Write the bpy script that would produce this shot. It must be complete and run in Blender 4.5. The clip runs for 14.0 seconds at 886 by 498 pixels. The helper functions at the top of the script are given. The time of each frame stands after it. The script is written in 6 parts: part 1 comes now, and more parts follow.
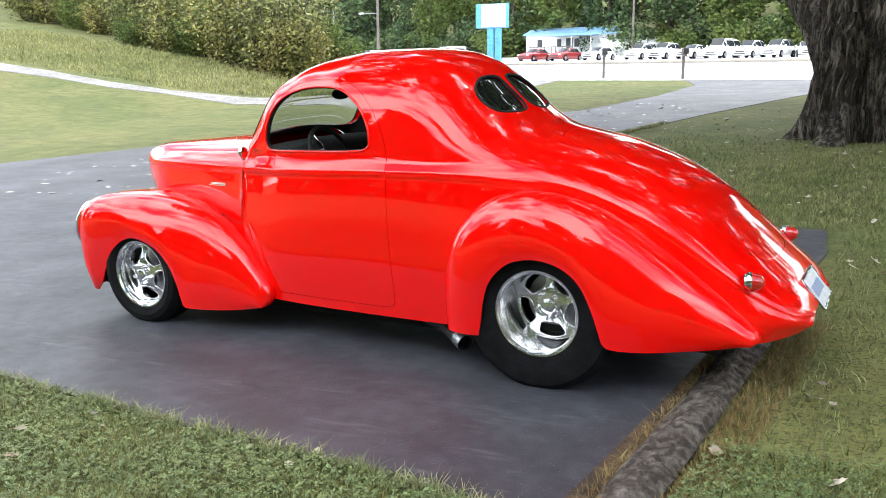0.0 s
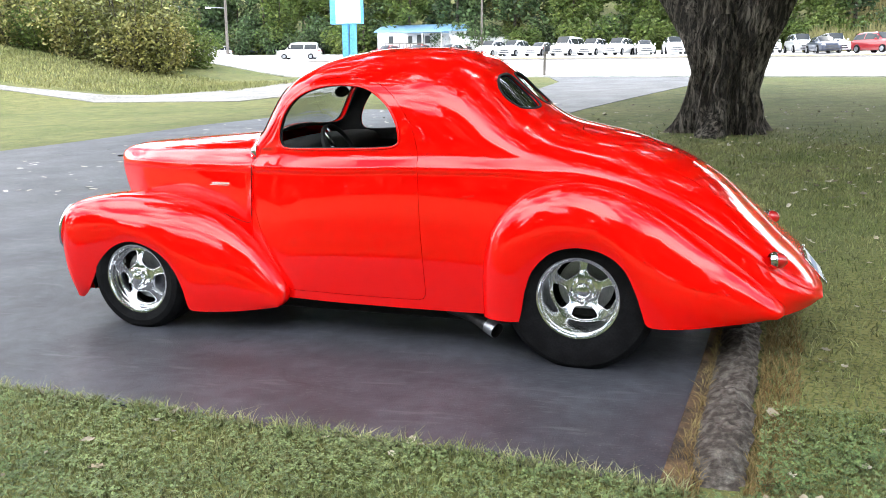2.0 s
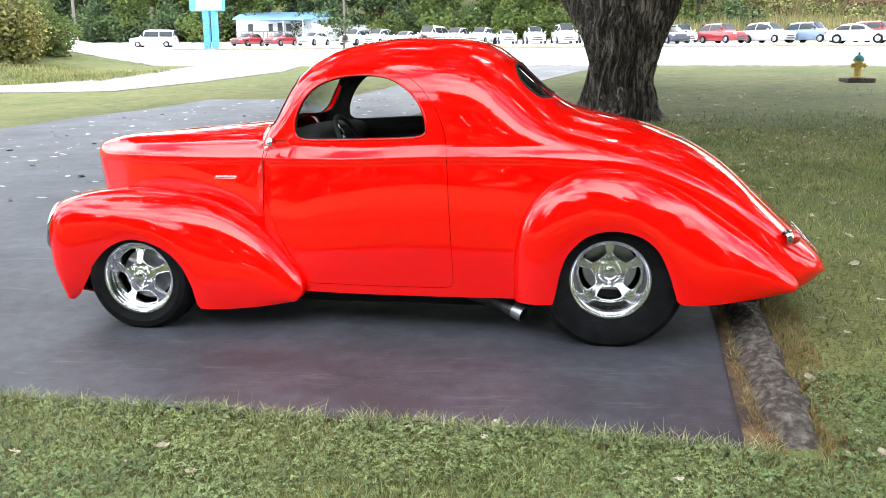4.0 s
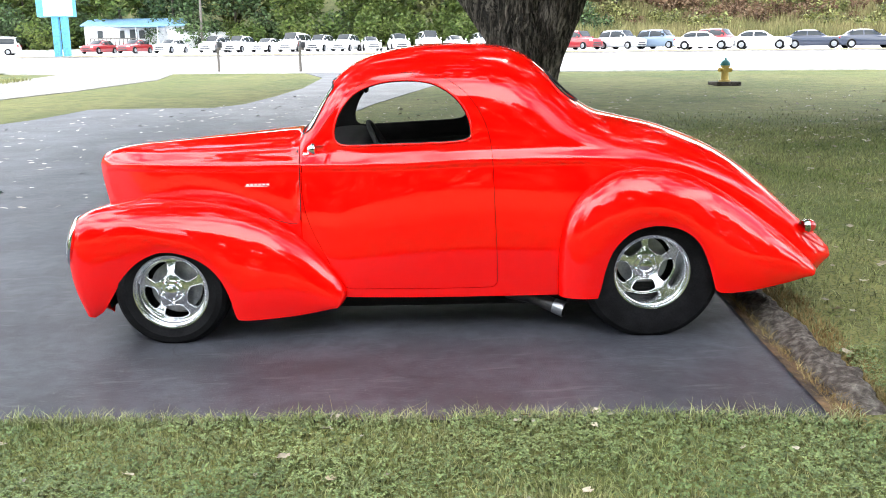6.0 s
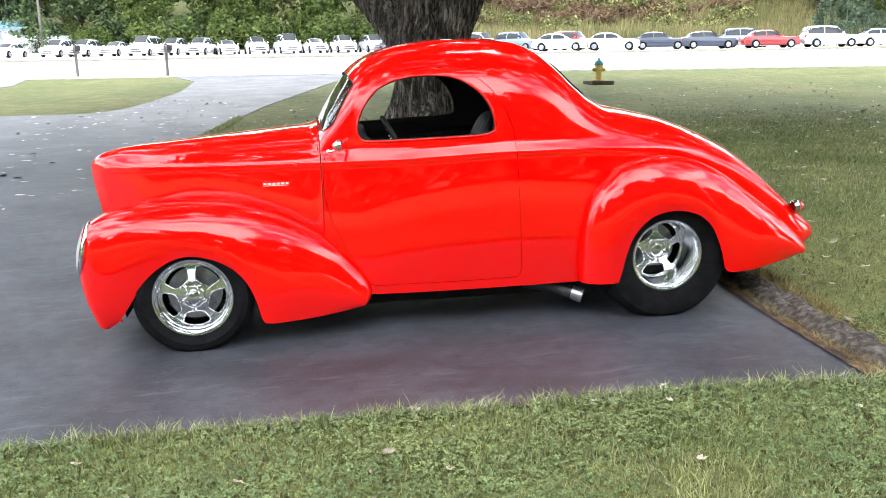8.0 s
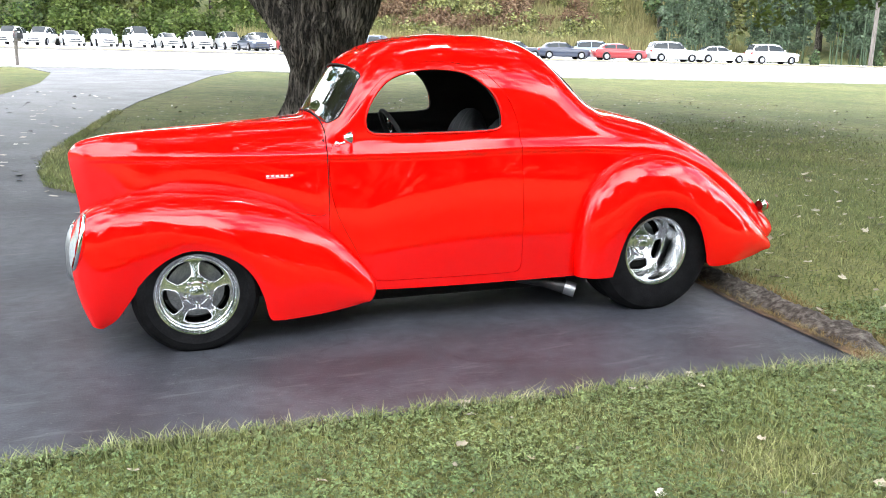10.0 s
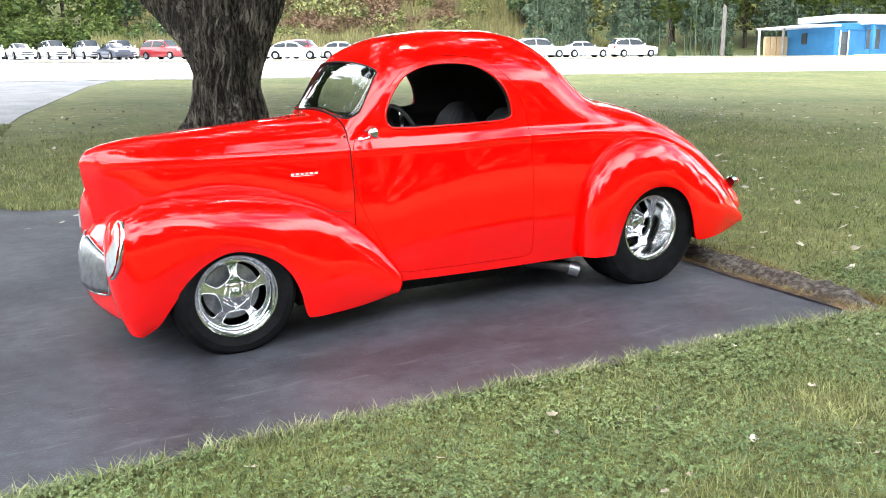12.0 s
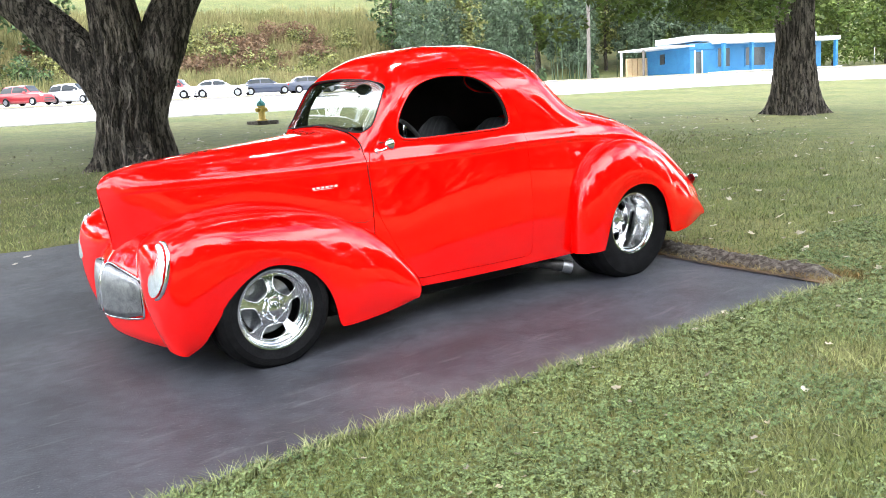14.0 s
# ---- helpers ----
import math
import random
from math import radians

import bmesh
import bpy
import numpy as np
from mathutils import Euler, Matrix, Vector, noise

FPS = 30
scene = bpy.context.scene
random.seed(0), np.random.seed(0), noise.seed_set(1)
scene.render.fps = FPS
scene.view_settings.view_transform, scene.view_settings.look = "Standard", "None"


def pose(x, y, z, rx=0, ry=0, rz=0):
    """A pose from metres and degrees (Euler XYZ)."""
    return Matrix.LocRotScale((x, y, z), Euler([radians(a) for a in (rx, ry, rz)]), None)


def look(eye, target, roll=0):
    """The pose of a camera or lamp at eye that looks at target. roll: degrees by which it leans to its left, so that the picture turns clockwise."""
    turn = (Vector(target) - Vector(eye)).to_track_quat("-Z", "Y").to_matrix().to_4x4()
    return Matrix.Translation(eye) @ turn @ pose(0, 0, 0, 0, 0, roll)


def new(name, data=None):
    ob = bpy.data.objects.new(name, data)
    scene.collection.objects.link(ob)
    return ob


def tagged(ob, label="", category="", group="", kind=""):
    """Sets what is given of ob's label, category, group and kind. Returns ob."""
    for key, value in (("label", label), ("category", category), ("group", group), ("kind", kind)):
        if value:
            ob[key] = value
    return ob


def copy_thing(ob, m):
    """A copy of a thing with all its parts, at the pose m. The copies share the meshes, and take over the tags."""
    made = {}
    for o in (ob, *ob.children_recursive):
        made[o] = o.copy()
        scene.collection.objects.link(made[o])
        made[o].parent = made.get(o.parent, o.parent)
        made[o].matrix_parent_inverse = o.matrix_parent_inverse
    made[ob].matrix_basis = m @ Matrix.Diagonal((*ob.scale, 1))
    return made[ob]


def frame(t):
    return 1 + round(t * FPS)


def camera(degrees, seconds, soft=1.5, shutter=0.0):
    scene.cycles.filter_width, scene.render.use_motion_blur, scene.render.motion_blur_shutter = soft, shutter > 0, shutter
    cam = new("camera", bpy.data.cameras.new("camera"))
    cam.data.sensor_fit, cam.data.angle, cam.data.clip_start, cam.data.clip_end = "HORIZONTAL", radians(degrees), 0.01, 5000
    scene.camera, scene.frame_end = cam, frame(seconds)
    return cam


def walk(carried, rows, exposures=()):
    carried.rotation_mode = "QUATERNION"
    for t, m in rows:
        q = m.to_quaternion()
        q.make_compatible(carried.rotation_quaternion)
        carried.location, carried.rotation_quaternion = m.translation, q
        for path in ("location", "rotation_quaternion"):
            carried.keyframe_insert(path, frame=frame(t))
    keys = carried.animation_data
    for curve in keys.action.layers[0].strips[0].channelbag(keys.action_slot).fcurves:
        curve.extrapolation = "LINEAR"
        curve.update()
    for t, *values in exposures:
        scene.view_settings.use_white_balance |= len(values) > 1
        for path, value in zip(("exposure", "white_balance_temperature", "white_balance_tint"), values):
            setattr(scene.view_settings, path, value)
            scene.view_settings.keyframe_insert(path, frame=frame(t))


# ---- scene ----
cam = camera(54.5, 14.0, 0.75)
METRES, EYE, TILT, LEAN, TURN = 6.224, 1.419, 0.0, 0.0, 25.0
ROWS = [
    (0.0, 0.0, 0.0, 0.0, -0.3, -10.82, 1.56),
    (0.5, -0.0336, -0.0076, 0.0009, -2.57, -10.43, 1.89),
    (1.0, -0.0708, -0.0209, 0.0038, -5.34, -10.8, 1.9),
    (1.5, -0.1123, -0.018, 0.0034, -7.75, -11.16, 1.57),
    (2.0, -0.1496, -0.0104, 0.0055, -10.37, -11.33, 1.58),
    (2.5, -0.1904, -0.0104, 0.0073, -13.16, -11.46, 1.37),
    (3.0, -0.2221, -0.0051, 0.0093, -15.44, -12.14, 1.41),
    (5.5, -0.4, 0.0553, 0.012, -26.56, -12.28, 1.64),
    (6.0, -0.4375, 0.0678, 0.0135, -29.06, -12.13, 1.83),
    (6.5, -0.468, 0.0859, 0.0151, -31.37, -12.01, 2.45),
    (7.0, -0.4996, 0.1126, 0.0127, -33.76, -12.14, 2.12),
    (7.5, -0.5319, 0.1292, 0.0125, -35.72, -11.88, 1.87),
    (8.0, -0.5638, 0.1426, 0.0115, -38.68, -12.27, 2.25),
    (8.5, -0.5901, 0.1655, 0.0107, -41.34, -12.45, 1.04),
    (11.0, -0.7144, 0.2761, 0.0056, -52.67, -12.13, 1.56),
    (11.5, -0.741, 0.2973, 0.0054, -54.88, -12.19, 2.1),
    (12.0, -0.759, 0.3242, 0.0026, -57.11, -12.32, 1.9),
    (12.5, -0.7765, 0.3464, 0.0048, -59.1, -11.88, 2.22),
    (13.0, -0.803, 0.3636, 0.0032, -61.03, -11.51, 2.89),
    (13.5, -0.8271, 0.3848, -0.0027, -62.89, -10.97, 3.04),
    (14.0, -0.8482, 0.4144, -0.0087, -65.68, -10.7, 4.3),
]
SLOPE = Matrix.Rotation(radians(-1.4), 4, "Y")  # the drive climbs a little towards the car's tail
walk(cam, [(t, SLOPE @ pose(3.84, -4.62, EYE, TILT, LEAN, TURN) @ pose(METRES * x, METRES * y, METRES * z, 90 + pitch, roll, yaw)) for t, x, y, z, yaw, pitch, roll in ROWS],
     exposures=((0.0, -0.46), (3.0, -0.26), (6.0, -0.22), (14.0, -0.06)))

# ---- world, sun, exposure ----

world = bpy.data.worlds.new("world")
scene.world = world
world.use_nodes = True
wn = world.node_tree.nodes
wl = world.node_tree.links
sky = wn.new("ShaderNodeTexSky")
sky.sky_type = "NISHITA"
sky.sun_disc = False
sky.sun_elevation = radians(52)
sky.sun_rotation = radians(28)
sky.dust_density = 0.8
sky.air_density = 1.4
sky.ozone_density = 2.5
# broken white cloud, drawn on a flat layer overhead
way = wn.new("ShaderNodeTexCoord")
axes = wn.new("ShaderNodeSeparateXYZ")
wl.new(way.outputs["Generated"], axes.inputs["Vector"])
lift = wn.new("ShaderNodeMath")
lift.operation = "MAXIMUM"
lift.inputs[1].default_value = 0.0
wl.new(axes.outputs["Z"], lift.inputs[0])
deep = wn.new("ShaderNodeMath")
deep.operation = "ADD"
deep.inputs[1].default_value = 0.28
wl.new(lift.outputs["Value"], deep.inputs[0])
flat = wn.new("ShaderNodeVectorMath")
flat.operation = "DIVIDE"
wl.new(way.outputs["Generated"], flat.inputs[0])
wl.new(deep.outputs["Value"], flat.inputs[1])
cloud = wn.new("ShaderNodeTexNoise")
cloud.inputs["Scale"].default_value = 2.1
cloud.inputs["Detail"].default_value = 9
cloud.inputs["Roughness"].default_value = 0.62
cloud.inputs["Distortion"].default_value = 0.35
wl.new(flat.outputs["Vector"], cloud.inputs["Vector"])
cover = wn.new("ShaderNodeMapRange")
cover.inputs["From Min"].default_value, cover.inputs["From Max"].default_value = 0.42, 0.56
wl.new(cloud.outputs["Fac"], cover.inputs["Value"])
veil = wn.new("ShaderNodeMix")
veil.data_type = "RGBA"
veil.inputs["B"].default_value = (53, 53.8, 55, 1)
wl.new(cover.outputs["Result"], veil.inputs["Factor"])
clear = wn.new("ShaderNodeVectorMath")
clear.operation = "SCALE"
clear.inputs["Scale"].default_value = 2.8
wl.new(sky.outputs["Color"], clear.inputs[0])
wl.new(clear.outputs["Vector"], veil.inputs["A"])
wl.new(veil.outputs["Result"], wn["Background"].inputs["Color"])
wn["Background"].inputs["Strength"].default_value = 0.15

sun = new("sun", bpy.data.lights.new("sun", "SUN"))
sun.data.energy = 1.15
sun.data.angle = radians(6)
sun.data.color = (1.0, 0.95, 0.86)
sun.matrix_world = look((9.5, 17.8, 25.8), (0, 0, 0))


# ---- materials ----
def material(name, col, col2=None, scale=6.0, rough=0.7, metal=0.0, bump=0.0, bscale=40.0, coat=0.0, spec=0.5,
             rough2=None, mix=(0.35, 0.65), vary=0.0, detail=4.0, island=0.0, trans=0.0, ior=1.45, stretch=(1, 1, 1)):
    m = bpy.data.materials.new(name)
    m.use_nodes = True
    n, l = m.node_tree.nodes, m.node_tree.links
    b = n["Principled BSDF"]
    b.inputs["Roughness"].default_value = rough
    b.inputs["Metallic"].default_value = metal
    b.inputs["Coat Weight"].default_value = coat
    b.inputs["Coat Roughness"].default_value = 0.005
    b.inputs["Specular IOR Level"].default_value = spec
    b.inputs["Transmission Weight"].default_value = trans
    b.inputs["IOR"].default_value = ior
    b.inputs["Base Color"].default_value = (*col, 1)
    tc = n.new("ShaderNodeTexCoord")
    mp = n.new("ShaderNodeMapping")
    mp.inputs["Scale"].default_value = stretch
    l.new(tc.outputs["Object"], mp.inputs["Vector"])
    out = None
    if col2 is not None:
        t = n.new("ShaderNodeTexNoise")
        t.inputs["Scale"].default_value = scale
        t.inputs["Detail"].default_value = detail
        l.new(mp.outputs["Vector"], t.inputs["Vector"])
        r = n.new("ShaderNodeMapRange")
        r.inputs["From Min"].default_value, r.inputs["From Max"].default_value = mix
        l.new(t.outputs["Fac"], r.inputs["Value"])
        mixn = n.new("ShaderNodeMix")
        mixn.data_type = "RGBA"
        mixn.inputs["A"].default_value = (*col, 1)
        mixn.inputs["B"].default_value = (*col2, 1)
        l.new(r.outputs["Result"], mixn.inputs["Factor"])
        out = mixn.outputs["Result"]
        # a second, finer grain
        t2 = n.new("ShaderNodeTexNoise")
        t2.inputs["Scale"].default_value = scale * 9
        t2.inputs["Detail"].default_value = 3
        l.new(mp.outputs["Vector"], t2.inputs["Vector"])
        hs = n.new("ShaderNodeHueSaturation")
        r2 = n.new("ShaderNodeMapRange")
        r2.inputs["To Min"].default_value, r2.inputs["To Max"].default_value = 0.72, 1.28
        r2.inputs["From Min"].default_value, r2.inputs["From Max"].default_value = 0.3, 0.7
        l.new(t2.outputs["Fac"], r2.inputs["Value"])
        l.new(r2.outputs["Result"], hs.inputs["Value"])
        l.new(out, hs.inputs["Color"])
        out = hs.outputs["Color"]
        if rough2 is not None:
            rr = n.new("ShaderNodeMapRange")
            rr.inputs["To Min"].default_value, rr.inputs["To Max"].default_value = rough, rough2
            l.new(t.outputs["Fac"], rr.inputs["Value"])
            l.new(rr.outputs["Result"], b.inputs["Roughness"])
    if island or vary:
        h2 = n.new("ShaderNodeHueSaturation")
        r3 = n.new("ShaderNodeMapRange")
        k = island or vary
        r3.inputs["To Min"].default_value, r3.inputs["To Max"].default_value = 1 - k, 1 + k
        if island:
            g = n.new("ShaderNodeNewGeometry")
            l.new(g.outputs["Random Per Island"], r3.inputs["Value"])
        else:
            g = n.new("ShaderNodeObjectInfo")
            l.new(g.outputs["Random"], r3.inputs["Value"])
        l.new(r3.outputs["Result"], h2.inputs["Value"])
        if out is None:
            h2.inputs["Color"].default_value = (*col, 1)
        else:
            l.new(out, h2.inputs["Color"])
        out = h2.outputs["Color"]
    if out is not None:
        l.new(out, b.inputs["Base Color"])
    if bump:
        t3 = n.new("ShaderNodeTexNoise")
        t3.inputs["Scale"].default_value = bscale
        t3.inputs["Detail"].default_value = 5
        l.new(mp.outputs["Vector"], t3.inputs["Vector"])
        bp = n.new("ShaderNodeBump")
        bp.inputs["Strength"].default_value = min(1.0, bump)
        bp.inputs["Distance"].default_value = 0.02
        l.new(t3.outputs["Fac"], bp.inputs["Height"])
        l.new(bp.outputs["Normal"], b.inputs["Normal"])
    return m


PAINT = material("red_paint", (0.90, 0.002, 0.0012), rough=0.5, coat=1.0, spec=0.0)
PAINT.node_tree.nodes["Principled BSDF"].inputs["Coat IOR"].default_value = 1.6
CHROME = material("chrome", (0.86, 0.87, 0.88), (0.74, 0.75, 0.77), scale=3, rough=0.06, metal=1.0)
ALLOY = material("polished_alloy", (0.90, 0.91, 0.92), (0.8, 0.81, 0.82), scale=8, rough=0.17, metal=1.0)
DULL_METAL = material("dull_metal", (0.42, 0.43, 0.45), (0.3, 0.31, 0.33), scale=20, rough=0.35, metal=0.9)
RUBBER = material("tyre_rubber", (0.005, 0.005, 0.0055), (0.010, 0.010, 0.011), scale=12, rough=0.7, bump=0.15, bscale=160, spec=0.12)
BLACK_TRIM = material("black_trim", (0.006, 0.006, 0.0065), (0.011, 0.011, 0.011), scale=14, rough=0.8, bump=0.2, bscale=200)
SEAT_CLOTH = material("seat_vinyl", (0.02, 0.021, 0.024), (0.032, 0.032, 0.036), scale=18, rough=0.55, bump=0.2, bscale=120)
DARK_GLASS = material("dark_glass", (0.01, 0.011, 0.012), rough=0.03, spec=0.8, coat=1.0)
RED_LENS = material("red_lens", (0.5, 0.01, 0.01), rough=0.08, coat=1.0, spec=0.8)
LAMP_GLASS = material("lamp_glass", (0.62, 0.66, 0.68), (0.5, 0.54, 0.56), scale=30, rough=0.12, spec=0.8, coat=1.0, metal=0.35)
PLATE_WHITE = material("plate_white", (0.72, 0.74, 0.76), (0.6, 0.63, 0.68), scale=20, rough=0.4)
PLATE_INK = material("plate_ink", (0.25, 0.32, 0.5), rough=0.5)
BADGE = material("badge_metal", (0.85, 0.85, 0.82), rough=0.45, metal=0.3)
DARK_PIPE = material("dark_pipe_metal", (0.05, 0.05, 0.053), (0.09, 0.085, 0.085), scale=25, rough=0.45, metal=0.7)
# near-black that carries the shade of underside, wells and recesses
SHADE_BLACK = material("underbody_shade", (0.006, 0.006, 0.006), (0.012, 0.011, 0.01), scale=9, rough=0.9, bump=0.3, bscale=60)
GLASS = material("clear_glass", (0.60, 0.64, 0.62), rough=0.0, trans=1.0, ior=1.45, spec=0.6)


# ---- mesh helpers ----
def link(name, verts, faces, mats, parent=None, smooth=False, angle=None, index=None):
    me = bpy.data.meshes.new(name)
    if isinstance(faces, np.ndarray):
        n, k = faces.shape
        me.vertices.add(len(verts))
        me.vertices.foreach_set("co", np.asarray(verts, float).reshape(-1))
        me.loops.add(n * k)
        me.loops.foreach_set("vertex_index", faces.reshape(-1).astype(np.int32))
        me.polygons.add(n)
        me.polygons.foreach_set("loop_start", (np.arange(n) * k).astype(np.int32))
        me.polygons.foreach_set("loop_total", np.full(n, k, np.int32))
        me.update(calc_edges=True)
    else:
        me.from_pydata([tuple(map(float, v)) for v in verts], [], [tuple(map(int, f)) for f in faces])
    for m in (mats if isinstance(mats, (list, tuple)) else [mats]):
        me.materials.append(m)
    if index is not None:
        me.polygons.foreach_set("material_index", index)
    me.polygons.foreach_set("use_smooth", [smooth] * len(me.polygons))
    if angle is not None:
        me.set_sharp_from_angle(angle=radians(angle))
    me.update()
    ob = new(name, me)
    if parent is not None:
        ob.parent = parent
    return ob


def part(name, bm, mats, parent=None, label="", smooth=True, angle=35):
    me = bpy.data.meshes.new(name)
    bmesh.ops.recalc_face_normals(bm, faces=bm.faces)
    bm.to_mesh(me)
    bm.free()
    for m in (mats if isinstance(mats, (list, tuple)) else [mats]):
        me.materials.append(m)
    me.polygons.foreach_set("use_smooth", [smooth] * len(me.polygons))
    if smooth:
        me.set_sharp_from_angle(angle=radians(angle))
    ob = new(name, me)
    if parent is not None:
        ob.parent = parent
    return tagged(ob, label)


def root(name, m, label, category, group=""):
    ob = new(name)
    ob.matrix_world = m
    return tagged(ob, label, category, group)


def curve(xs, ys):
    """A smooth monotone curve through points, for numbers and arrays."""
    x, y = np.array(xs, float), np.array(ys, float)
    h, d = np.diff(x), np.diff(y) / np.diff(x)
    s = np.zeros(len(x))
    s[0], s[-1] = d[0], d[-1]
    for i in range(1, len(x) - 1):
        if d[i - 1] * d[i] > 0:
            w1, w2 = 2 * h[i] + h[i - 1], h[i] + 2 * h[i - 1]
            s[i] = (w1 + w2) / (w1 / d[i - 1] + w2 / d[i])

    def f(v):
        v = np.clip(np.asarray(v, float), x[0], x[-1])
        i = np.clip(np.searchsorted(x, v) - 1, 0, len(x) - 2)
        t = (v - x[i]) / h[i]
        return (y[i] * (1 + 2 * t) * (1 - t) ** 2 + s[i] * h[i] * t * (1 - t) ** 2
                + y[i + 1] * t * t * (3 - 2 * t) + s[i + 1] * h[i] * t * t * (t - 1))
    return f


def spline(pts, n, closed=False):
    """n points along a Catmull-Rom spline through pts."""
    p = np.array(pts, float)
    k = len(p)
    out = []
    spans = k if closed else k - 1
    for j in range(n):
        a = j / (n if closed else n - 1) * spans
        i = min(int(a), spans - 1)
        t = a - i
        if closed:
            q = [p[(i + o) % k] for o in (-1, 0, 1, 2)]
        else:
            q = [p[min(max(i + o, 0), k - 1)] for o in (-1, 0, 1, 2)]
        out.append(0.5 * (2 * q[1] + (q[2] - q[0]) * t + (2 * q[0] - 5 * q[1] + 4 * q[2] - q[3]) * t * t
                          + (3 * q[1] - q[0] - 3 * q[2] + q[3]) * t ** 3))
    out = np.array(out)
    # even steps along the line
    q = np.concatenate([out, out[:1]]) if closed else out
    d = np.concatenate([[0], np.cumsum(np.linalg.norm(np.diff(q, axis=0), axis=1))])
    w = np.linspace(0, d[-1], n + 1)[:-1] if closed else np.linspace(0, d[-1], n)
    return np.stack([np.interp(w, d, q[:, k]) for k in range(q.shape[1])], 1)


def smooth01(a, b, v):
    t = np.clip((np.asarray(v, float) - a) / (b - a), 0, 1)
    return t * t * (3 - 2 * t)


def grid_faces(n, m, base=0, flip=False):
    f = []
    for i in range(n - 1):
        for j in range(m - 1):
            q = (base + i * m + j, base + i * m + j + 1, base + (i + 1) * m + j + 1, base + (i + 1) * m + j)
            f.append(q[::-1] if flip else q)
    return f


def grid_normals(P):
    du, dv = np.gradient(P, axis=0), np.gradient(P, axis=1)
    nn = np.cross(du, dv)
    ln = np.linalg.norm(nn, axis=2, keepdims=True)
    return nn / np.maximum(ln, 1e-9)


def slab(P, thick):
    """Vertices and faces of a grid of points given a thickness to its inner side."""
    n, m = P.shape[:2]
    N = grid_normals(P)
    Q = P - N * thick
    verts = np.concatenate([P.reshape(-1, 3), Q.reshape(-1, 3)])
    o = n * m
    faces = grid_faces(n, m, 0, True) + grid_faces(n, m, o, False)
    ring = [(i, 0) for i in range(n)] + [(n - 1, j) for j in range(1, m)] + [(i, m - 1) for i in range(n - 2, -1, -1)] + [(0, j) for j in range(m - 2, 0, -1)]
    ids = [i * m + j for i, j in ring]
    for a, b in zip(ids, ids[1:] + ids[:1]):
        faces.append((a, o + a, o + b, b))
    return verts, faces, N


def lathe(profile, n=48, axis="y", arc=1.0):
    """Verts and faces of a profile of (radius, height) turned round an axis."""
    v, f = [], []
    k = len(profile)
    for i in range(n):
        a = 2 * math.pi * i / n
        for r, h in profile:
            c, s = r * math.cos(a), r * math.sin(a)
            v.append({"y": (c, h, s), "z": (c, s, h), "x": (h, c, s)}[axis])
    for i in range(n):
        for j in range(k - 1):
            a, b = i * k + j, ((i + 1) % n) * k + j
            f.append((a, a + 1, b + 1, b))
    return v, f


def tube(points, radius, sides=8, closed=False, cap=True):
    """Verts and faces of a round bar along points; radius may be a list."""
    p = np.array(points, float)
    n = len(p)
    r = np.broadcast_to(np.asarray(radius, float), (n,))
    v, f = [], []
    up = np.array((0.13, 0.21, 0.97))
    for i in range(n):
        a, b = (p[(i - 1) % n], p[(i + 1) % n]) if closed else (p[max(i - 1, 0)], p[min(i + 1, n - 1)])
        d = (b - a) / max(np.linalg.norm(b - a), 1e-9)
        s = np.cross(d, up)
        s /= max(np.linalg.norm(s), 1e-9)
        w = np.cross(s, d)
        for k in range(sides):
            q = 2 * math.pi * k / sides
            v.append(p[i] + r[i] * (math.cos(q) * s + math.sin(q) * w))
    for i in range(n if closed else n - 1):
        for k in range(sides):
            a, b = i * sides, ((i + 1) % n) * sides
            f.append((a + k, a + (k + 1) % sides, b + (k + 1) % sides, b + k))
    if cap and not closed:
        f.append(tuple(range(sides))[::-1])
        f.append(tuple((n - 1) * sides + k for k in range(sides)))
    return v, f


def merge(*pairs):
    v, f = [], []
    for pv, pf in pairs:
        o = len(v)
        v.extend([tuple(map(float, q)) for q in pv])
        f.extend([tuple(o + i for i in q) for q in pf])
    return v, f


def box(x0, x1, y0, y1, z0, z1):
    v = [(x, y, z) for x in (x0, x1) for y in (y0, y1) for z in (z0, z1)]
    f = [(0, 1, 3, 2), (4, 6, 7, 5), (0, 4, 5, 1), (2, 3, 7, 6), (0, 2, 6, 4), (1, 5, 7, 3)]
    return v, f


def bevelled_box(x0, x1, y0, y1, z0, z1, r=0.01, seg=2):
    bm = bmesh.new()
    v, f = box(x0, x1, y0, y1, z0, z1)
    vs = [bm.verts.new(p) for p in v]
    for q in f:
        bm.faces.new([vs[i] for i in q])
    bmesh.ops.recalc_face_normals(bm, faces=bm.faces)
    bmesh.ops.bevel(bm, geom=list(bm.edges), offset=r, segments=seg, affect="EDGES", profile=0.5)
    return bm


def moved(vf, m):
    return [tuple(m @ Vector(p)) for p in vf[0]], vf[1]


# ---- the lie of the land ----
# ALONG runs across the road, away from the camera
FAR = curve([-300, -80, 5, 12, 20, 29, 56, 62, 84, 100, 108, 130, 170, 400, 1500], [-1.0, -0.5, 0.2, 0.45, 0.87, 1.27, 2.27, 2.45, 3.1, 4.2, 5.5, 14, 26, 48, 60])


def along(x, y):
    return 0.242 * x + 0.970 * y


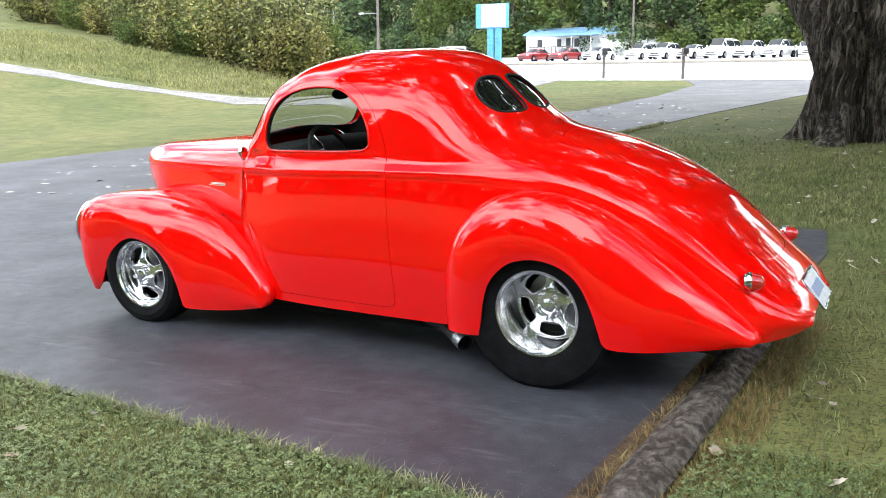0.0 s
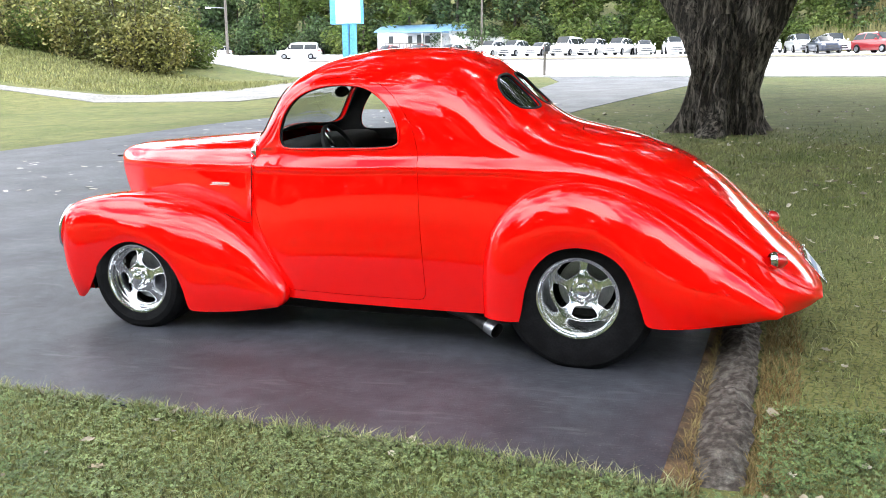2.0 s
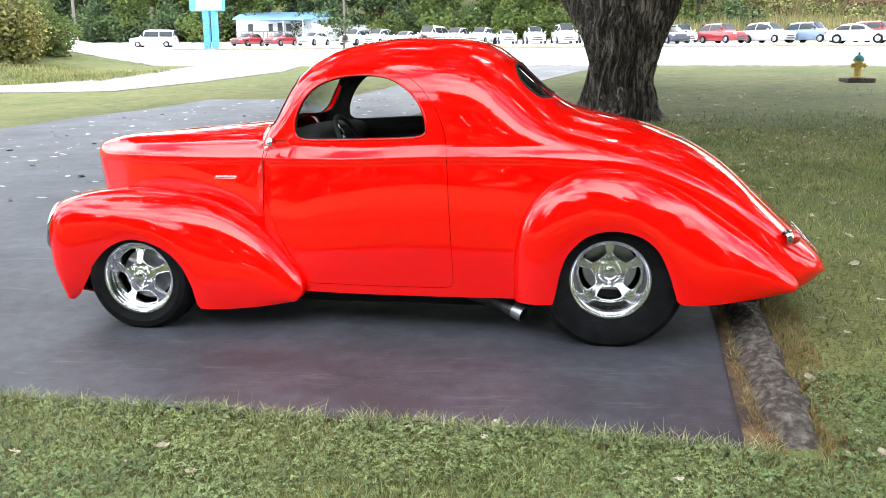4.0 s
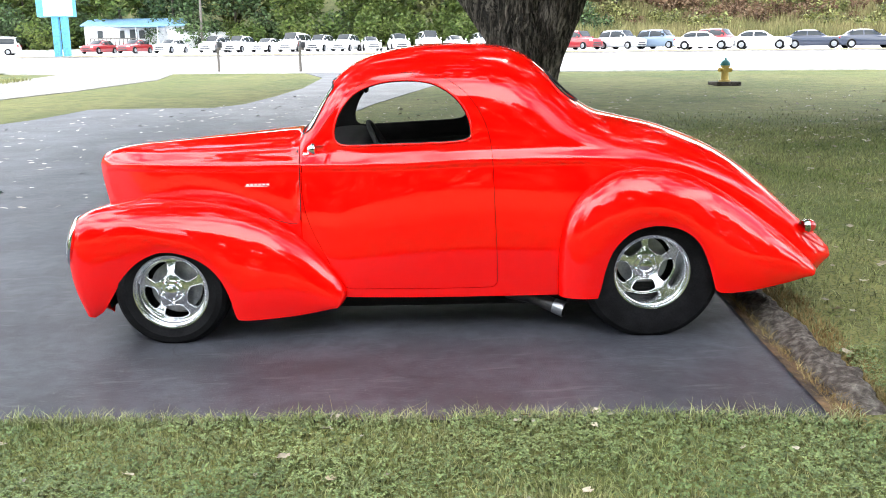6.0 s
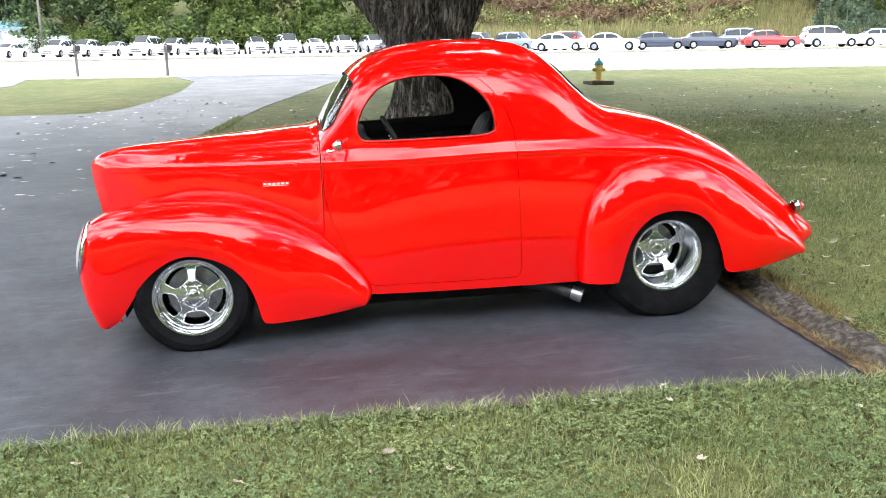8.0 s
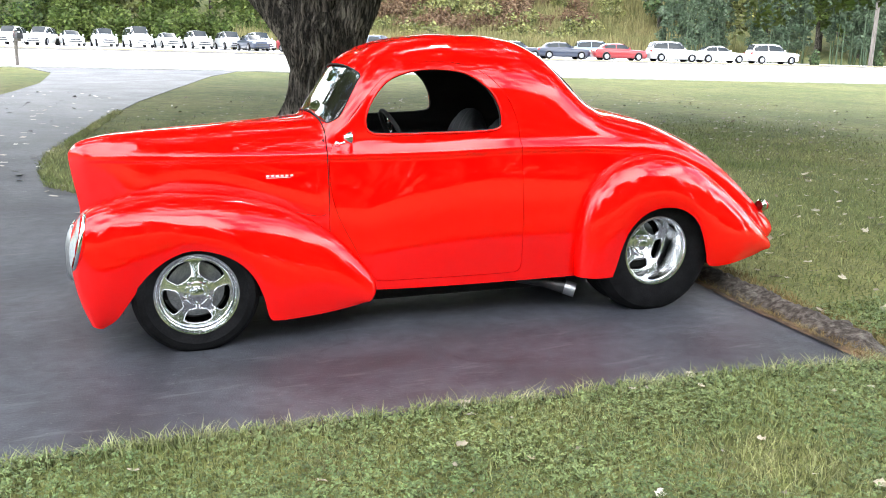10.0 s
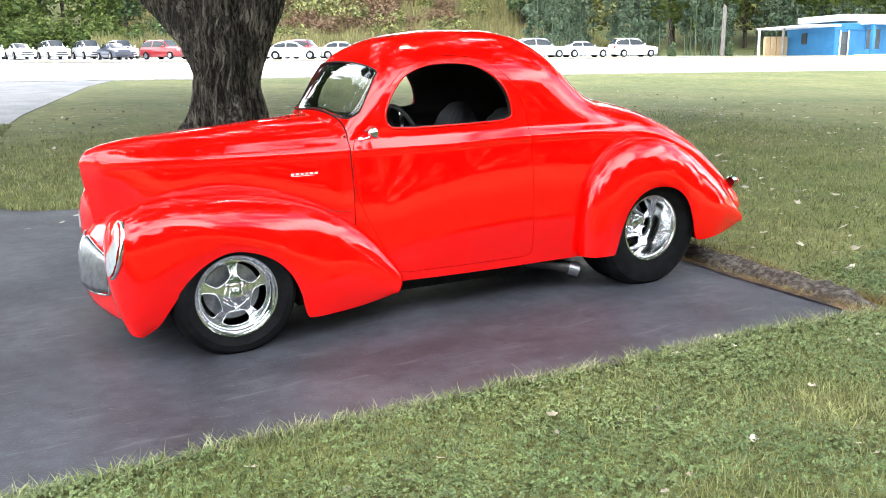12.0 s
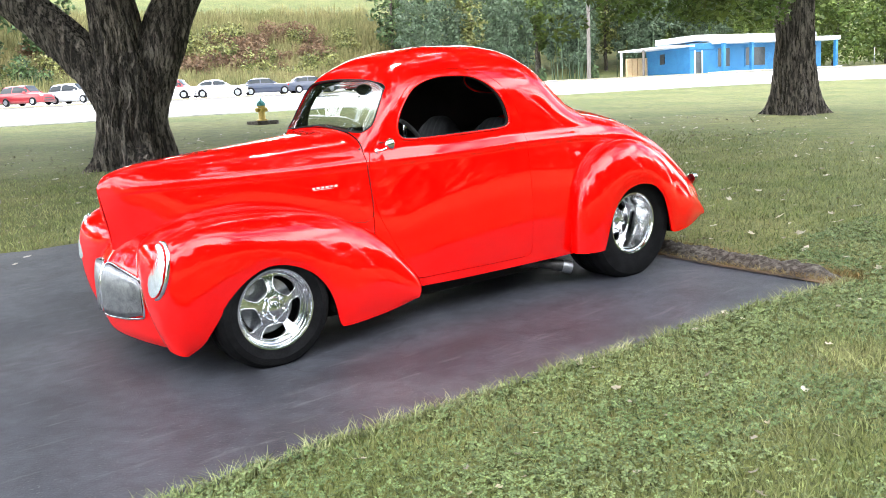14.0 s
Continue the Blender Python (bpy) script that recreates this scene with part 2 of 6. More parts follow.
def ground_z(x, y):
    x, y = np.asarray(x, float), np.asarray(y, float)
    s = along(x, y)
    near = 0.025 + 0.031 * np.where(y > -1.1, y + 1.1, (y + 1.1) * 0.1) + 0.0165 * np.clip(x, -12, 12)
    k = smooth01(9, 22, y)
    hill = 0.15 * np.clip(-x - 15, 0, 60) * smooth01(5, 25, y) * (1 - smooth01(32, 48, s))
    return near * (1 - k) + FAR(s) * k + hill


def on_ground(x, y, dz=0.0):
    return Vector((x, y, float(ground_z(x, y)) + dz))


# ---- the car, in its own measures: u to the tail, v to the far side, w up ----
CAR = SLOPE @ pose(0, 0, 0.05) @ pose(0, 0, 0, 0, 0, -4.3) @ pose(0, 0, 0, 0, 0.66, 0) @ pose(0, 0, 0, 1.72, 0, 0)
FRONT_AXLE, REAR_AXLE = 0.048, 2.663

top = curve([-0.575, -0.56, -0.53, -0.48, -0.36, -0.11, 0.24, 0.59, 0.735, 0.80, 0.877, 0.95, 1.04, 1.16, 1.30, 1.50, 1.72, 1.90, 2.02, 2.12, 2.22, 2.32, 2.46, 2.63, 2.79, 2.96, 3.13, 3.30, 3.48, 3.62, 3.70, 3.76, 3.80],
            [0.93, 0.955, 0.985, 1.005, 1.03, 1.052, 1.08, 1.11, 1.125, 1.215, 1.33, 1.425, 1.492, 1.545, 1.573, 1.593, 1.592, 1.572, 1.528, 1.455, 1.362, 1.272, 1.190, 1.145, 1.108, 1.05, 0.975, 0.866, 0.705, 0.575, 0.505, 0.445, 0.395])
wide = curve([-0.575, -0.55, -0.495, -0.39, -0.2, 0.0, 0.25, 0.5, 0.76, 0.95, 1.2, 1.5, 1.8, 2.1, 2.4, 2.7, 3.0, 3.3, 3.5, 3.65, 3.75, 3.80],
             [0.012, 0.05, 0.11, 0.18, 0.275, 0.34, 0.405, 0.465, 0.535, 0.585, 0.635, 0.665, 0.675, 0.672, 0.66, 0.64, 0.612, 0.588, 0.562, 0.515, 0.435, 0.30])
belt = curve([-0.575, -0.4, 0.0, 0.5, 0.76, 1.3, 1.8, 2.2, 2.5, 2.8, 3.1, 3.4, 3.6, 3.8], [0.91, 0.935, 0.945, 0.955, 0.965, 0.98, 0.997, 0.995, 0.975, 0.92, 0.80, 0.61, 0.475, 0.37])
low = curve([-0.575, -0.3, 0.2, 0.5, 0.74, 0.80, 0.95, 2.2, 2.8, 3.3, 3.6, 3.72, 3.8], [0.60, 0.58, 0.62, 0.6, 0.45, 0.23, 0.222, 0.228, 0.24, 0.265, 0.285, 0.305, 0.335])
lowwide = curve([-0.575, -0.47, -0.2, 0.1, 0.5, 0.76, 1.0, 1.5, 2.1, 2.7, 3.3, 3.6, 3.8], [0.012, 0.10, 0.28, 0.36, 0.48, 0.56, 0.62, 0.655, 0.665, 0.66, 0.595, 0.525, 0.33])
square = curve([-0.575, 0.3, 0.72, 0.80, 0.95, 1.1, 1.3, 1.8, 2.1, 2.4, 2.7, 3.0, 3.8], [2.2, 2.3, 2.5, 3.6, 3.6, 3.1, 2.7, 2.6, 2.45, 2.2, 2.1, 2.1, 2.2])


def shoulder(u, h):
    """How far the side leans in above the belt crease."""
    along_body = float(smooth01(-0.55, -0.40, u) * (1 - smooth01(2.2, 2.8, u)))
    return 0.031 * along_body * float(smooth01(-0.01, 0.052, h) * (1 - smooth01(0.15, 0.45, h)))


def section(u, rows_low, rows_up):
    """Half a cross-section of the body at u, from the sill up to the crown."""
    b, t, wd, lo, lw, n = (float(c(u)) for c in (belt, top, wide, low, lowwide, square))
    fade = float(smooth01(-0.52, -0.42, u) * (1 - smooth01(2.5, 2.95, u)))
    pts = []
    for s in rows_low:
        w = lo + (b - lo) * s
        k = smooth01(0, 1, s)
        v = lw + (wd - lw) * k + 0.03 * math.sin(math.pi * s) * (1 if u > 0.75 else 0.4)
        v -= 0.007 * fade * (1 - float(smooth01(b - 0.040, b - 0.022, w)))
        pts.append((v, w))
    for s in rows_up:
        a = s * math.pi / 2
        v = wd * max(math.cos(a), 0) ** (2 / n)
        w = b + (t - b) * math.sin(a) ** (2 / n)
        v -= shoulder(u, w - b) * float(smooth01(0, 0.25, v))
        pts.append((v, w))
    return pts


ROWS_LOW = list(np.linspace(0, 0.8, 12)) + list(np.linspace(0.83, 1.0, 16))
ROWS_UP = [float(s) for s in np.linspace(0, 1, 46)[1:] ** 1.15]


def body_grid(stations):
    P = []
    for u in stations:
        h = section(u, ROWS_LOW, ROWS_UP)
        P.append([(u, -v, w) for v, w in h] + [(u, v, w) for v, w in h[-2::-1]])
    return np.array(P)


def boolean(ob, cutter, how):
    """The mesh of ob cut by another, with the quick solver, or the exact one where that fails."""
    for solver in ("MANIFOLD", "EXACT"):
        mod = ob.modifiers.new("cut", "BOOLEAN")
        mod.operation, mod.object, mod.solver = how, cutter, solver
        dg = bpy.context.evaluated_depsgraph_get()
        me = bpy.data.meshes.new_from_object(ob.evaluated_get(dg))
        ob.modifiers.remove(mod)
        if len(me.vertices) and not (how == "DIFFERENCE" and len(me.vertices) == len(ob.data.vertices)):
            break
    return me


def prism(outline, axis, a, b):
    """A closed prism of an outline, between a and b along an axis. Outline: (u, w) for v, (v, w) for u, (u, v) for w."""
    n = len(outline)
    v = []
    for h in (a, b):
        for p, q in outline:
            v.append({"v": (p, h, q), "u": (h, p, q), "w": (p, q, h)}[axis])
    f = [tuple(range(n)), tuple(range(2 * n - 1, n - 1, -1))] + [(i, i + n, (i + 1) % n + n, (i + 1) % n) for i in range(n)]
    bm = bmesh.new()
    vs = [bm.verts.new(tuple(map(float, p))) for p in v]
    for q in f:
        bm.faces.new([vs[i] for i in q])
    bmesh.ops.recalc_face_normals(bm, faces=bm.faces)
    me = bpy.data.meshes.new("cutter")
    bm.to_mesh(me)
    bm.free()
    return new("cutter", me)


def discard(ob):
    me = ob.data
    bpy.data.objects.remove(ob)
    bpy.data.meshes.remove(me)


def inset(outline, d):
    p = np.array(outline)
    t = np.roll(p, -1, 0) - np.roll(p, 1, 0)
    nn = np.stack([t[:, 1], -t[:, 0]], 1)
    nn /= np.linalg.norm(nn, axis=1, keepdims=True)
    area = np.sum(p[:, 0] * np.roll(p[:, 1], -1) - np.roll(p[:, 0], -1) * p[:, 1])
    return p - nn * d * (1 if area > 0 else -1)


from mathutils.bvhtree import BVHTree


def true_normals(me, P, N):
    """Give a cut mesh the smooth normals of the sheet that it was cut from."""
    n, m = P.shape[:2]
    verts = P.reshape(-1, 3)
    nor = N.reshape(-1, 3)
    tris = []
    for i in range(n - 1):
        for j in range(m - 1):
            a, b, c, d = i * m + j, i * m + j + 1, (i + 1) * m + j + 1, (i + 1) * m + j
            tris += [(a, b, c), (a, c, d)]
    tree = BVHTree.FromPolygons([Vector(v) for v in verts], tris)
    found = []
    for v in me.vertices:
        co, no, k, dist = tree.find_nearest(v.co)
        if dist is None or dist > 0.0015:
            found.append(None)
            continue
        ids = tris[k]
        A, B, C = (Vector(verts[i]) for i in ids)
        full = (B - A).cross(C - A).length or 1e-12
        w = [(B - co).cross(C - co).length / full, (C - co).cross(A - co).length / full, (A - co).cross(B - co).length / full]
        q = Vector((0, 0, 0))
        for i, x in zip(ids, w):
            q += Vector(nor[i]) * x
        found.append(q.normalized())
    loops = [Vector((0, 0, 1))] * len(me.loops)
    for f in me.polygons:
        for li in f.loop_indices:
            q = found[me.loops[li].vertex_index]
            loops[li] = q if q is not None and q.dot(f.normal) > 0.6 else f.normal.copy()
    me.polygons.foreach_set("use_smooth", [True] * len(me.polygons))
    me.normals_split_custom_set([tuple(q) for q in loops])


def fender_grid(edge, outline, outer, crest, inner, n, m, power=2.3, tuck=0.02, drop=0.05):
    """A fender from the edge of its wheel opening over the crown and down to where it meets the body."""
    E, O = spline(edge, n), spline(outline, n)
    so, sc, si = curve(*outer), curve(*crest), curve(*inner)
    sp = curve(*power)
    k = 9
    P = np.zeros((n, m + k, 3))
    for i in range(n):
        s = i / (n - 1)
        a, b, c_in, p = float(so(s)), float(sc(s)), float(si(s)), float(sp(s))
        for j in range(m):
            f = (j / (m - 1)) * math.pi / 2
            g = math.sin(f) ** (2 / p)
            c = max(math.cos(f), 0) ** (2 / p)
            q = E[i] + (O[i] - E[i]) * g
            P[i, j] = (q[0], -(b + (a - b) * c) + tuck * (1 - g) ** 3, q[1])
        d = (E[i] - O[i]) / max(np.linalg.norm(E[i] - O[i]), 1e-6)
        for j in range(1, k + 1):
            f = j / k * math.pi / 2
            q = O[i] + d * drop * (1 - math.cos(f))
            P[i, m - 1 + j] = (q[0], -(b + (c_in - b) * math.sin(f)), q[1])
    return P


def mirrored(P):
    Q = P[:, ::-1].copy()
    Q[:, :, 1] *= -1
    return Q


def side_v(u, w):
    """Half-width of the body at a height above or below the belt."""
    b, t, wd, lo, lw, n = (float(c(u)) for c in (belt, top, wide, low, lowwide, square))
    if w >= b:
        v = wd * max(1 - ((w - b) / (t - b)) ** n, 0) ** (1 / n)
        return v - shoulder(u, w - b) * float(smooth01(0, 0.25, v))
    k = (w - lo) / (b - lo)
    return lw + (wd - lw) * float(smooth01(0, 1, k)) + 0.03 * math.sin(math.pi * k) * (1 if u > 0.75 else 0.4) - 0.007


def upper_w(u, v):
    b, t, wd, n = (float(c(u)) for c in (belt, top, wide, square))
    lo_w, hi_w = b, t
    for _ in range(22):
        w = (lo_w + hi_w) / 2
        x = wd * max(1 - ((w - b) / (t - b)) ** n, 0) ** (1 / n)
        x -= shoulder(u, w - b) * float(smooth01(0, 0.25, x))
        lo_w, hi_w = (w, hi_w) if x > abs(v) else (lo_w, w)
    return (lo_w + hi_w) / 2


def solve_u(v, w, a, b):
    """The u between a and b at which the shell passes through (v, w)."""
    up = upper_w(b, v) > upper_w(a, v)
    for _ in range(40):
        m = (a + b) / 2
        if (upper_w(m, v) < w) == up:
            a = m
        else:
            b = m
    return (a + b) / 2


def apron_u(v, w):
    """The front of the nose below the hood."""
    base = float(curve([0.12, 0.16, 0.21, 0.31, 0.40, 0.47, 0.53, 0.57, 0.62, 0.70], [-0.50, -0.555, -0.585, -0.603, -0.603, -0.595, -0.57, -0.54, -0.50, -0.40])(w))
    return 0.015 + base + 0.27 * v * v + 0.11 * math.sqrt(v * v + 0.0009)


def trims(car, window, shield, rear):
    for side in (-1, 1):
        pts = [(u, side * (side_v(u, w) + 0.001), w) for u, w in inset(window, -0.001)]
        v, f = tube(pts, 0.006, 8, True)
        link("window_trim", v, f, PAINT, car, True)
        v, f = tube([(u, side * (side_v(u, w) - 0.012), w) for u, w in inset(window, 0.002)], 0.006, 8, True)
        link("window_seal", v, f, BLACK_TRIM, car, True)
        pts = [(solve_u(a * (1 if side < 0 else -1), w, 1.9, 2.7), a * (1 if side < 0 else -1), w) for a, w in rear]
        v, f = tube(pts, 0.007, 8, True)
        link("rear_window_seal", v, f, BLACK_TRIM, car, True)
    v, f = tube([(solve_u(a, w, 0.736, 1.3) - 0.001, a, w) for a, w in shield], 0.0045, 8, True)
    link("windshield_seal", v, f, BLACK_TRIM, car, True)
    # the nose between the fenders
    vs = np.linspace(-0.50, 0.50, 61)
    ws = np.linspace(0.125, 0.68, 40)
    P = np.array([[(apron_u(b, w), b, w) for w in ws] for b in vs])
    v, f, N = slab(P[:, ::-1], 0.008)
    link("nose_panel", v, f, PAINT, car, True, 40)
    # grille: frame, near-black sheet as the shade behind, and upright bars, in two halves
    for side in (-1, 1):
        ring = spline([(0.012, 0.515), (0.012, 0.40), (0.02, 0.29), (0.06, 0.272), (0.25, 0.285), (0.385, 0.305), (0.412, 0.325), (0.415, 0.40), (0.40, 0.478), (0.37, 0.50), (0.20, 0.53), (0.06, 0.545)], 70, True)
        v, f = tube([(apron_u(a, w) - 0.008, side * a, w) for a, w in ring], 0.0065, 8, True)
        grille = link("grille", v, f, CHROME, car, True)
        tagged(grille, "low ribbed metal grille in a bright frame")
        rows = []
        for a in np.linspace(0.02, 0.405, 24):
            lo_w, hi_w = np.interp(a, [0.02, 0.06, 0.25, 0.41], [0.285, 0.278, 0.29, 0.325]), np.interp(a, [0.02, 0.06, 0.2, 0.37, 0.405], [0.53, 0.54, 0.525, 0.497, 0.47])
            rows.append([(apron_u(a, w) - 0.006, side * a, w) for w in np.linspace(lo_w, hi_w, 14)])
        n, m = 24, 14
        link("grille_shade", np.array(rows).reshape(-1, 3), grid_faces(n, m), SHADE_BLACK, car, True)
        for a in np.linspace(0.028, 0.402, 42):
            lo_w, hi_w = np.interp(a, [0.02, 0.06, 0.25, 0.41], [0.285, 0.278, 0.29, 0.325]), np.interp(a, [0.02, 0.06, 0.2, 0.37, 0.405], [0.53, 0.54, 0.525, 0.497, 0.47])
            v, f = tube([(apron_u(a, w) - 0.013, side * a, w) for w in np.linspace(lo_w, hi_w, 9)], 0.0034, 6)
            link("bar", v, f, DULL_METAL, grille, True)
        # headlamp: bright rim and a ribbed glass, standing oval
        lean = pose(-0.478, side * 0.639, 0.581, 0, 14, -side * 3)
        lamp = new("headlamp")
        lamp.parent = car
        lamp.matrix_local = lean
        oval = [(0.0, 0.098 * math.cos(q), 0.135 * math.sin(q)) for q in np.linspace(0, 2 * math.pi, 48, endpoint=False)]
        v, f = tube(oval, 0.011, 8, True)
        link("rim", v, f, CHROME, lamp, True)
        v, f = tube([(0.0, 0, 0), (0.075, 0, 0)], [1.0, 0.93], 48, False, False)
        link("bucket", [(p[0], p[1] * 0.104, p[2] * 0.141) for p in v], f, PAINT, lamp, True)
        g = []
        for i in range(33):
            y = -0.092 + 0.184 * i / 32
            h = 0.127 * math.sqrt(max(1 - (y / 0.0935) ** 2, 0))
            g.append([(-0.042 * (1 - (y / 0.1) ** 2 * 0.7 - (s * h / 0.14) ** 2 * 0.6) + 0.004 * (i % 2), y, s * h) for s in np.linspace(-1, 1, 15)])
        link("lens", np.array(g).reshape(-1, 3), grid_faces(33, 15), LAMP_GLASS, lamp, True)
        # tail lamp: bullet on the corner of the tail
        m = pose(3.555, side * 0.548, 0.565, 0, 0, -side * 14)
        tail = new("tail_lamp")
        tail.parent = car
        tail.matrix_local = m
        v, f = lathe([(0.032, -0.02), (0.041, -0.004), (0.043, 0.004), (0.040, 0.010)], 28, "x")
        link("bezel", v, f, CHROME, tail, True, 40)
        v, f = lathe([(0.039, 0.006), (0.038, 0.024), (0.033, 0.044), (0.020, 0.060), (0.001, 0.065)], 28, "x")
        link("lens", v, f, RED_LENS, tail, True, 40)
        # side mirror
        mirror = new("side_mirror")
        mirror.parent = car
        mirror.matrix_local = pose(0.80, side * 0.575, 1.02) @ Matrix.Scale(0.82, 4)
        s = side
        v, f = lathe([(0.02, 0.0), (0.018, 0.008), (0.010, 0.012)], 20, "y")
        link("foot", [(p[0], s * p[1], p[2]) for p in v], f, CHROME, mirror, True)
        v, f = tube(spline([(0, 0, 0), (0.012, s * 0.025, 0.004), (0.035, s * 0.05, 0.015), (0.065, s * 0.06, 0.035)], 10), [0.009] * 10, 8)
        link("arm", v, f, CHROME, mirror, True)
        v, f = lathe([(0.0005, -0.046), (0.018, -0.042), (0.034, -0.028), (0.043, -0.010), (0.045, 0.0), (0.043, 0.006), (0.040, 0.008), (0.0005, 0.008)], 28, "x")
        link("mirror_head", [(p[0] * 1.0 + 0.07, p[1] * 0.8 + s * 0.068, p[2] * 0.9 + 0.045) for p in v], f, CHROME, mirror, True, 40)
        # the seam round the hood's side panel
        seam = spline([(0.7545, 0.955), (0.7545, 0.80), (0.7545, 0.69), (0.742, 0.65), (0.705, 0.634), (0.60, 0.652), (0.45, 0.685), (0.32, 0.705)], 40)
        v, f = tube([(u, side * (side_v(u, w) + 0.0065), w) for u, w in seam], 0.0017, 6)
        link("hood_seam", v, f, BLACK_TRIM, car, True)
    # script on the hood sides, as plain bright strokes
    for side in (-1, 1):
        strokes = []
        for i in range(6):
            u = 0.44 + 0.024 * i
            a = side_v(u, 0.845) + 0.013
            strokes.append(box(u, u + 0.016, side * a - 0.004, side * a + 0.002, 0.841 + 0.001 * i, 0.851 + 0.001 * i))
        strokes.append(box(0.436, 0.584, side * (side_v(0.5, 0.837) + 0.013) - 0.004, side * (side_v(0.5, 0.837) + 0.013) + 0.002, 0.837, 0.8395))
        v, f = merge(*strokes)
        link("badge", v, f, BADGE, car)
    # number plate with a plain bar for its characters
    m = pose(3.775, 0, 0.425, 0, 0, 0) @ pose(0, 0, 0, 0, -38, 0)
    plate = new("number_plate")
    plate.parent = car
    plate.matrix_local = m
    part("plate", bevelled_box(-0.003, 0.003, -0.155, 0.155, -0.078, 0.078, 0.0025, 1), PLATE_WHITE, plate)
    part("plate_bar", bevelled_box(0.003, 0.0045, -0.11, 0.11, -0.028, 0.028, 0.0006, 1), PLATE_INK, plate)
    v, f = tube([(0.002, 0.158 * a, 0.081 * b) for a, b in ((-1, -1), (-1, 1), (1, 1), (1, -1))], 0.007, 8, True)
    link("plate_frame", v, f, CHROME, plate, True)
    # exhaust tips under the sills
    for side in (-1, 1):
        q = spline([(1.90, side * 0.47, 0.19), (2.05, side * 0.52, 0.17), (2.14, side * 0.578, 0.148), (2.215, side * 0.622, 0.127)], 12)
        v, f = tube(q, np.linspace(0.034, 0.042, 12), 14, False, False)
        link("exhaust_pipe", v, f, DARK_PIPE, car, True)
        v, f = tube(q[-3:], [0.0425, 0.0435, 0.0440], 14, False, False)
        link("exhaust_tip", v, f, DULL_METAL, car, True)
        # near-black plug for the shade inside the pipe
        v, f = tube(q[:-1], np.linspace(0.030, 0.036, 11), 14, False, True)
        link("exhaust_bore", v, f, SHADE_BLACK, car, True)
    # floor, firewall and wells, near-black with the shade under the car painted in
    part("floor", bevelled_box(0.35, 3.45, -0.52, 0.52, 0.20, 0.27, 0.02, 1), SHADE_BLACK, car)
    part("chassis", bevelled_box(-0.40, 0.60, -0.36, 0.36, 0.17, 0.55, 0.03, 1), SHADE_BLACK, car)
    # rails and transmission block are added unseen, to deepen the shade below the floor
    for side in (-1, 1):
        part("added_frame_rail", bevelled_box(0.45, 2.25, side * 0.40 - 0.04, side * 0.40 + 0.04, 0.11, 0.21, 0.01, 1), SHADE_BLACK, car)
    part("added_gearbox", bevelled_box(0.55, 1.5, -0.15, 0.15, 0.12, 0.24, 0.03, 2), SHADE_BLACK, car)
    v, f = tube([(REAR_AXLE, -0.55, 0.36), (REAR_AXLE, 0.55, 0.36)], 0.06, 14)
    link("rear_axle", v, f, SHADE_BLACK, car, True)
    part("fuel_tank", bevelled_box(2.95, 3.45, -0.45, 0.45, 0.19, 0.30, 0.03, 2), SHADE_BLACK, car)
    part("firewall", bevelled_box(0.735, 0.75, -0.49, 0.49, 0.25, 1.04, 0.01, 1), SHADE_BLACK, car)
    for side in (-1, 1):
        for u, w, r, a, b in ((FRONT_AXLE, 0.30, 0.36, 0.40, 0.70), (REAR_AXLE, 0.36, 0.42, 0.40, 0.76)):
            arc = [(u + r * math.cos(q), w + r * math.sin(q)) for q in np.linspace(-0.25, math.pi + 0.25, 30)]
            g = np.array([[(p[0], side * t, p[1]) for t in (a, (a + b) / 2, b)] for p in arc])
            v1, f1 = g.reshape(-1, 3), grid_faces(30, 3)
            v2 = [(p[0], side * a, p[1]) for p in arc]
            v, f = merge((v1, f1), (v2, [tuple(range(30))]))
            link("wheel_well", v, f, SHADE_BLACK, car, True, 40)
    # inside: dash, seats, wheel
    dash = spline([(0.80, 1.075), (0.92, 1.085), (1.02, 1.07), (1.05, 1.02), (1.04, 0.95), (0.98, 0.88)], 16)
    g = np.array([[(p[0] + 0.10 * (y / 0.55) ** 2 * 0.4, y, p[1] - 0.012 * (y / 0.5) ** 2) for p in dash] for y in np.linspace(-0.545, 0.545, 15)])
    link("dashboard", g.reshape(-1, 3), grid_faces(15, 16, 0, True), BLACK_TRIM, car, True)
    dials = []
    for y in (-0.42, -0.33, -0.26, -0.19):
        v, f = lathe([(0.034, 0.0), (0.034, 0.012), (0.028, 0.012), (0.027, 0.004)], 20, "x")
        dials.append(([(p[0] + 1.048, p[1] + y, p[2] + 1.0) for p in v], f))
    v, f = merge(*dials)
    link("gauge_rims", v, f, CHROME, car, True)
    lean = pose(1.20, -0.28, 1.02, 0, 62, 0)
    steer = new("steering_wheel")
    steer.parent = car
    steer.matrix_local = lean
    v, f = tube([(0.165 * math.cos(q), 0.165 * math.sin(q), 0) for q in np.linspace(0, 2 * math.pi, 40, endpoint=False)], 0.013, 10, True)
    link("ring", v, f, BLACK_TRIM, steer, True)
    for q in (0.5 * math.pi, 1.17 * math.pi, 1.83 * math.pi):
        v, f = tube([(0.02 * math.cos(q), 0.02 * math.sin(q), -0.02), (0.155 * math.cos(q), 0.155 * math.sin(q), 0)], [0.014, 0.010], 8)
        link("spoke", v, f, CHROME, steer, True)
    v, f = tube([(0, 0, -0.02), (0, 0, -0.45)], [0.022, 0.022], 10)
    link("column", v, f, CHROME, steer, True)
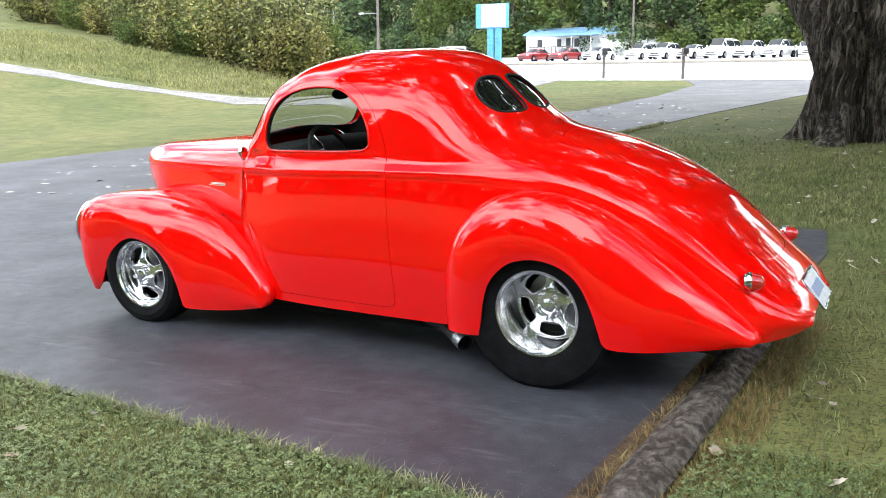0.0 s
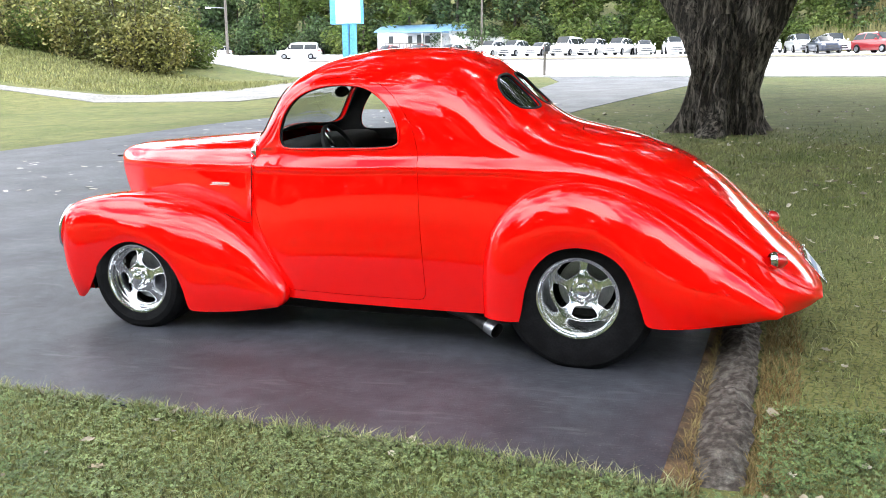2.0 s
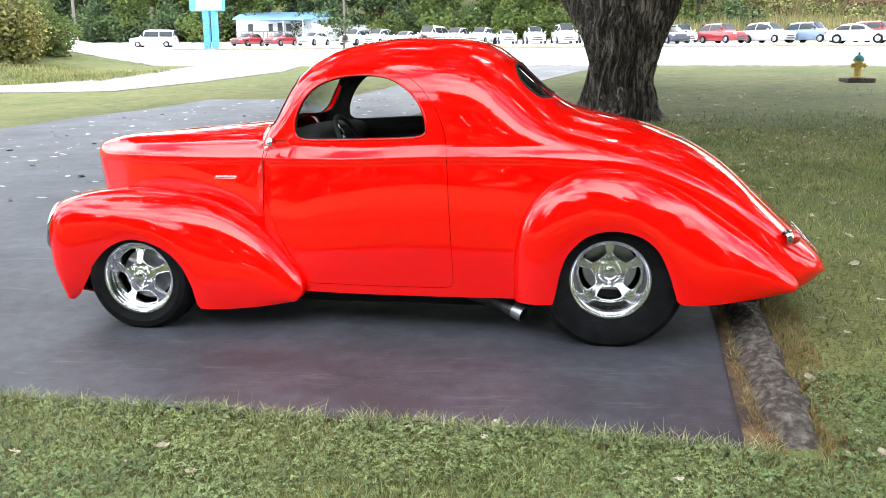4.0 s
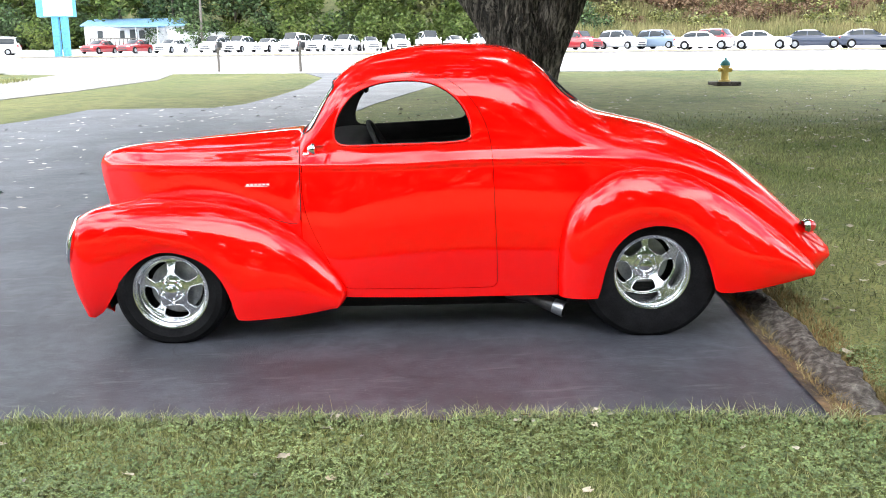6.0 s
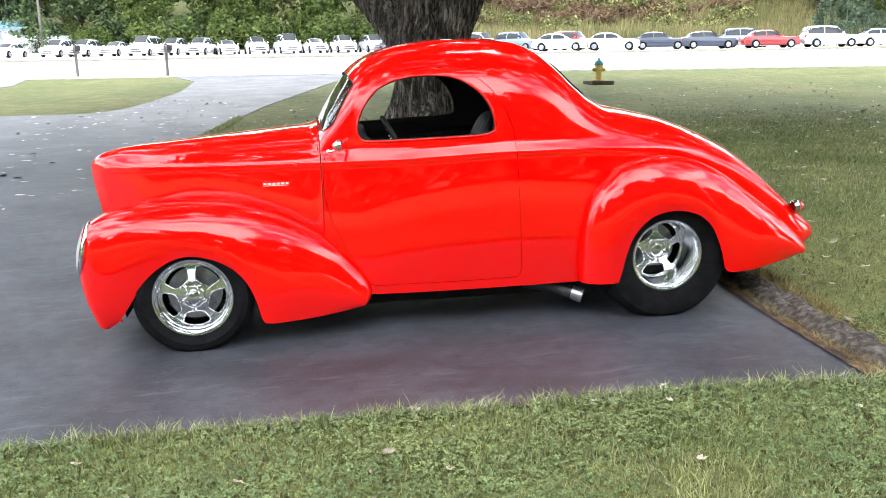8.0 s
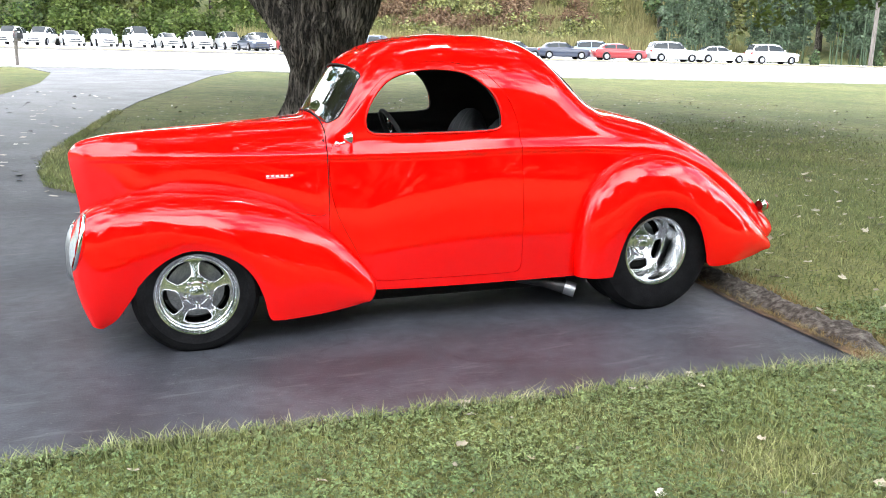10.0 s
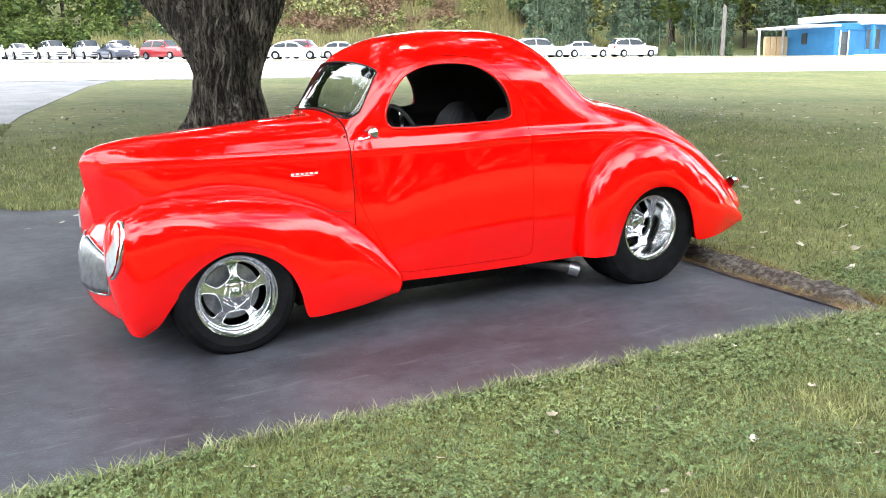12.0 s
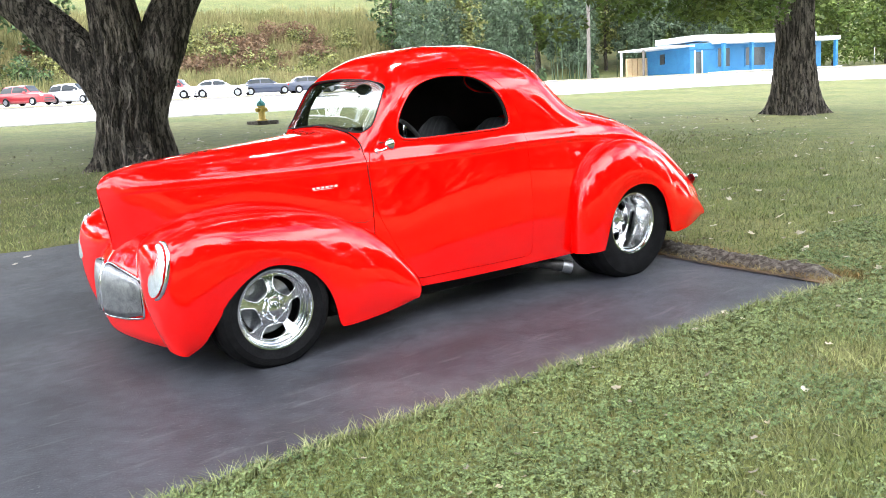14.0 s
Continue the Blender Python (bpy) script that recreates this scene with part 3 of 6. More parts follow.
    for y in (-0.31, 0.31):
        seat = new("bucket_seat")
        seat.parent = car
        seat.matrix_local = pose(1.66, y, 0.27)
        g = []
        for a in np.linspace(-1, 1, 25):
            col = []
            rib = 0.008 * math.cos(a * 9 * math.pi) * (abs(a) < 0.8)
            for s in np.linspace(0, 1, 22):
                q = s * math.pi
                half = 0.245 * (1 - 0.25 * smooth01(0.55, 1.0, 1 - abs(2 * s - 1)) * 1.0)
                h = 0.86 * math.sin(q) ** 0.55 * (1 - 0.16 * abs(a) ** 3)
                col.append((0.10 - 0.13 * math.cos(q) * (1 - 0.3 * a * a) + 0.14 * h - rib, a * half, h))
            g.append(col)
        link("backrest", np.array(g).reshape(-1, 3), grid_faces(25, 22), SEAT_CLOTH, seat, True)
        part("cushion", bevelled_box(-0.42, 0.06, -0.24, 0.24, 0.0, 0.24, 0.06, 3), SEAT_CLOTH, seat)
    v, f = lathe([(0.0005, -0.012), (0.05, -0.010), (0.06, 0.0), (0.05, 0.012), (0.0005, 0.014)], 24, "x")
    link("inner_mirror", [(p[0] + 1.09, p[1] * 1.6, p[2] * 0.55 + 1.345) for p in v], f, BLACK_TRIM, car, True)


def build_coupe():
    car = root("hot_rod_coupe", CAR, "bright red vintage hot rod coupe with polished wheels on asphalt", "car")
    # hood
    us = np.concatenate([np.linspace(-0.575, -0.42, 16), np.linspace(-0.40, 0.752, 40)])
    P = body_grid(us)
    P[:, :, 0] += 0.026 * (1 - smooth01(-0.575, -0.1, P[:, :, 0])) + 0.04 * (1 - smooth01(-0.575, -0.1, P[:, :, 0])) * (1 - smooth01(0.60, 0.95, P[:, :, 2]))
    v, f, N = slab(P, 0.006)
    link("hood", v, f, PAINT, car, True, 40)
    tagged(bpy.data.objects["hood"], "long pointed red hood")
    # cab, doors and tail from one sheet
    us = np.concatenate([np.linspace(0.757, 1.1, 46), np.linspace(1.115, 2.05, 52), np.linspace(2.065, 2.55, 34), np.linspace(2.575, 3.7, 48), np.linspace(3.715, 3.80, 8)])
    P = body_grid(us)
    v, f, N = slab(P, 0.022)
    fore, aft = us < 2.552, us > 2.548
    v, f, _ = slab(P[fore], 0.02)
    sheet = link("sheet", v, f, PAINT)
    window = spline([(0.972, 1.083), (0.957, 1.12), (0.962, 1.17), (1.0, 1.257), (1.079, 1.344), (1.201, 1.393), (1.35, 1.407), (1.498, 1.390), (1.615, 1.321), (1.679, 1.232), (1.702, 1.143), (1.688, 1.10), (1.60, 1.083), (1.30, 1.073), (1.03, 1.067)], 90, True)
    door = spline([(0.772, 0.97), (0.765, 0.80), (0.80, 0.64), (0.88, 0.47), (0.945, 0.34), (1.0, 0.277), (1.2, 0.275), (1.6, 0.276), (1.78, 0.279), (1.822, 0.288), (1.836, 0.33), (1.832, 0.5), (1.822, 0.75), (1.812, 1.0), (1.792, 1.135), (1.735, 1.262), (1.649, 1.362), (1.534, 1.425), (1.36, 1.447), (1.184, 1.425), (1.048, 1.35), (0.969, 1.264), (0.889, 1.162), (0.825, 1.06)], 150, True)
    shield = spline([(-0.475, 1.135), (-0.40, 1.122), (0.0, 1.150), (0.40, 1.122), (0.475, 1.135), (0.488, 1.18), (0.465, 1.33), (0.43, 1.378), (0.25, 1.405), (0.0, 1.412), (-0.25, 1.405), (-0.43, 1.378), (-0.465, 1.33), (-0.488, 1.18)], 90, True)
    rear = spline([(-0.03, 1.30), (-0.03, 1.37), (-0.045, 1.425), (-0.12, 1.437), (-0.24, 1.425), (-0.345, 1.375), (-0.375, 1.315), (-0.33, 1.27), (-0.20, 1.258), (-0.08, 1.265)], 60, True)
    for tool in (prism(window, "v", -1.3, 1.3), prism(shield, "u", 0.3, 1.15), prism(rear, "u", 1.95, 2.9),
                 prism([(-q[0], q[1]) for q in rear], "u", 1.95, 2.9)):
        me = boolean(sheet, tool, "DIFFERENCE")
        old = sheet.data
        sheet.data = me
        bpy.data.meshes.remove(old)
        discard(tool)
    turn = [2 * math.pi * i / 56 for i in range(56)]
    # glass follows the same sheet, a little deeper
    for name, outline, a, b, mat in (("windshield", inset(shield, -0.006), 0.3, 1.4, GLASS), ("rear_window", inset(rear, -0.006), 1.85, 2.6, DARK_GLASS),
                                     ("rear_window", inset([(-q[0], q[1]) for q in rear], -0.006), 1.85, 2.6, DARK_GLASS)):
        span = (us > a) & (us < b)
        gv, gf, gn = slab((P - N * 0.009)[span], 0.004)
        pane = link("pane", gv, gf, mat)
        tool = prism(outline, "u", 0.3 if a < 1 else 2.0, 1.2 if a < 1 else 2.9)
        me = boolean(pane, tool, "INTERSECT")
        discard(tool)
        discard(pane)
        me.name = name
        me.materials.clear()
        me.materials.append(mat)
        true_normals(me, P - N * 0.009, N)
        ob = new(name, me)
        ob.parent = car
        ob.visible_shadow = False
    # black lining inside the cab, which also closes the gaps round the doors
    keep = us < 2.552
    LP = (P - N * 0.026)[keep]
    lv, lf, ln = slab(LP, 0.006)
    lining = link("lining", lv, lf, BLACK_TRIM)
    for tool in (prism(inset(window, 0.004), "v", -1.3, 1.3), prism(inset(shield, 0.004), "u", 0.3, 1.15), prism(inset(rear, 0.004), "u", 1.95, 2.9),
                 prism(inset([(-q[0], q[1]) for q in rear], 0.004), "u", 1.95, 2.9),
                 prism([(REAR_AXLE + 0.42 * math.cos(q), 0.36 + 0.42 * math.sin(q)) for q in turn], "v", -1.3, -0.40),
                 prism([(REAR_AXLE + 0.42 * math.cos(q), 0.36 + 0.42 * math.sin(q)) for q in turn], "v", 0.40, 1.3)):
        me = boolean(lining, tool, "DIFFERENCE")
        old = lining.data
        lining.data = me
        bpy.data.meshes.remove(old)
        discard(tool)
    lining.parent = car
    skins = {}
    for side in (-1, 1):
        a, b = (-1.3, -0.3) if side < 0 else (0.3, 1.3)
        tool = prism(inset(door, 0.0013), "v", a, b)
        skins[side] = boolean(sheet, tool, "INTERSECT")
        discard(tool)
    for side in (-1, 1):
        a, b = (-1.3, -0.3) if side < 0 else (0.3, 1.3)
        tool = prism(inset(door, -0.0013), "v", a, b)
        me = boolean(sheet, tool, "DIFFERENCE")
        discard(tool)
        old = sheet.data
        sheet.data = me
        bpy.data.meshes.remove(old)
    # the lid of the trunk
    lid = spline([(2.575, 0.0), (2.58, -0.16), (2.62, -0.27), (2.78, -0.345), (3.1, -0.39), (3.4, -0.385), (3.53, -0.345), (3.59, -0.22), (3.61, 0.0), (3.59, 0.22), (3.53, 0.345), (3.4, 0.385), (3.1, 0.39), (2.78, 0.345), (2.62, 0.27), (2.58, 0.16)], 110, True)
    # wheel wells cut through the shell
    for a, b in ((-1.3, -0.40), (0.40, 1.3)):
        tool = prism([(REAR_AXLE + 0.43 * math.cos(q), 0.36 + 0.43 * math.sin(q)) for q in turn], "v", a, b)
        me = boolean(sheet, tool, "DIFFERENCE")
        old = sheet.data
        sheet.data = me
        bpy.data.meshes.remove(old)
        discard(tool)
    shell = sheet.data.copy()
    v, f, _ = slab(P[aft], 0.02)
    rump = link("rump", v, f, PAINT)
    for a, b in ((-1.3, -0.40), (0.40, 1.3)):
        tool = prism([(REAR_AXLE + 0.43 * math.cos(q), 0.36 + 0.43 * math.sin(q)) for q in turn], "v", a, b)
        rump.data = boolean(rump, tool, "DIFFERENCE")
        discard(tool)
    tool = prism(inset(lid, 0.002), "w", 0.47, 2.0)
    lid_me = boolean(rump, tool, "INTERSECT")
    discard(tool)
    tool = prism(inset(lid, -0.002), "w", 0.47, 2.0)
    rump_me = boolean(rump, tool, "DIFFERENCE")
    discard(tool)
    discard(sheet)
    discard(rump)
    for name, me in (("body", shell), ("tail_panel", rump_me), ("door", skins[-1]), ("door", skins[1]), ("trunk_lid", lid_me)):
        true_normals(me, P, N)
        me.name = name
        ob = new(name, me)
        ob.parent = car
    # fenders
    arch_f = [(-0.415, 0.153), (-0.345, 0.198), (-0.293, 0.262), (-0.24, 0.335), (-0.195, 0.405), (-0.10, 0.487), (0.01, 0.533), (0.12, 0.525), (0.237, 0.474), (0.322, 0.388), (0.372, 0.276), (0.398, 0.165), (0.43, 0.141), (0.57, 0.14), (0.71, 0.147), (0.86, 0.166), (0.935, 0.179)]
    out_f = [(-0.478, 0.172), (-0.515, 0.27), (-0.54, 0.39), (-0.545, 0.50), (-0.54, 0.60), (-0.50, 0.69), (-0.39, 0.75), (-0.20, 0.783), (-0.02, 0.79), (0.15, 0.78), (0.33, 0.752), (0.50, 0.70), (0.66, 0.62), (0.80, 0.515), (0.905, 0.40), (0.972, 0.315), (0.993, 0.262), (0.988, 0.215), (0.958, 0.186)]
    P = fender_grid(arch_f, out_f, ([0, 0.08, 0.3, 0.55, 0.7, 0.85, 1], [0.71, 0.75, 0.785, 0.785, 0.775, 0.735, 0.70]),
                    ([0, 0.1, 0.25, 0.4, 0.55, 0.7, 0.85, 1], [0.60, 0.575, 0.575, 0.57, 0.56, 0.57, 0.60, 0.63]),
                    ([0, 0.1, 0.25, 0.4, 0.55, 0.7, 0.85, 1], [0.52, 0.36, 0.22, 0.28, 0.36, 0.46, 0.55, 0.60]),
                    90, 34, ([0, 0.1, 0.3, 0.45, 1], [2.6, 3.4, 3.2, 2.4, 2.4]), 0.02, 0.09)
    P[:, :, 0] += 0.02 * (1 - smooth01(-0.54, -0.2, P[:, :, 0]))
    for Q in (P, mirrored(P)):
        v, f, N = slab(Q, 0.012)
        link("front_fender", v, f, PAINT, car, True, 40)
    arch_r = [(2.372, 0.238), (2.388, 0.30), (2.412, 0.42), (2.455, 0.525), (2.548, 0.613), (2.673, 0.643), (2.80, 0.618), (2.89, 0.548), (2.945, 0.44), (2.978, 0.342), (3.0, 0.28), (3.05, 0.264), (3.15, 0.264), (3.30, 0.274), (3.45, 0.284), (3.57, 0.296)]
    out_r = [(2.17, 0.238), (2.165, 0.40), (2.18, 0.57), (2.225, 0.71), (2.32, 0.825), (2.45, 0.905), (2.60, 0.935), (2.76, 0.922), (2.91, 0.872), (3.05, 0.795), (3.18, 0.705), (3.31, 0.61), (3.43, 0.515), (3.535, 0.425), (3.612, 0.352), (3.622, 0.318), (3.60, 0.300)]
    P = fender_grid(arch_r, out_r, ([0, 0.2, 0.4, 0.6, 0.75, 0.9, 1], [0.80, 0.835, 0.845, 0.84, 0.81, 0.72, 0.64]),
                    ([0, 0.2, 0.4, 0.6, 0.8, 1], [0.69, 0.70, 0.69, 0.66, 0.60, 0.54]),
                    ([0, 0.2, 0.4, 0.6, 0.8, 1], [0.64, 0.63, 0.60, 0.56, 0.50, 0.44]), 90, 34, ([0, 1], [2.3, 2.3]), 0.02, 0.035)
    for Q in (P, mirrored(P)):
        v, f, N = slab(Q, 0.012)
        link("rear_fender", v, f, PAINT, car, True, 40)
    trims(car, window, shield, rear)
    return car


def build_wheel(name, car, u, w, face, tyre_r, rim_r, width, dish, side):
    """A five-spoke wheel. face: v of the rim's outer lip; dish: how deep the spokes sit."""
    m = pose(u, side * face, w, 0, 0, 0 if side < 0 else 180)
    hub = new(name)
    hub.parent = car
    hub.matrix_local = m
    # the tyre, outer side towards -y
    r0 = rim_r - 0.012
    prof = [(r0, 0.02), (r0 + 0.008, -0.006), (rim_r + 0.02, -0.014), (tyre_r * 0.80, -0.022), (tyre_r * 0.9, -0.016), (tyre_r * 0.965, 0.004), (tyre_r * 0.99, 0.024), (tyre_r, 0.045)]
    k = 6
    for i in range(1, k):
        h = 0.045 + (width - 0.09) * i / k
        prof += [(tyre_r, h - 0.007), (tyre_r - 0.006, h - 0.004), (tyre_r - 0.006, h + 0.004), (tyre_r, h + 0.007)]
    prof += [(tyre_r, width - 0.045), (tyre_r * 0.99, width - 0.024), (tyre_r * 0.93, width + 0.005), (tyre_r * 0.8, width + 0.014), (r0, width - 0.02)]
    v, f = lathe(prof, 64)
    link("tyre", v, f, RUBBER, hub, True, 30)
    # the rim with its stepped barrel
    back = dish + 0.05
    prof = [(rim_r - 0.004, 0.012), (rim_r, 0.0), (rim_r - 0.004, -0.006), (rim_r - 0.012, -0.004), (rim_r - 0.016, 0.004), (rim_r - 0.021, 0.006),
            (rim_r - 0.022, 0.011), (rim_r - 0.025, 0.013), (rim_r - 0.027, 0.020), (rim_r - 0.030, dish * 0.5), (rim_r - 0.034, dish * 0.56), (rim_r - 0.037, dish), (rim_r - 0.041, back), (rim_r - 0.045, back + 0.05)]
    v, f = lathe(prof, 72)
    link("rim", v, f, ALLOY, hub, True, 30)
    # cast centre with five rounded windows
    r1 = rim_r - 0.035
    P = np.zeros((97, 15, 3))
    for i in range(97):
        a = 2 * math.pi * i / 96
        for j in range(15):
            r = 0.035 + (r1 - 0.035) * j / 14
            h = dish - 0.035 + 0.034 * float(smooth01(0.05, r1, r))
            P[i, j] = (r * math.cos(a), h, r * math.sin(a))
    v, f = [], []
    for k, off in enumerate((0.0, 0.026)):
        v += [(p[0], p[1] + off, p[2]) for p in P[:96].reshape(-1, 3)]
    n = 96 * 15
    for i in range(96):
        for j in range(14):
            a, b = i * 15 + j, ((i + 1) % 96) * 15 + j
            f += [(a, b, b + 1, a + 1), (n + a, n + a + 1, n + b + 1, n + b)]
        a, b = i * 15, ((i + 1) % 96) * 15
        f += [(a, n + a, n + b, b), (a + 14, b + 14, n + b + 14, n + a + 14)]
    centre = link("wheel_centre", v, f, ALLOY)
    bm = bmesh.new()
    bm.from_mesh(centre.data)
    bmesh.ops.recalc_face_normals(bm, faces=bm.faces)
    bm.to_mesh(centre.data)
    bm.free()
    for i in range(5):
        a0 = math.pi / 2 + 2 * math.pi * (i + 0.5) / 5 + (0.02 if side < 0 else 0.3)
        ra, rb = 0.084, r1 - 0.008
        ring = [(ra, -0.22), (ra - 0.003, 0), (ra, 0.22), (ra + 0.012, 0.45), (0.112, 0.485), (rb - 0.014, 0.47), (rb - 0.003, 0.38), (rb, 0.2), (rb, 0), (rb, -0.2), (rb - 0.003, -0.38), (rb - 0.014, -0.47), (0.112, -0.485), (ra + 0.012, -0.45)]
        line = spline([(r * math.cos(a0 + q), r * math.sin(a0 + q)) for r, q in ring], 36, True)
        tool = prism(line, "v", dish - 0.2, dish + 0.2)
        me = boolean(centre, tool, "DIFFERENCE")
        discard(tool)
        old = centre.data
        centre.data = me
        bpy.data.meshes.remove(old)
        v, f = tube([(p[0], dish - 0.034 + 0.034 * float(smooth01(0.05, r1, math.hypot(p[0], p[1]))), p[1]) for p in line], 0.0035, 6, True)
        link("window_lip", v, f, CHROME, hub, True)
    centre.data.polygons.foreach_set("use_smooth", [True] * len(centre.data.polygons))
    centre.data.set_sharp_from_angle(angle=radians(30))
    centre.parent = hub
    v, f = lathe([(0.03, dish + 0.05), (0.142, dish + 0.05), (0.142, dish + 0.065), (0.03, dish + 0.065)], 40)
    link("brake_disc", v, f, DULL_METAL, hub, True, 30)
    # hub, cap and nuts
    d = dish - 0.045
    v, f = lathe([(0.062, dish + 0.02), (0.062, d + 0.012), (0.056, d + 0.006), (0.040, d + 0.004), (0.038, d - 0.010), (0.034, d - 0.016), (0.020, d - 0.022), (0.0005, d - 0.024)], 40)
    link("hub_cap", v, f, ALLOY, hub, True, 30)
    for i in range(5):
        a = math.pi / 2 + 2 * math.pi * (i + 0.5) / 5
        v, f = lathe([(0.0125, d + 0.02), (0.0125, d - 0.004), (0.0095, d - 0.008), (0.0093, d - 0.018), (0.006, d - 0.022), (0.0005, d - 0.022)], 8)
        c, s = 0.061 * math.cos(a), 0.061 * math.sin(a)
        link("lug_nut", [(p[0] + c, p[1], p[2] + s) for p in v], f, CHROME, hub, True, 30)
    return hub


coupe = build_coupe()
for side in (-1, 1):
    build_wheel("front_wheel", coupe, FRONT_AXLE, 0.306, 0.735, 0.314, 0.211, 0.19, 0.058, side)
    build_wheel("rear_wheel", coupe, REAR_AXLE, 0.374, 0.757, 0.380, 0.210, 0.30, 0.19, side)


# ---- the setting ----
ASPHALT = material("asphalt", (0.037, 0.039, 0.049), (0.062, 0.065, 0.078), scale=1.3, rough=0.62, bump=0.2, bscale=110, rough2=0.46)
SOIL = material("lawn", (0.10, 0.122, 0.032), (0.17, 0.168, 0.055), scale=0.35, rough=0.95, bump=0.9, bscale=26, detail=6)


def mottle_lawn(m):
    """Shade between tufts painted as dark specks, worn brown patches and paler dry grass."""
    n, l = m.node_tree.nodes, m.node_tree.links
    b = n["Principled BSDF"]
    tc = n.new("ShaderNodeTexCoord")
    src = b.inputs["Base Color"].links[0].from_socket
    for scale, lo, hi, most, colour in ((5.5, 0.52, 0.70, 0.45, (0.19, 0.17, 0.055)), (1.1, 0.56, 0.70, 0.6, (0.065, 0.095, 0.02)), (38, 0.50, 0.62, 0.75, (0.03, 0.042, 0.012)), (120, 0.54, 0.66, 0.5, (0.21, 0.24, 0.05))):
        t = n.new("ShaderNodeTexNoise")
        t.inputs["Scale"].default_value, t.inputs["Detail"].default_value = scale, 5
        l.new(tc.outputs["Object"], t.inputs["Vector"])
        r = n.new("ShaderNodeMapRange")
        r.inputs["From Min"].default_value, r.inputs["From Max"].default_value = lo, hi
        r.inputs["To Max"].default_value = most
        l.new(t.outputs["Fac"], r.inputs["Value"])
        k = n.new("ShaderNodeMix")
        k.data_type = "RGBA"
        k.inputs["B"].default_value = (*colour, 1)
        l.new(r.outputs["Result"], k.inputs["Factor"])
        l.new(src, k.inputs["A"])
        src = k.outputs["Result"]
    l.new(src, b.inputs["Base Color"])


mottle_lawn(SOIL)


def wear_asphalt(m):
    """Scuffs, pale grit and thin wandering cracks in a sealed surface."""
    n, l = m.node_tree.nodes, m.node_tree.links
    b = n["Principled BSDF"]
    tc = n.new("ShaderNodeTexCoord")
    src = b.inputs["Base Color"].links[0].from_socket

    def layer(src, mask, colour):
        k = n.new("ShaderNodeMix")
        k.data_type = "RGBA"
        k.inputs["B"].default_value = (*colour, 1)
        l.new(mask, k.inputs["Factor"])
        l.new(src, k.inputs["A"])
        return k.outputs["Result"]

    def noise_mask(scale, lo, hi, stretch, top=1.0, detail=5):
        mp = n.new("ShaderNodeMapping")
        mp.inputs["Scale"].default_value = stretch
        mp.inputs["Rotation"].default_value = (0, 0, 0.3)
        l.new(tc.outputs["Object"], mp.inputs["Vector"])
        t = n.new("ShaderNodeTexNoise")
        t.inputs["Scale"].default_value, t.inputs["Detail"].default_value = scale, detail
        l.new(mp.outputs["Vector"], t.inputs["Vector"])
        r = n.new("ShaderNodeMapRange")
        r.inputs["From Min"].default_value, r.inputs["From Max"].default_value = lo, hi
        r.inputs["To Max"].default_value = top
        l.new(t.outputs["Fac"], r.inputs["Value"])
        return r.outputs["Result"]

    src = layer(src, noise_mask(1.6, 0.52, 0.66, (1, 1.6, 1), 0.55), (0.030, 0.029, 0.034))
    src = layer(src, noise_mask(9, 0.60, 0.72, (0.4, 2.2, 1), 0.5), (0.125, 0.124, 0.135))
    src = layer(src, noise_mask(90, 0.66, 0.72, (1, 1, 1), 0.5, 2), (0.22, 0.21, 0.21))
    warp = n.new("ShaderNodeTexNoise")
    warp.inputs["Scale"].default_value = 2.5
    l.new(tc.outputs["Object"], warp.inputs["Vector"])
    off = n.new("ShaderNodeVectorMath")
    off.operation = "MULTIPLY_ADD"
    off.inputs[1].default_value = (0.7, 0.7, 0.0)
    l.new(warp.outputs["Color"], off.inputs[0])
    l.new(tc.outputs["Object"], off.inputs[2])
    vo = n.new("ShaderNodeTexVoronoi")
    vo.feature = "DISTANCE_TO_EDGE"
    vo.inputs["Scale"].default_value = 0.55
    l.new(off.outputs["Vector"], vo.inputs["Vector"])
    r = n.new("ShaderNodeMapRange")
    r.inputs["From Min"].default_value, r.inputs["From Max"].default_value = 0.006, 0.002
    l.new(vo.outputs["Distance"], r.inputs["Value"])
    gate = n.new("ShaderNodeMath")
    gate.operation = "MULTIPLY"
    l.new(r.outputs["Result"], gate.inputs[0])
    l.new(noise_mask(0.8, 0.53, 0.63, (1, 1, 1), 0.6), gate.inputs[1])
    src = layer(src, gate.outputs["Value"], (0.018, 0.017, 0.018))
    l.new(src, b.inputs["Base Color"])


wear_asphalt(ASPHALT)
ROAD = material("road_concrete", (0.60, 0.59, 0.57), (0.68, 0.67, 0.66), scale=0.3, rough=0.85, bump=0.1, bscale=20)
GRAVEL = material("pale_gravel", (0.23, 0.22, 0.21), (0.32, 0.305, 0.29), scale=1.2, rough=0.95, bump=0.5, bscale=30)
KERB = material("old_concrete", (0.05, 0.039, 0.032), (0.19, 0.17, 0.145), scale=26, rough=0.95, bump=0.9, bscale=70, mix=(0.42, 0.74))
EARTH = material("bare_earth", (0.045, 0.032, 0.022), (0.16, 0.098, 0.048), scale=6, rough=0.98, bump=0.8, bscale=40)
STRAW = material("dry_verge", (0.19, 0.16, 0.08), (0.26, 0.23, 0.13), scale=1.5, rough=0.95, bump=0.6, bscale=15)


def lines(*runs):
    out = []
    for a, b, n in runs:
        out += list(np.linspace(a, b, n, endpoint=False))
    return np.array(out + [runs[-1][1]])


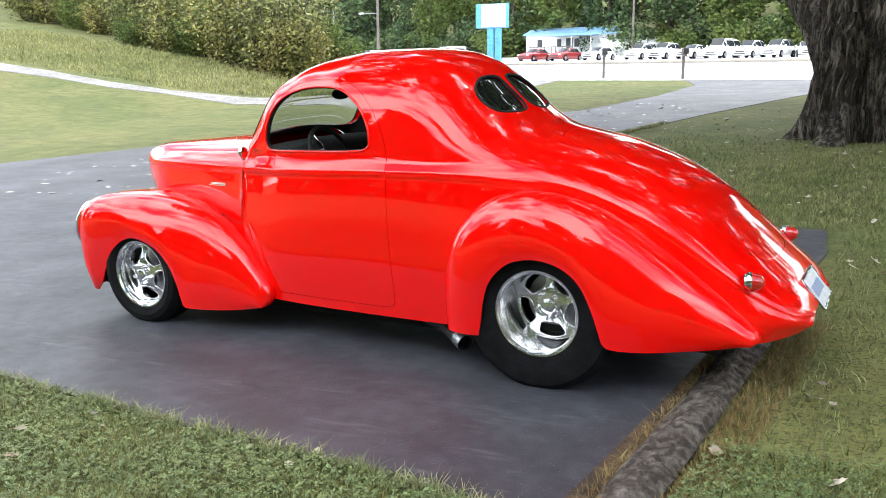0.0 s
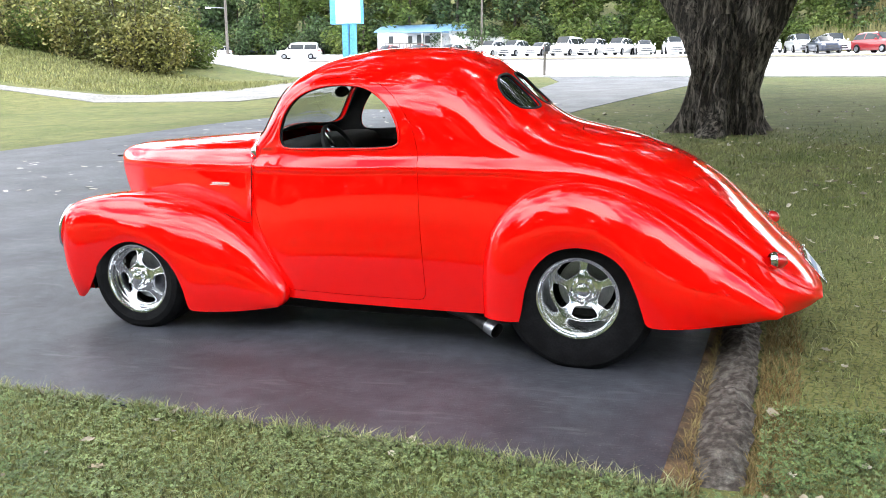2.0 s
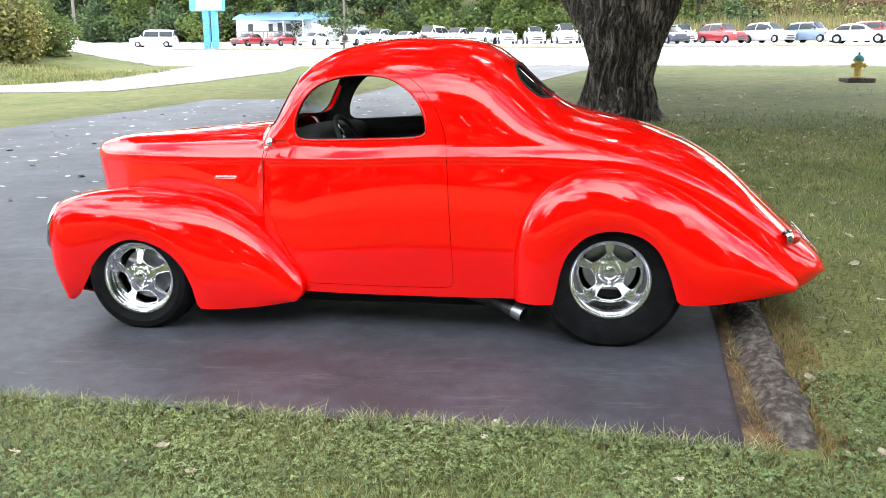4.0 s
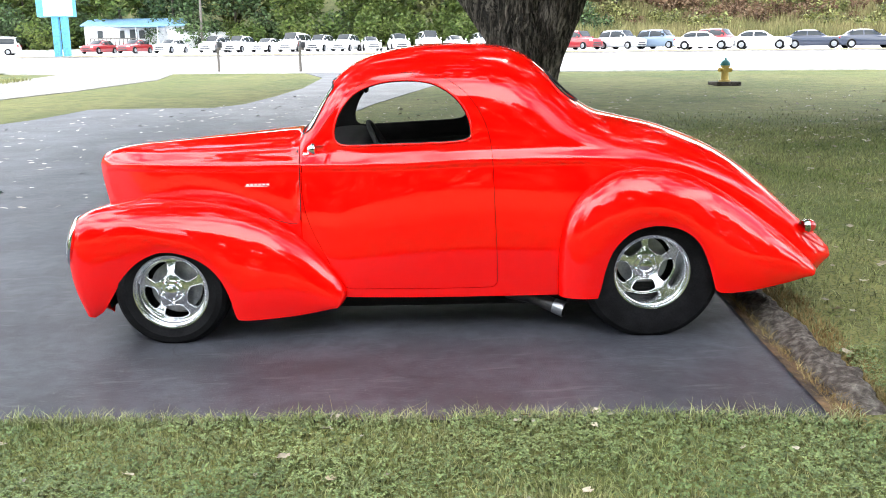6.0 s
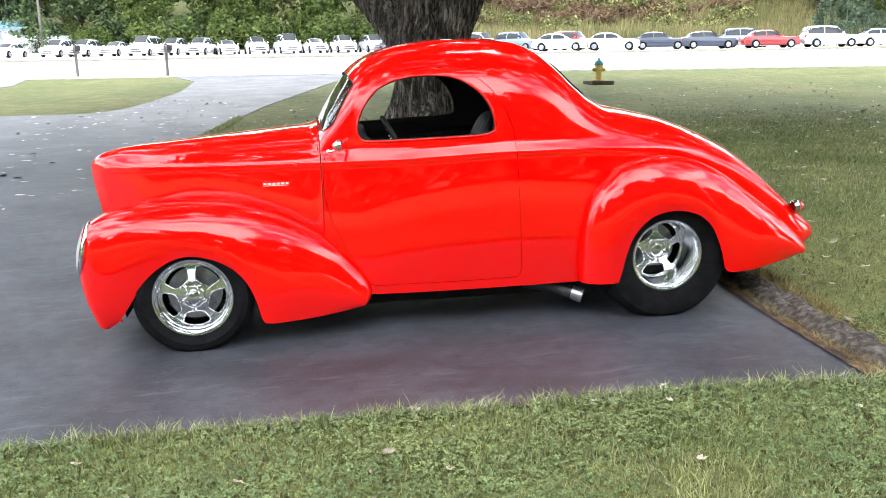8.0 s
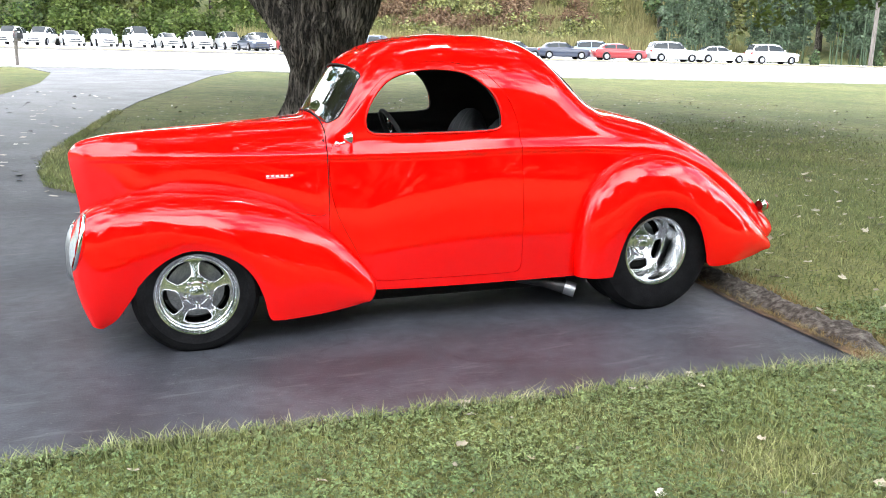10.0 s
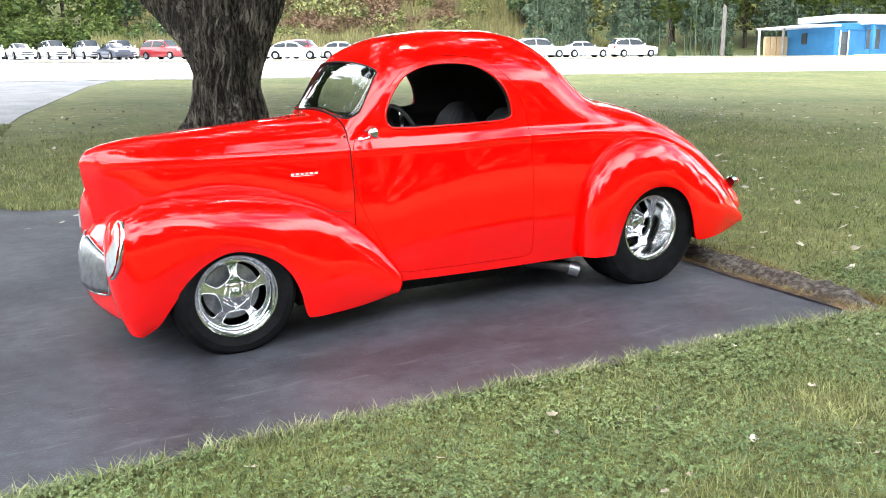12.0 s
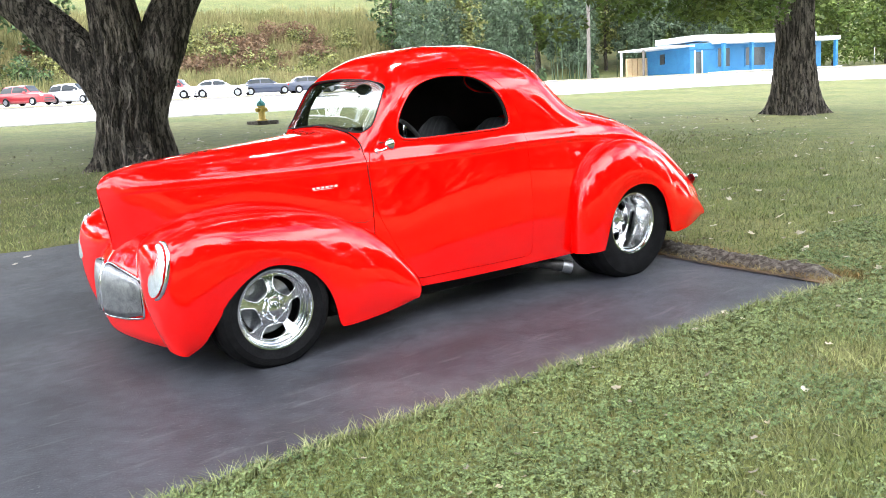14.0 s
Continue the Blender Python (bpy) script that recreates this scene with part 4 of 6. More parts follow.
gx = lines((-900, -200, 6), (-200, -60, 16), (-60, -16, 26), (-16, -3, 26), (-3, 6, 60), (6, 30, 36), (30, 100, 24), (100, 900, 10))
gy = lines((-300, -30, 8), (-30, -6, 12), (-6, -1, 40), (-1, 6, 28), (6, 32, 40), (32, 200, 60), (200, 1200, 12))
X, Y = np.meshgrid(gx, gy, indexing="ij")
Z = ground_z(X, Y) - 0.012
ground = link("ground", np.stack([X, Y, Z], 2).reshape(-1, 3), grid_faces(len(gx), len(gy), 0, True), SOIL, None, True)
tagged(ground, "mown green lawn with worn patches rising to a wooded bank", "lawn", kind="structure")


def sheet_of(name, outline, mat, lift, label, category, step=0.8):
    """A paved sheet that follows the ground inside an outline, with an edge."""
    bm = bmesh.new()
    vs = [bm.verts.new((x, y, 0)) for x, y in outline]
    es = [bm.edges.new((a, b)) for a, b in zip(vs, vs[1:] + vs[:1])]
    bmesh.ops.triangle_fill(bm, use_beauty=True, edges=es)
    xs, ys = [p[0] for p in outline], [p[1] for p in outline]
    for axis, lo, hi in ((0, min(xs), max(xs)), (1, min(ys), max(ys))):
        k = lo + step
        while k < hi:
            no = (1, 0, 0) if axis == 0 else (0, 1, 0)
            bmesh.ops.bisect_plane(bm, geom=list(bm.verts) + list(bm.edges) + list(bm.faces), plane_co=(k, k, 0), plane_no=no)
            k += step
    for q in bm.verts:
        q.co.z = float(ground_z(q.co.x, q.co.y)) + lift
    for q in bm.faces:
        if q.normal.z < 0:
            q.normal_flip()
    rim = [e for e in bm.edges if e.is_boundary]
    ext = bmesh.ops.extrude_edge_only(bm, edges=rim)
    for q in ext["geom"]:
        if isinstance(q, bmesh.types.BMVert):
            q.co.z -= 0.08
    ob = part(name, bm, mat, None, "", True, 40)
    return tagged(ob, label, category, kind="structure")


def road_point(a, s):
    """A point a metres along the road and s across it."""
    return (0.970 * a + 0.242 * s, -0.242 * a + 0.970 * s)


def ragged(pts, size, step=0.12):
    """An outline with a worn, uneven edge."""
    out = []
    for p, q in zip(pts, pts[1:]):
        n = max(1, int(math.dist(p, q) / step))
        for i in range(n):
            x, y = p[0] + (q[0] - p[0]) * i / n, p[1] + (q[1] - p[1]) * i / n
            k = noise.noise((x * 5, y * 5, 0.3)) * size
            out.append((x + k * 0.5, y + k))
    return out + [pts[-1]]


near_edge = [(-30, -0.75), (-16, -1.05), (-6, -1.45)] + ragged([(-2.5, -1.67), (-1.05, -1.74), (-0.34, -1.75), (0.42, -1.84), (1.2, -1.91), (1.93, -1.99), (2.6, -2.06), (3.02, -2.13)], 0.03)
tail_edge = ragged([(3.03, -2.09), (3.14, -1.4), (3.26, -0.6), (3.42, 0.3), (3.62, 1.4), (3.78, 2.3), (3.75, 3.2)], 0.035)
tree_edge = [(2.0, 3.45)] + ragged([(0.5, 3.81), (0.1, 3.88), (-0.45, 4.12), (-0.75, 4.7), (-0.85, 5.8), (-0.8, 7.2), (-0.37, 9.8), (0.34, 13.6), (0.97, 16.2)], 0.16, 0.2) + [ (2.69, 21.1), (3.9, 25.0), (5.6, 29.0)]
left_edge = [(-2.0, 31.0), (-0.95, 26.7), (-1.2, 21.5), (-1.73, 19.0), (-2.3, 17.0), (-3.0, 16.2), (-4.6, 16.5), (-6.0, 16.6), (-6.5, 14.5), (-7.4, 12.6), (-8.2, 9.0), (-9.2, 5.6), (-13, 1.8), (-30, 0.3)]
drive = sheet_of("drive", near_edge + tail_edge + tree_edge + left_edge, ASPHALT, 0.0, "dark sealed asphalt drive with scuffs and fine cracks", "drive")
road = sheet_of("road", [road_point(a, s) for a, s in ((-150, 29.2), (240, 29.2), (240, 55.6), (-150, 55.6))], ROAD, 0.03, "wide pale concrete road, bright under the open sky", "road", 4)
lot = sheet_of("car_lot", [road_point(a, s) for a, s in ((-150, 57.6), (66, 57.6), (66, 70), (40, 88), (-30, 95), (-150, 101))], ROAD, 0.014, "pale paved car lot beside the road", "lot", 8)
lane = sheet_of("gravel_lane", [(-7.6, 33.4), (-7.0, 27.3), (-8.2, 22.0), (-9.8, 19.2), (-12.1, 19.2), (-15, 19.3), (-18, 19.4), (-20.3, 19.1), (-23.3, 19.3), (-26, 19.2), (-34, 18),
                                (-34, 20.0), (-28, 20.3), (-24.8, 20.3), (-21.3, 20.0), (-18.6, 20.1), (-15.7, 20.9), (-13.4, 22.5), (-12.5, 26), (-12.4, 34.5)], GRAVEL, 0.01, "pale gravel lane curving up the grassy bank", "lane", 1.5)
for k, (s0, s1, mat, h, name, label, cat) in enumerate(((55.6, 55.85, GRAVEL, 0.12, "kerb", "pale concrete kerb along the far side of the road", "kerb"), (55.85, 57.6, STRAW, 0.11, "verge", "dry yellow grass strip behind the far kerb", "verge"))):
    v, f = [], []
    for i in range(66):
        a = -42 + 282 * i / 65
        for s, dz in ((s0, -0.1), (s0, h), (s1, h + (0.05 if k else 0)), (s1, -0.1)):
            x, y = road_point(a, s)
            v.append((x, y, float(ground_z(x, y)) + dz))
        if i:
            for j in range(3):
                f.append(((i - 1) * 4 + j, (i - 1) * 4 + j + 1, i * 4 + j + 1, i * 4 + j))
    tagged(link(name, v, f, mat), label, cat, kind="structure")

# the old kerb behind the car, weathered and round-topped
g = []
for i in range(280):
    y = -2.2 + 2.75 * i / 279
    x0 = float(np.interp(y, [-2.2, -0.6, 0.5], [3.085, 3.275, 3.40]))
    row = []
    for j in range(30):
        q = j / 29
        x = x0 + 0.21 * q
        h = 0.055 * (1 - abs(2 * q - 1) ** 2.6) + 0.012 * q
        k = noise.noise((x * 9, y * 9, 1.0)) * 0.03 + noise.noise((x * 28, y * 28, 3.0)) * 0.017 + noise.noise((x * 70, y * 70, 5.0)) * 0.005
        end = float(smooth01(0, 40, i) * smooth01(0, 12, 279 - i))
        row.append((x + k * 0.6, y, float(ground_z(x, y)) - 0.03 + (h + 0.03 + k) * end))
    g.append(row)
kerb = link("old_kerb", np.array(g).reshape(-1, 3), grid_faces(280, 30, 0, True), KERB, None, True)
tagged(kerb, "weathered concrete kerb with pale worn patches beside the drive", "kerb", kind="structure")
g = []
for i in range(60):
    y = -2.15 + 2.6 * i / 59
    x0 = float(np.interp(y, [-2.2, -0.6, 0.5], [3.0, 3.22, 3.36]))
    g.append([(x0 + 0.11 * j / 3, y, float(ground_z(x0, y)) + 0.008 + 0.006 * noise.noise((y * 20, j * 3, 0))) for j in range(4)])
strip = link("earth_strip", np.array(g).reshape(-1, 3), grid_faces(60, 4, 0, True), EARTH, None, True)
tagged(strip, "strip of bare orange earth between asphalt and kerb", "earth", kind="structure")


# ---- trees ----
BARK = material("bark", (0.13, 0.108, 0.09), (0.26, 0.225, 0.19), scale=7, rough=0.95, stretch=(1, 1, 0.35))


def crack_bark(m, scale):
    """Furrows between long uneven ridges of bark, their shade painted in near-black."""
    n, l = m.node_tree.nodes, m.node_tree.links
    b = n["Principled BSDF"]
    tc = n.new("ShaderNodeTexCoord")
    warp = n.new("ShaderNodeTexNoise")
    warp.inputs["Scale"].default_value = 5
    l.new(tc.outputs["Object"], warp.inputs["Vector"])
    off = n.new("ShaderNodeVectorMath")
    off.operation = "MULTIPLY_ADD"
    off.inputs[1].default_value = (0.09, 0.09, 0.3)
    l.new(warp.outputs["Color"], off.inputs[0])
    l.new(tc.outputs["Object"], off.inputs[2])
    mp = n.new("ShaderNodeMapping")
    mp.inputs["Scale"].default_value = (1, 1, 0.13)
    l.new(off.outputs["Vector"], mp.inputs["Vector"])
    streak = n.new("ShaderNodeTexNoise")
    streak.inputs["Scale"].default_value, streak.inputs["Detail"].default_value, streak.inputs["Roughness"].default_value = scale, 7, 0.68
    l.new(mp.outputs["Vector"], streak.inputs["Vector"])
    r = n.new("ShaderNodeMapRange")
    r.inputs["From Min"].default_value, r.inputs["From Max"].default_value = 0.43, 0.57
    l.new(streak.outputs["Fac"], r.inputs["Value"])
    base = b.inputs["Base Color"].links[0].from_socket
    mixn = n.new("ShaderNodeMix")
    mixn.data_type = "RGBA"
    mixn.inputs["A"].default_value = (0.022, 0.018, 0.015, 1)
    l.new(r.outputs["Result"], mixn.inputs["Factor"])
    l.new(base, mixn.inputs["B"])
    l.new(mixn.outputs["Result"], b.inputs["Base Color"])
    bp = n.new("ShaderNodeBump")
    bp.inputs["Strength"].default_value = 1.0
    bp.inputs["Distance"].default_value = 0.05
    l.new(r.outputs["Result"], bp.inputs["Height"])
    l.new(bp.outputs["Normal"], b.inputs["Normal"])


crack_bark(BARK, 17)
LEAF = material("leaves", (0.075, 0.125, 0.028), (0.15, 0.19, 0.045), scale=0.5, rough=0.6, island=0.45)
# wide leaf-to-leaf tone puts the deep shade of the woods into the colour
LEAF_DARK = material("dark_leaves", (0.045, 0.085, 0.03), (0.095, 0.14, 0.05), scale=0.3, rough=0.65, island=0.7)
LEAF_OLIVE = material("olive_leaves", (0.145, 0.165, 0.05), (0.235, 0.23, 0.08), scale=0.3, rough=0.65, island=0.7)
LEAF_GOLD = material("yellowing_leaves", (0.17, 0.175, 0.045), (0.28, 0.25, 0.08), scale=0.35, rough=0.65, island=0.7)
LEAF_BLUE = material("bamboo_leaves", (0.055, 0.09, 0.048), (0.10, 0.14, 0.078), scale=0.4, rough=0.6, island=0.4)
REED = material("tall_grass", (0.17, 0.17, 0.065), (0.26, 0.225, 0.10), scale=0.12, rough=0.9, island=0.35)
RUST = material("rusty_scrub", (0.15, 0.085, 0.05), (0.21, 0.14, 0.085), scale=0.3, rough=0.9, island=0.4)


def let_through(m, share):
    """Thin leaves pass part of the light."""
    n, l = m.node_tree.nodes, m.node_tree.links
    b = n["Principled BSDF"]
    t = n.new("ShaderNodeBsdfTranslucent")
    l.new(b.inputs["Base Color"].links[0].from_socket, t.inputs["Color"])
    k = n.new("ShaderNodeMixShader")
    k.inputs["Fac"].default_value = share
    l.new(b.outputs["BSDF"], k.inputs[1])
    l.new(t.outputs["BSDF"], k.inputs[2])
    l.new(k.outputs["Shader"], n["Material Output"].inputs["Surface"])


let_through(LEAF, 0.3)


def leaf_cloud(centres, radii, count, size, rng, squash=0.8):
    """Small folded leaf sprays scattered through and over a set of clumps."""
    c = np.array(centres, float)
    w = np.array(radii, float) ** 2
    pick = rng.choice(len(c), count, p=w / w.sum())
    d = rng.normal(size=(count, 3))
    d /= np.linalg.norm(d, axis=1, keepdims=True)
    r = np.array(radii)[pick] * (0.45 + 0.6 * rng.random(count) ** 0.6)
    p = c[pick] + d * r[:, None] * np.array((1, 1, squash))
    a = rng.normal(size=(count, 3)) * np.array((1, 1, 0.5))
    a /= np.linalg.norm(a, axis=1, keepdims=True)
    b = np.cross(d * 0.6 + rng.normal(size=(count, 3)) * 0.6, a)
    b /= np.maximum(np.linalg.norm(b, axis=1, keepdims=True), 1e-6)
    s = (size * (0.6 + 0.8 * rng.random(count)))[:, None]
    up = np.array((0, 0, 1.0))
    V = np.stack([p - a * s * 0.6, p + b * s * 0.42, p + a * s - 0.25 * s * up, p - b * s * 0.42 + 0.12 * s * up], 1)
    return V.reshape(-1, 3), np.arange(count * 4).reshape(-1, 4)


def furrowed(points, radii, sides, depth, seed, rows=6, roots=0.0):
    """A trunk or limb with deep upright furrows between plates of bark."""
    q = spline(points, rows * (len(points) - 1) + 1)
    rr = np.interp(np.linspace(0, 1, len(q)), np.linspace(0, 1, len(radii)), radii)
    v, f = tube(q, rr, sides)
    n = len(q)
    out = []
    for i in range(n):
        for k in range(sides):
            p = np.array(v[i * sides + k])
            a = 2 * math.pi * k / sides
            d = p - q[i]
            c, s, z = math.cos(a), math.sin(a), q[i][2]
            wave = 0.9 * noise.noise((c * 3 + seed, s * 3, z * 0.5))
            ridge = 0.75 - 2.6 * abs(noise.noise((c * 9 + wave, s * 9 + seed, z * 1.1))) ** 0.8
            plate = 0.5 * noise.noise((c * 16, s * 16 + seed, z * 5.0))
            flare = roots * (0.30 * math.cos(5 * a + seed) + 0.22 * math.cos(3 * a + 2 * seed)) * math.exp(-max(z, 0) / 0.22)
            flute = -0.16 * (roots > 0) * max(0.0, math.cos(3 * a + 0.9 + 0.5 * wave)) ** 6
            out.append(q[i] + d * (1 + flare + flute + depth * (0.8 * wave + 0.45 * max(-1, -ridge) + 0.3 * plate)))
    return out, f


def big_tree(name, at, scale, label, seed, crown=True, flip=1, base=4.2, leaves=9000, tall=1.0, fat=1.0, reach=7.0, clumps=60, limbs=None, leaf=0.19, across=1.0):
    rng = np.random.default_rng(seed)
    tree = root(name, Matrix.Translation(at) @ Matrix.Scale(scale, 4), label, "tree")
    v, f = furrowed([(0, 0, -0.25), (0, 0, 0.05), (0, 0, 0.35), (0, 0, 0.9), (0.02 * flip, 0, 1.5 * tall), (0.03 * flip, 0, 2.1 * tall)], [0.95 * fat, 0.76 * fat, 0.64 * fat, 0.60 * fat, 0.61 * fat, (0.68 if limbs is None else 0.42) * fat], 180, 0.17, seed, 16, 1.0)
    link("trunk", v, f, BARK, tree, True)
    for k, (pts, rad) in enumerate(limbs or ((((-0.18, 0, 1.5), (-0.5, 0.0, 2.15), (-1.05, 0.05, 2.75), (-1.8, 0.1, 3.6), (-2.8, 0.2, 5.0)), (0.36, 0.33, 0.28, 0.24, 0.15)),
                                    (((0.05, 0.1, 1.5), (0.02, 0.15, 2.3), (-0.1, 0.3, 3.4), (-0.2, 0.5, 5.2), (0.1, 0.7, 7.5)), (0.40, 0.36, 0.30, 0.22, 0.10)),
                                    (((0.18, 0, 1.5), (0.42, -0.05, 2.2), (0.78, -0.1, 2.9), (1.5, -0.2, 4.0), (2.6, -0.3, 5.6)), (0.42, 0.40, 0.33, 0.25, 0.13)))):
        pts = [(p[0] * flip, p[1], p[2] + 1.5 * (tall - 1)) for p in pts]
        v, f = furrowed(pts, rad, 100, 0.15, seed + k * 3.3, 12)
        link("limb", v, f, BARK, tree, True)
    if crown:
        cs, rs = [], []
        for i in range(clumps):
            a, r = rng.random() * 2 * math.pi, reach * rng.random() ** 0.5
            cs.append((across * r * math.cos(a), r * math.sin(a), base + 1.0 + (1 - (r / (reach + 0.3)) ** 2) * 6.0 * rng.random() + 0.12 * (reach - r)))
            rs.append(0.75 + 0.8 * rng.random())
        v, f = leaf_cloud(cs, rs, leaves, leaf, rng)
        link("crown", v, f, LEAF, tree)
    return tree


FORK = ((((-0.1, 0.15, 1.1), (-0.28, 0.40, 1.7), (-0.58, 0.85, 2.25), (-0.92, 1.28, 2.75), (-1.7, 2.2, 3.75), (-2.9, 3.4, 5.4)), (0.37, 0.36, 0.34, 0.31, 0.25, 0.12)),
        (((0.0, 0.05, 1.0), (-0.03, 0.1, 1.9), (-0.08, 0.15, 2.9), (-0.2, 0.3, 4.8), (0.1, 0.5, 7.5)), (0.42, 0.38, 0.33, 0.22, 0.10)),
        (((0.15, -0.03, 0.8), (0.34, -0.08, 1.5), (0.60, -0.14, 2.15), (0.92, -0.2, 2.9), (1.8, -0.4, 4.4), (2.8, -0.6, 6.0)), (0.38, 0.37, 0.34, 0.31, 0.22, 0.10)))
yard_tree = big_tree("yard_tree", on_ground(3.85, 10.98, -0.02), 1.06, "old forked shade tree with dark furrowed bark on the lawn", 3, True, 1, 4.4, 57000, 0.9, 0.88, 13.4, 260, FORK, 0.26, 0.74)
second_tree = big_tree("shade_tree", on_ground(19.6, 6.75, -0.02), 0.92, "tall shade tree with straight furrowed trunk on the lawn", 8, True, -1, 3.6, 9000, 2.3, 0.80)
# a low bough of the second tree that hangs towards the drive
rng = np.random.default_rng(21)
near = second_tree.matrix_world.inverted()
bough = spline([tuple(near @ Vector(p)) for p in ((19.2, 6.9, 4.7), (17.0, 7.2, 4.9), (14.6, 6.6, 4.2), (13.0, 5.6, 3.6))], 14)
v, f = tube(bough, np.linspace(0.14, 0.02, 14), 8)
link("bough", v, f, BARK, second_tree, True)
cs = []
for i in range(46):
    a, d = radians(48.5 + 13 * rng.random()), 15.5 + 5.5 * rng.random()
    h = 1.31 + d * (0.080 + 0.05 * rng.random() - 0.0022 * abs(math.degrees(a) - 54))
    cs.append(tuple(near @ Vector((-2.07 + d * math.sin(a), -4.51 + d * math.cos(a), h))))
v, f = leaf_cloud(cs, [0.42] * len(cs), 4600, 0.085, rng, 0.6)
link("bough_leaves", v, f, LEAF, second_tree)
twigs = [tube([tuple(bough[int(rng.integers(5, 14))]), c], [0.016, 0.005], 5) for c in cs]
v, f = merge(*twigs)
link("twigs", v, f, BARK, second_tree, True)


def wood_tree(label, mat, height, spread, seed, count, size, lean=0.0, low=0.25):
    rng = np.random.default_rng(seed)
    tree = root("woodland_tree", Matrix.Identity(4), label, "tree", "trees on the wooded bank")
    v, f = tube(spline([(0, 0, -0.6), (0.1, 0, height * 0.3), (0.0, 0.1, height * 0.6), (0.1, 0, height * 0.92)], 8), np.linspace(0.26, 0.05, 8), 8)
    link("trunk", v, f, BARK, tree, True)
    cs, rs = [], []
    for i in range(26):
        h = low + (0.95 - low) * (i + rng.random()) / 26
        r = spread * (1 - ((h - 0.45) / 0.62) ** 2 if h > 0.45 else 0.85 + 0.15 * h / 0.45)
        a = i * 2.4 + rng.random()
        d = r * (0.35 + 0.6 * rng.random())
        cs.append((d * math.cos(a), d * math.sin(a), h * height))
        rs.append(spread * (0.28 + 0.2 * rng.random()))
    v, f = leaf_cloud(cs, rs, count, size, rng)
    link("crown", v, f, mat, tree)
    return tree


def bamboo_clump(seed):
    rng = np.random.default_rng(seed)
    clump = root("bamboo_clump", Matrix.Identity(4), "tall dense bamboo with drooping grey-green leaves", "bamboo", "bamboo thicket")
    culms, cs, rs = [], [], []
    for i in range(11):
        x, y = rng.normal(size=2) * 1.2
        h = 7.5 + 4 * rng.random()
        dx, dy = rng.normal(size=2) * 0.9
        q = spline([(x, y, -0.5), (x + dx * 0.2, y + dy * 0.2, h * 0.6), (x + dx, y + dy, h)], 7)
        culms.append(tube(q, np.linspace(0.06, 0.015, 7), 5))
        for k in range(9):
            t = q[2 + k % 5]
            cs.append(tuple(t + rng.normal(size=3) * (0.45, 0.45, 0.5)))
            rs.append(0.42)
    for v, f in culms:
        link("culm", v, f, LEAF_BLUE, clump, True)
    v, f = leaf_cloud(cs, rs, 4700, 0.21, rng, 1.1)
    link("foliage", v, f, LEAF_BLUE, clump)
    return clump


def shrub(label, mat, height, spread, seed, count, size):
    rng = np.random.default_rng(seed)
    bush = root("shrub", Matrix.Identity(4), label, "shrub", "scrub along the bank")
    stems, cs, rs = [], [], []
    for i in range(14):
        a, r = rng.random() * 6.28, spread * rng.random() ** 0.5
        h = height * (0.5 + 0.5 * rng.random()) * (1 - 0.4 * (r / spread) ** 2)
        top_p = (r * math.cos(a), r * math.sin(a), h)
        stems.append(tube([(top_p[0] * 0.2, top_p[1] * 0.2, -0.3), (top_p[0] * 0.7, top_p[1] * 0.7, h * 0.5), top_p], [0.05, 0.035, 0.01], 5))
        for k in (0.25, 0.55, 0.9):
            cs.append((top_p[0] * (0.5 + k * 0.5), top_p[1] * (0.5 + k * 0.5), h * k))
            rs.append(spread * 0.33)
    v, f = merge(*stems)
    link("woody_base", v, f, BARK, bush)
    v, f = leaf_cloud(cs, rs, count, size, rng)
    link("foliage", v, f, mat, bush)
    return bush


def scatter(templates, places, rng, lo, hi):
    """The first place of each template takes it, the rest get copies."""
    used = set()
    for x, y in places:
        k = int(rng.integers(len(templates)))
        s = lo + (hi - lo) * rng.random()
        m = Matrix.Translation(on_ground(x, y, -0.1)) @ Matrix.Rotation(rng.random() * 6.28, 4, "Z") @ Matrix.Scale(s, 4)
        if k not in used:
            used.add(k)
            templates[k].matrix_world = m
        else:
            ob = copy_thing(templates[k], m)
            ob.scale = (s, s, s)


rng = np.random.default_rng(5)
woods = [wood_tree("dense broadleaf tree in deep green late-summer leaf", LEAF_DARK, 15, 4.2, 31, 2500, 0.42),
         wood_tree("broadleaf tree in mid-green leaf on the bank", LEAF, 13, 4.0, 32, 2500, 0.41),
         wood_tree("olive-green broadleaf tree on the bank", LEAF_OLIVE, 12, 4.4, 33, 2500, 0.42),
         wood_tree("slender dark conifer-like tree on the bank", LEAF_DARK, 16, 3.0, 34, 2300, 0.37, 0, 0.12)]
places = []
for row, s in enumerate((101, 107, 115)):
    for i in range(31):
        a = -118 + i * 7.6 + rng.normal() * 1.6
        if 2 < a < 52 and row < 2:
            continue
        if 6 < a < 44 and row < 3:
            continue
        places.append(road_point(a, s + rng.normal() * 1.5))
scatter(woods, places, rng, 0.75, 1.25)
bamboos = [bamboo_clump(41), bamboo_clump(42)]
scatter(bamboos, [road_point(38 + 3.0 * i + rng.normal() * 0.5, 76 + 3.5 * (i % 3) + rng.normal()) for i in range(15)], rng, 0.85, 1.15)
far_trees = [road_point(80 + 7 * i, 84 + 6 * (i % 3)) for i in range(13)] + [road_point(86 + 5.5 * i, 75 + 5 * (i % 2)) for i in range(9)]
scatter([wood_tree("roadside tree in mid-green leaf beyond the diner", LEAF, 13, 4.6, 35, 3000, 0.37, 0, 0.15)], far_trees, rng, 0.8, 1.2)
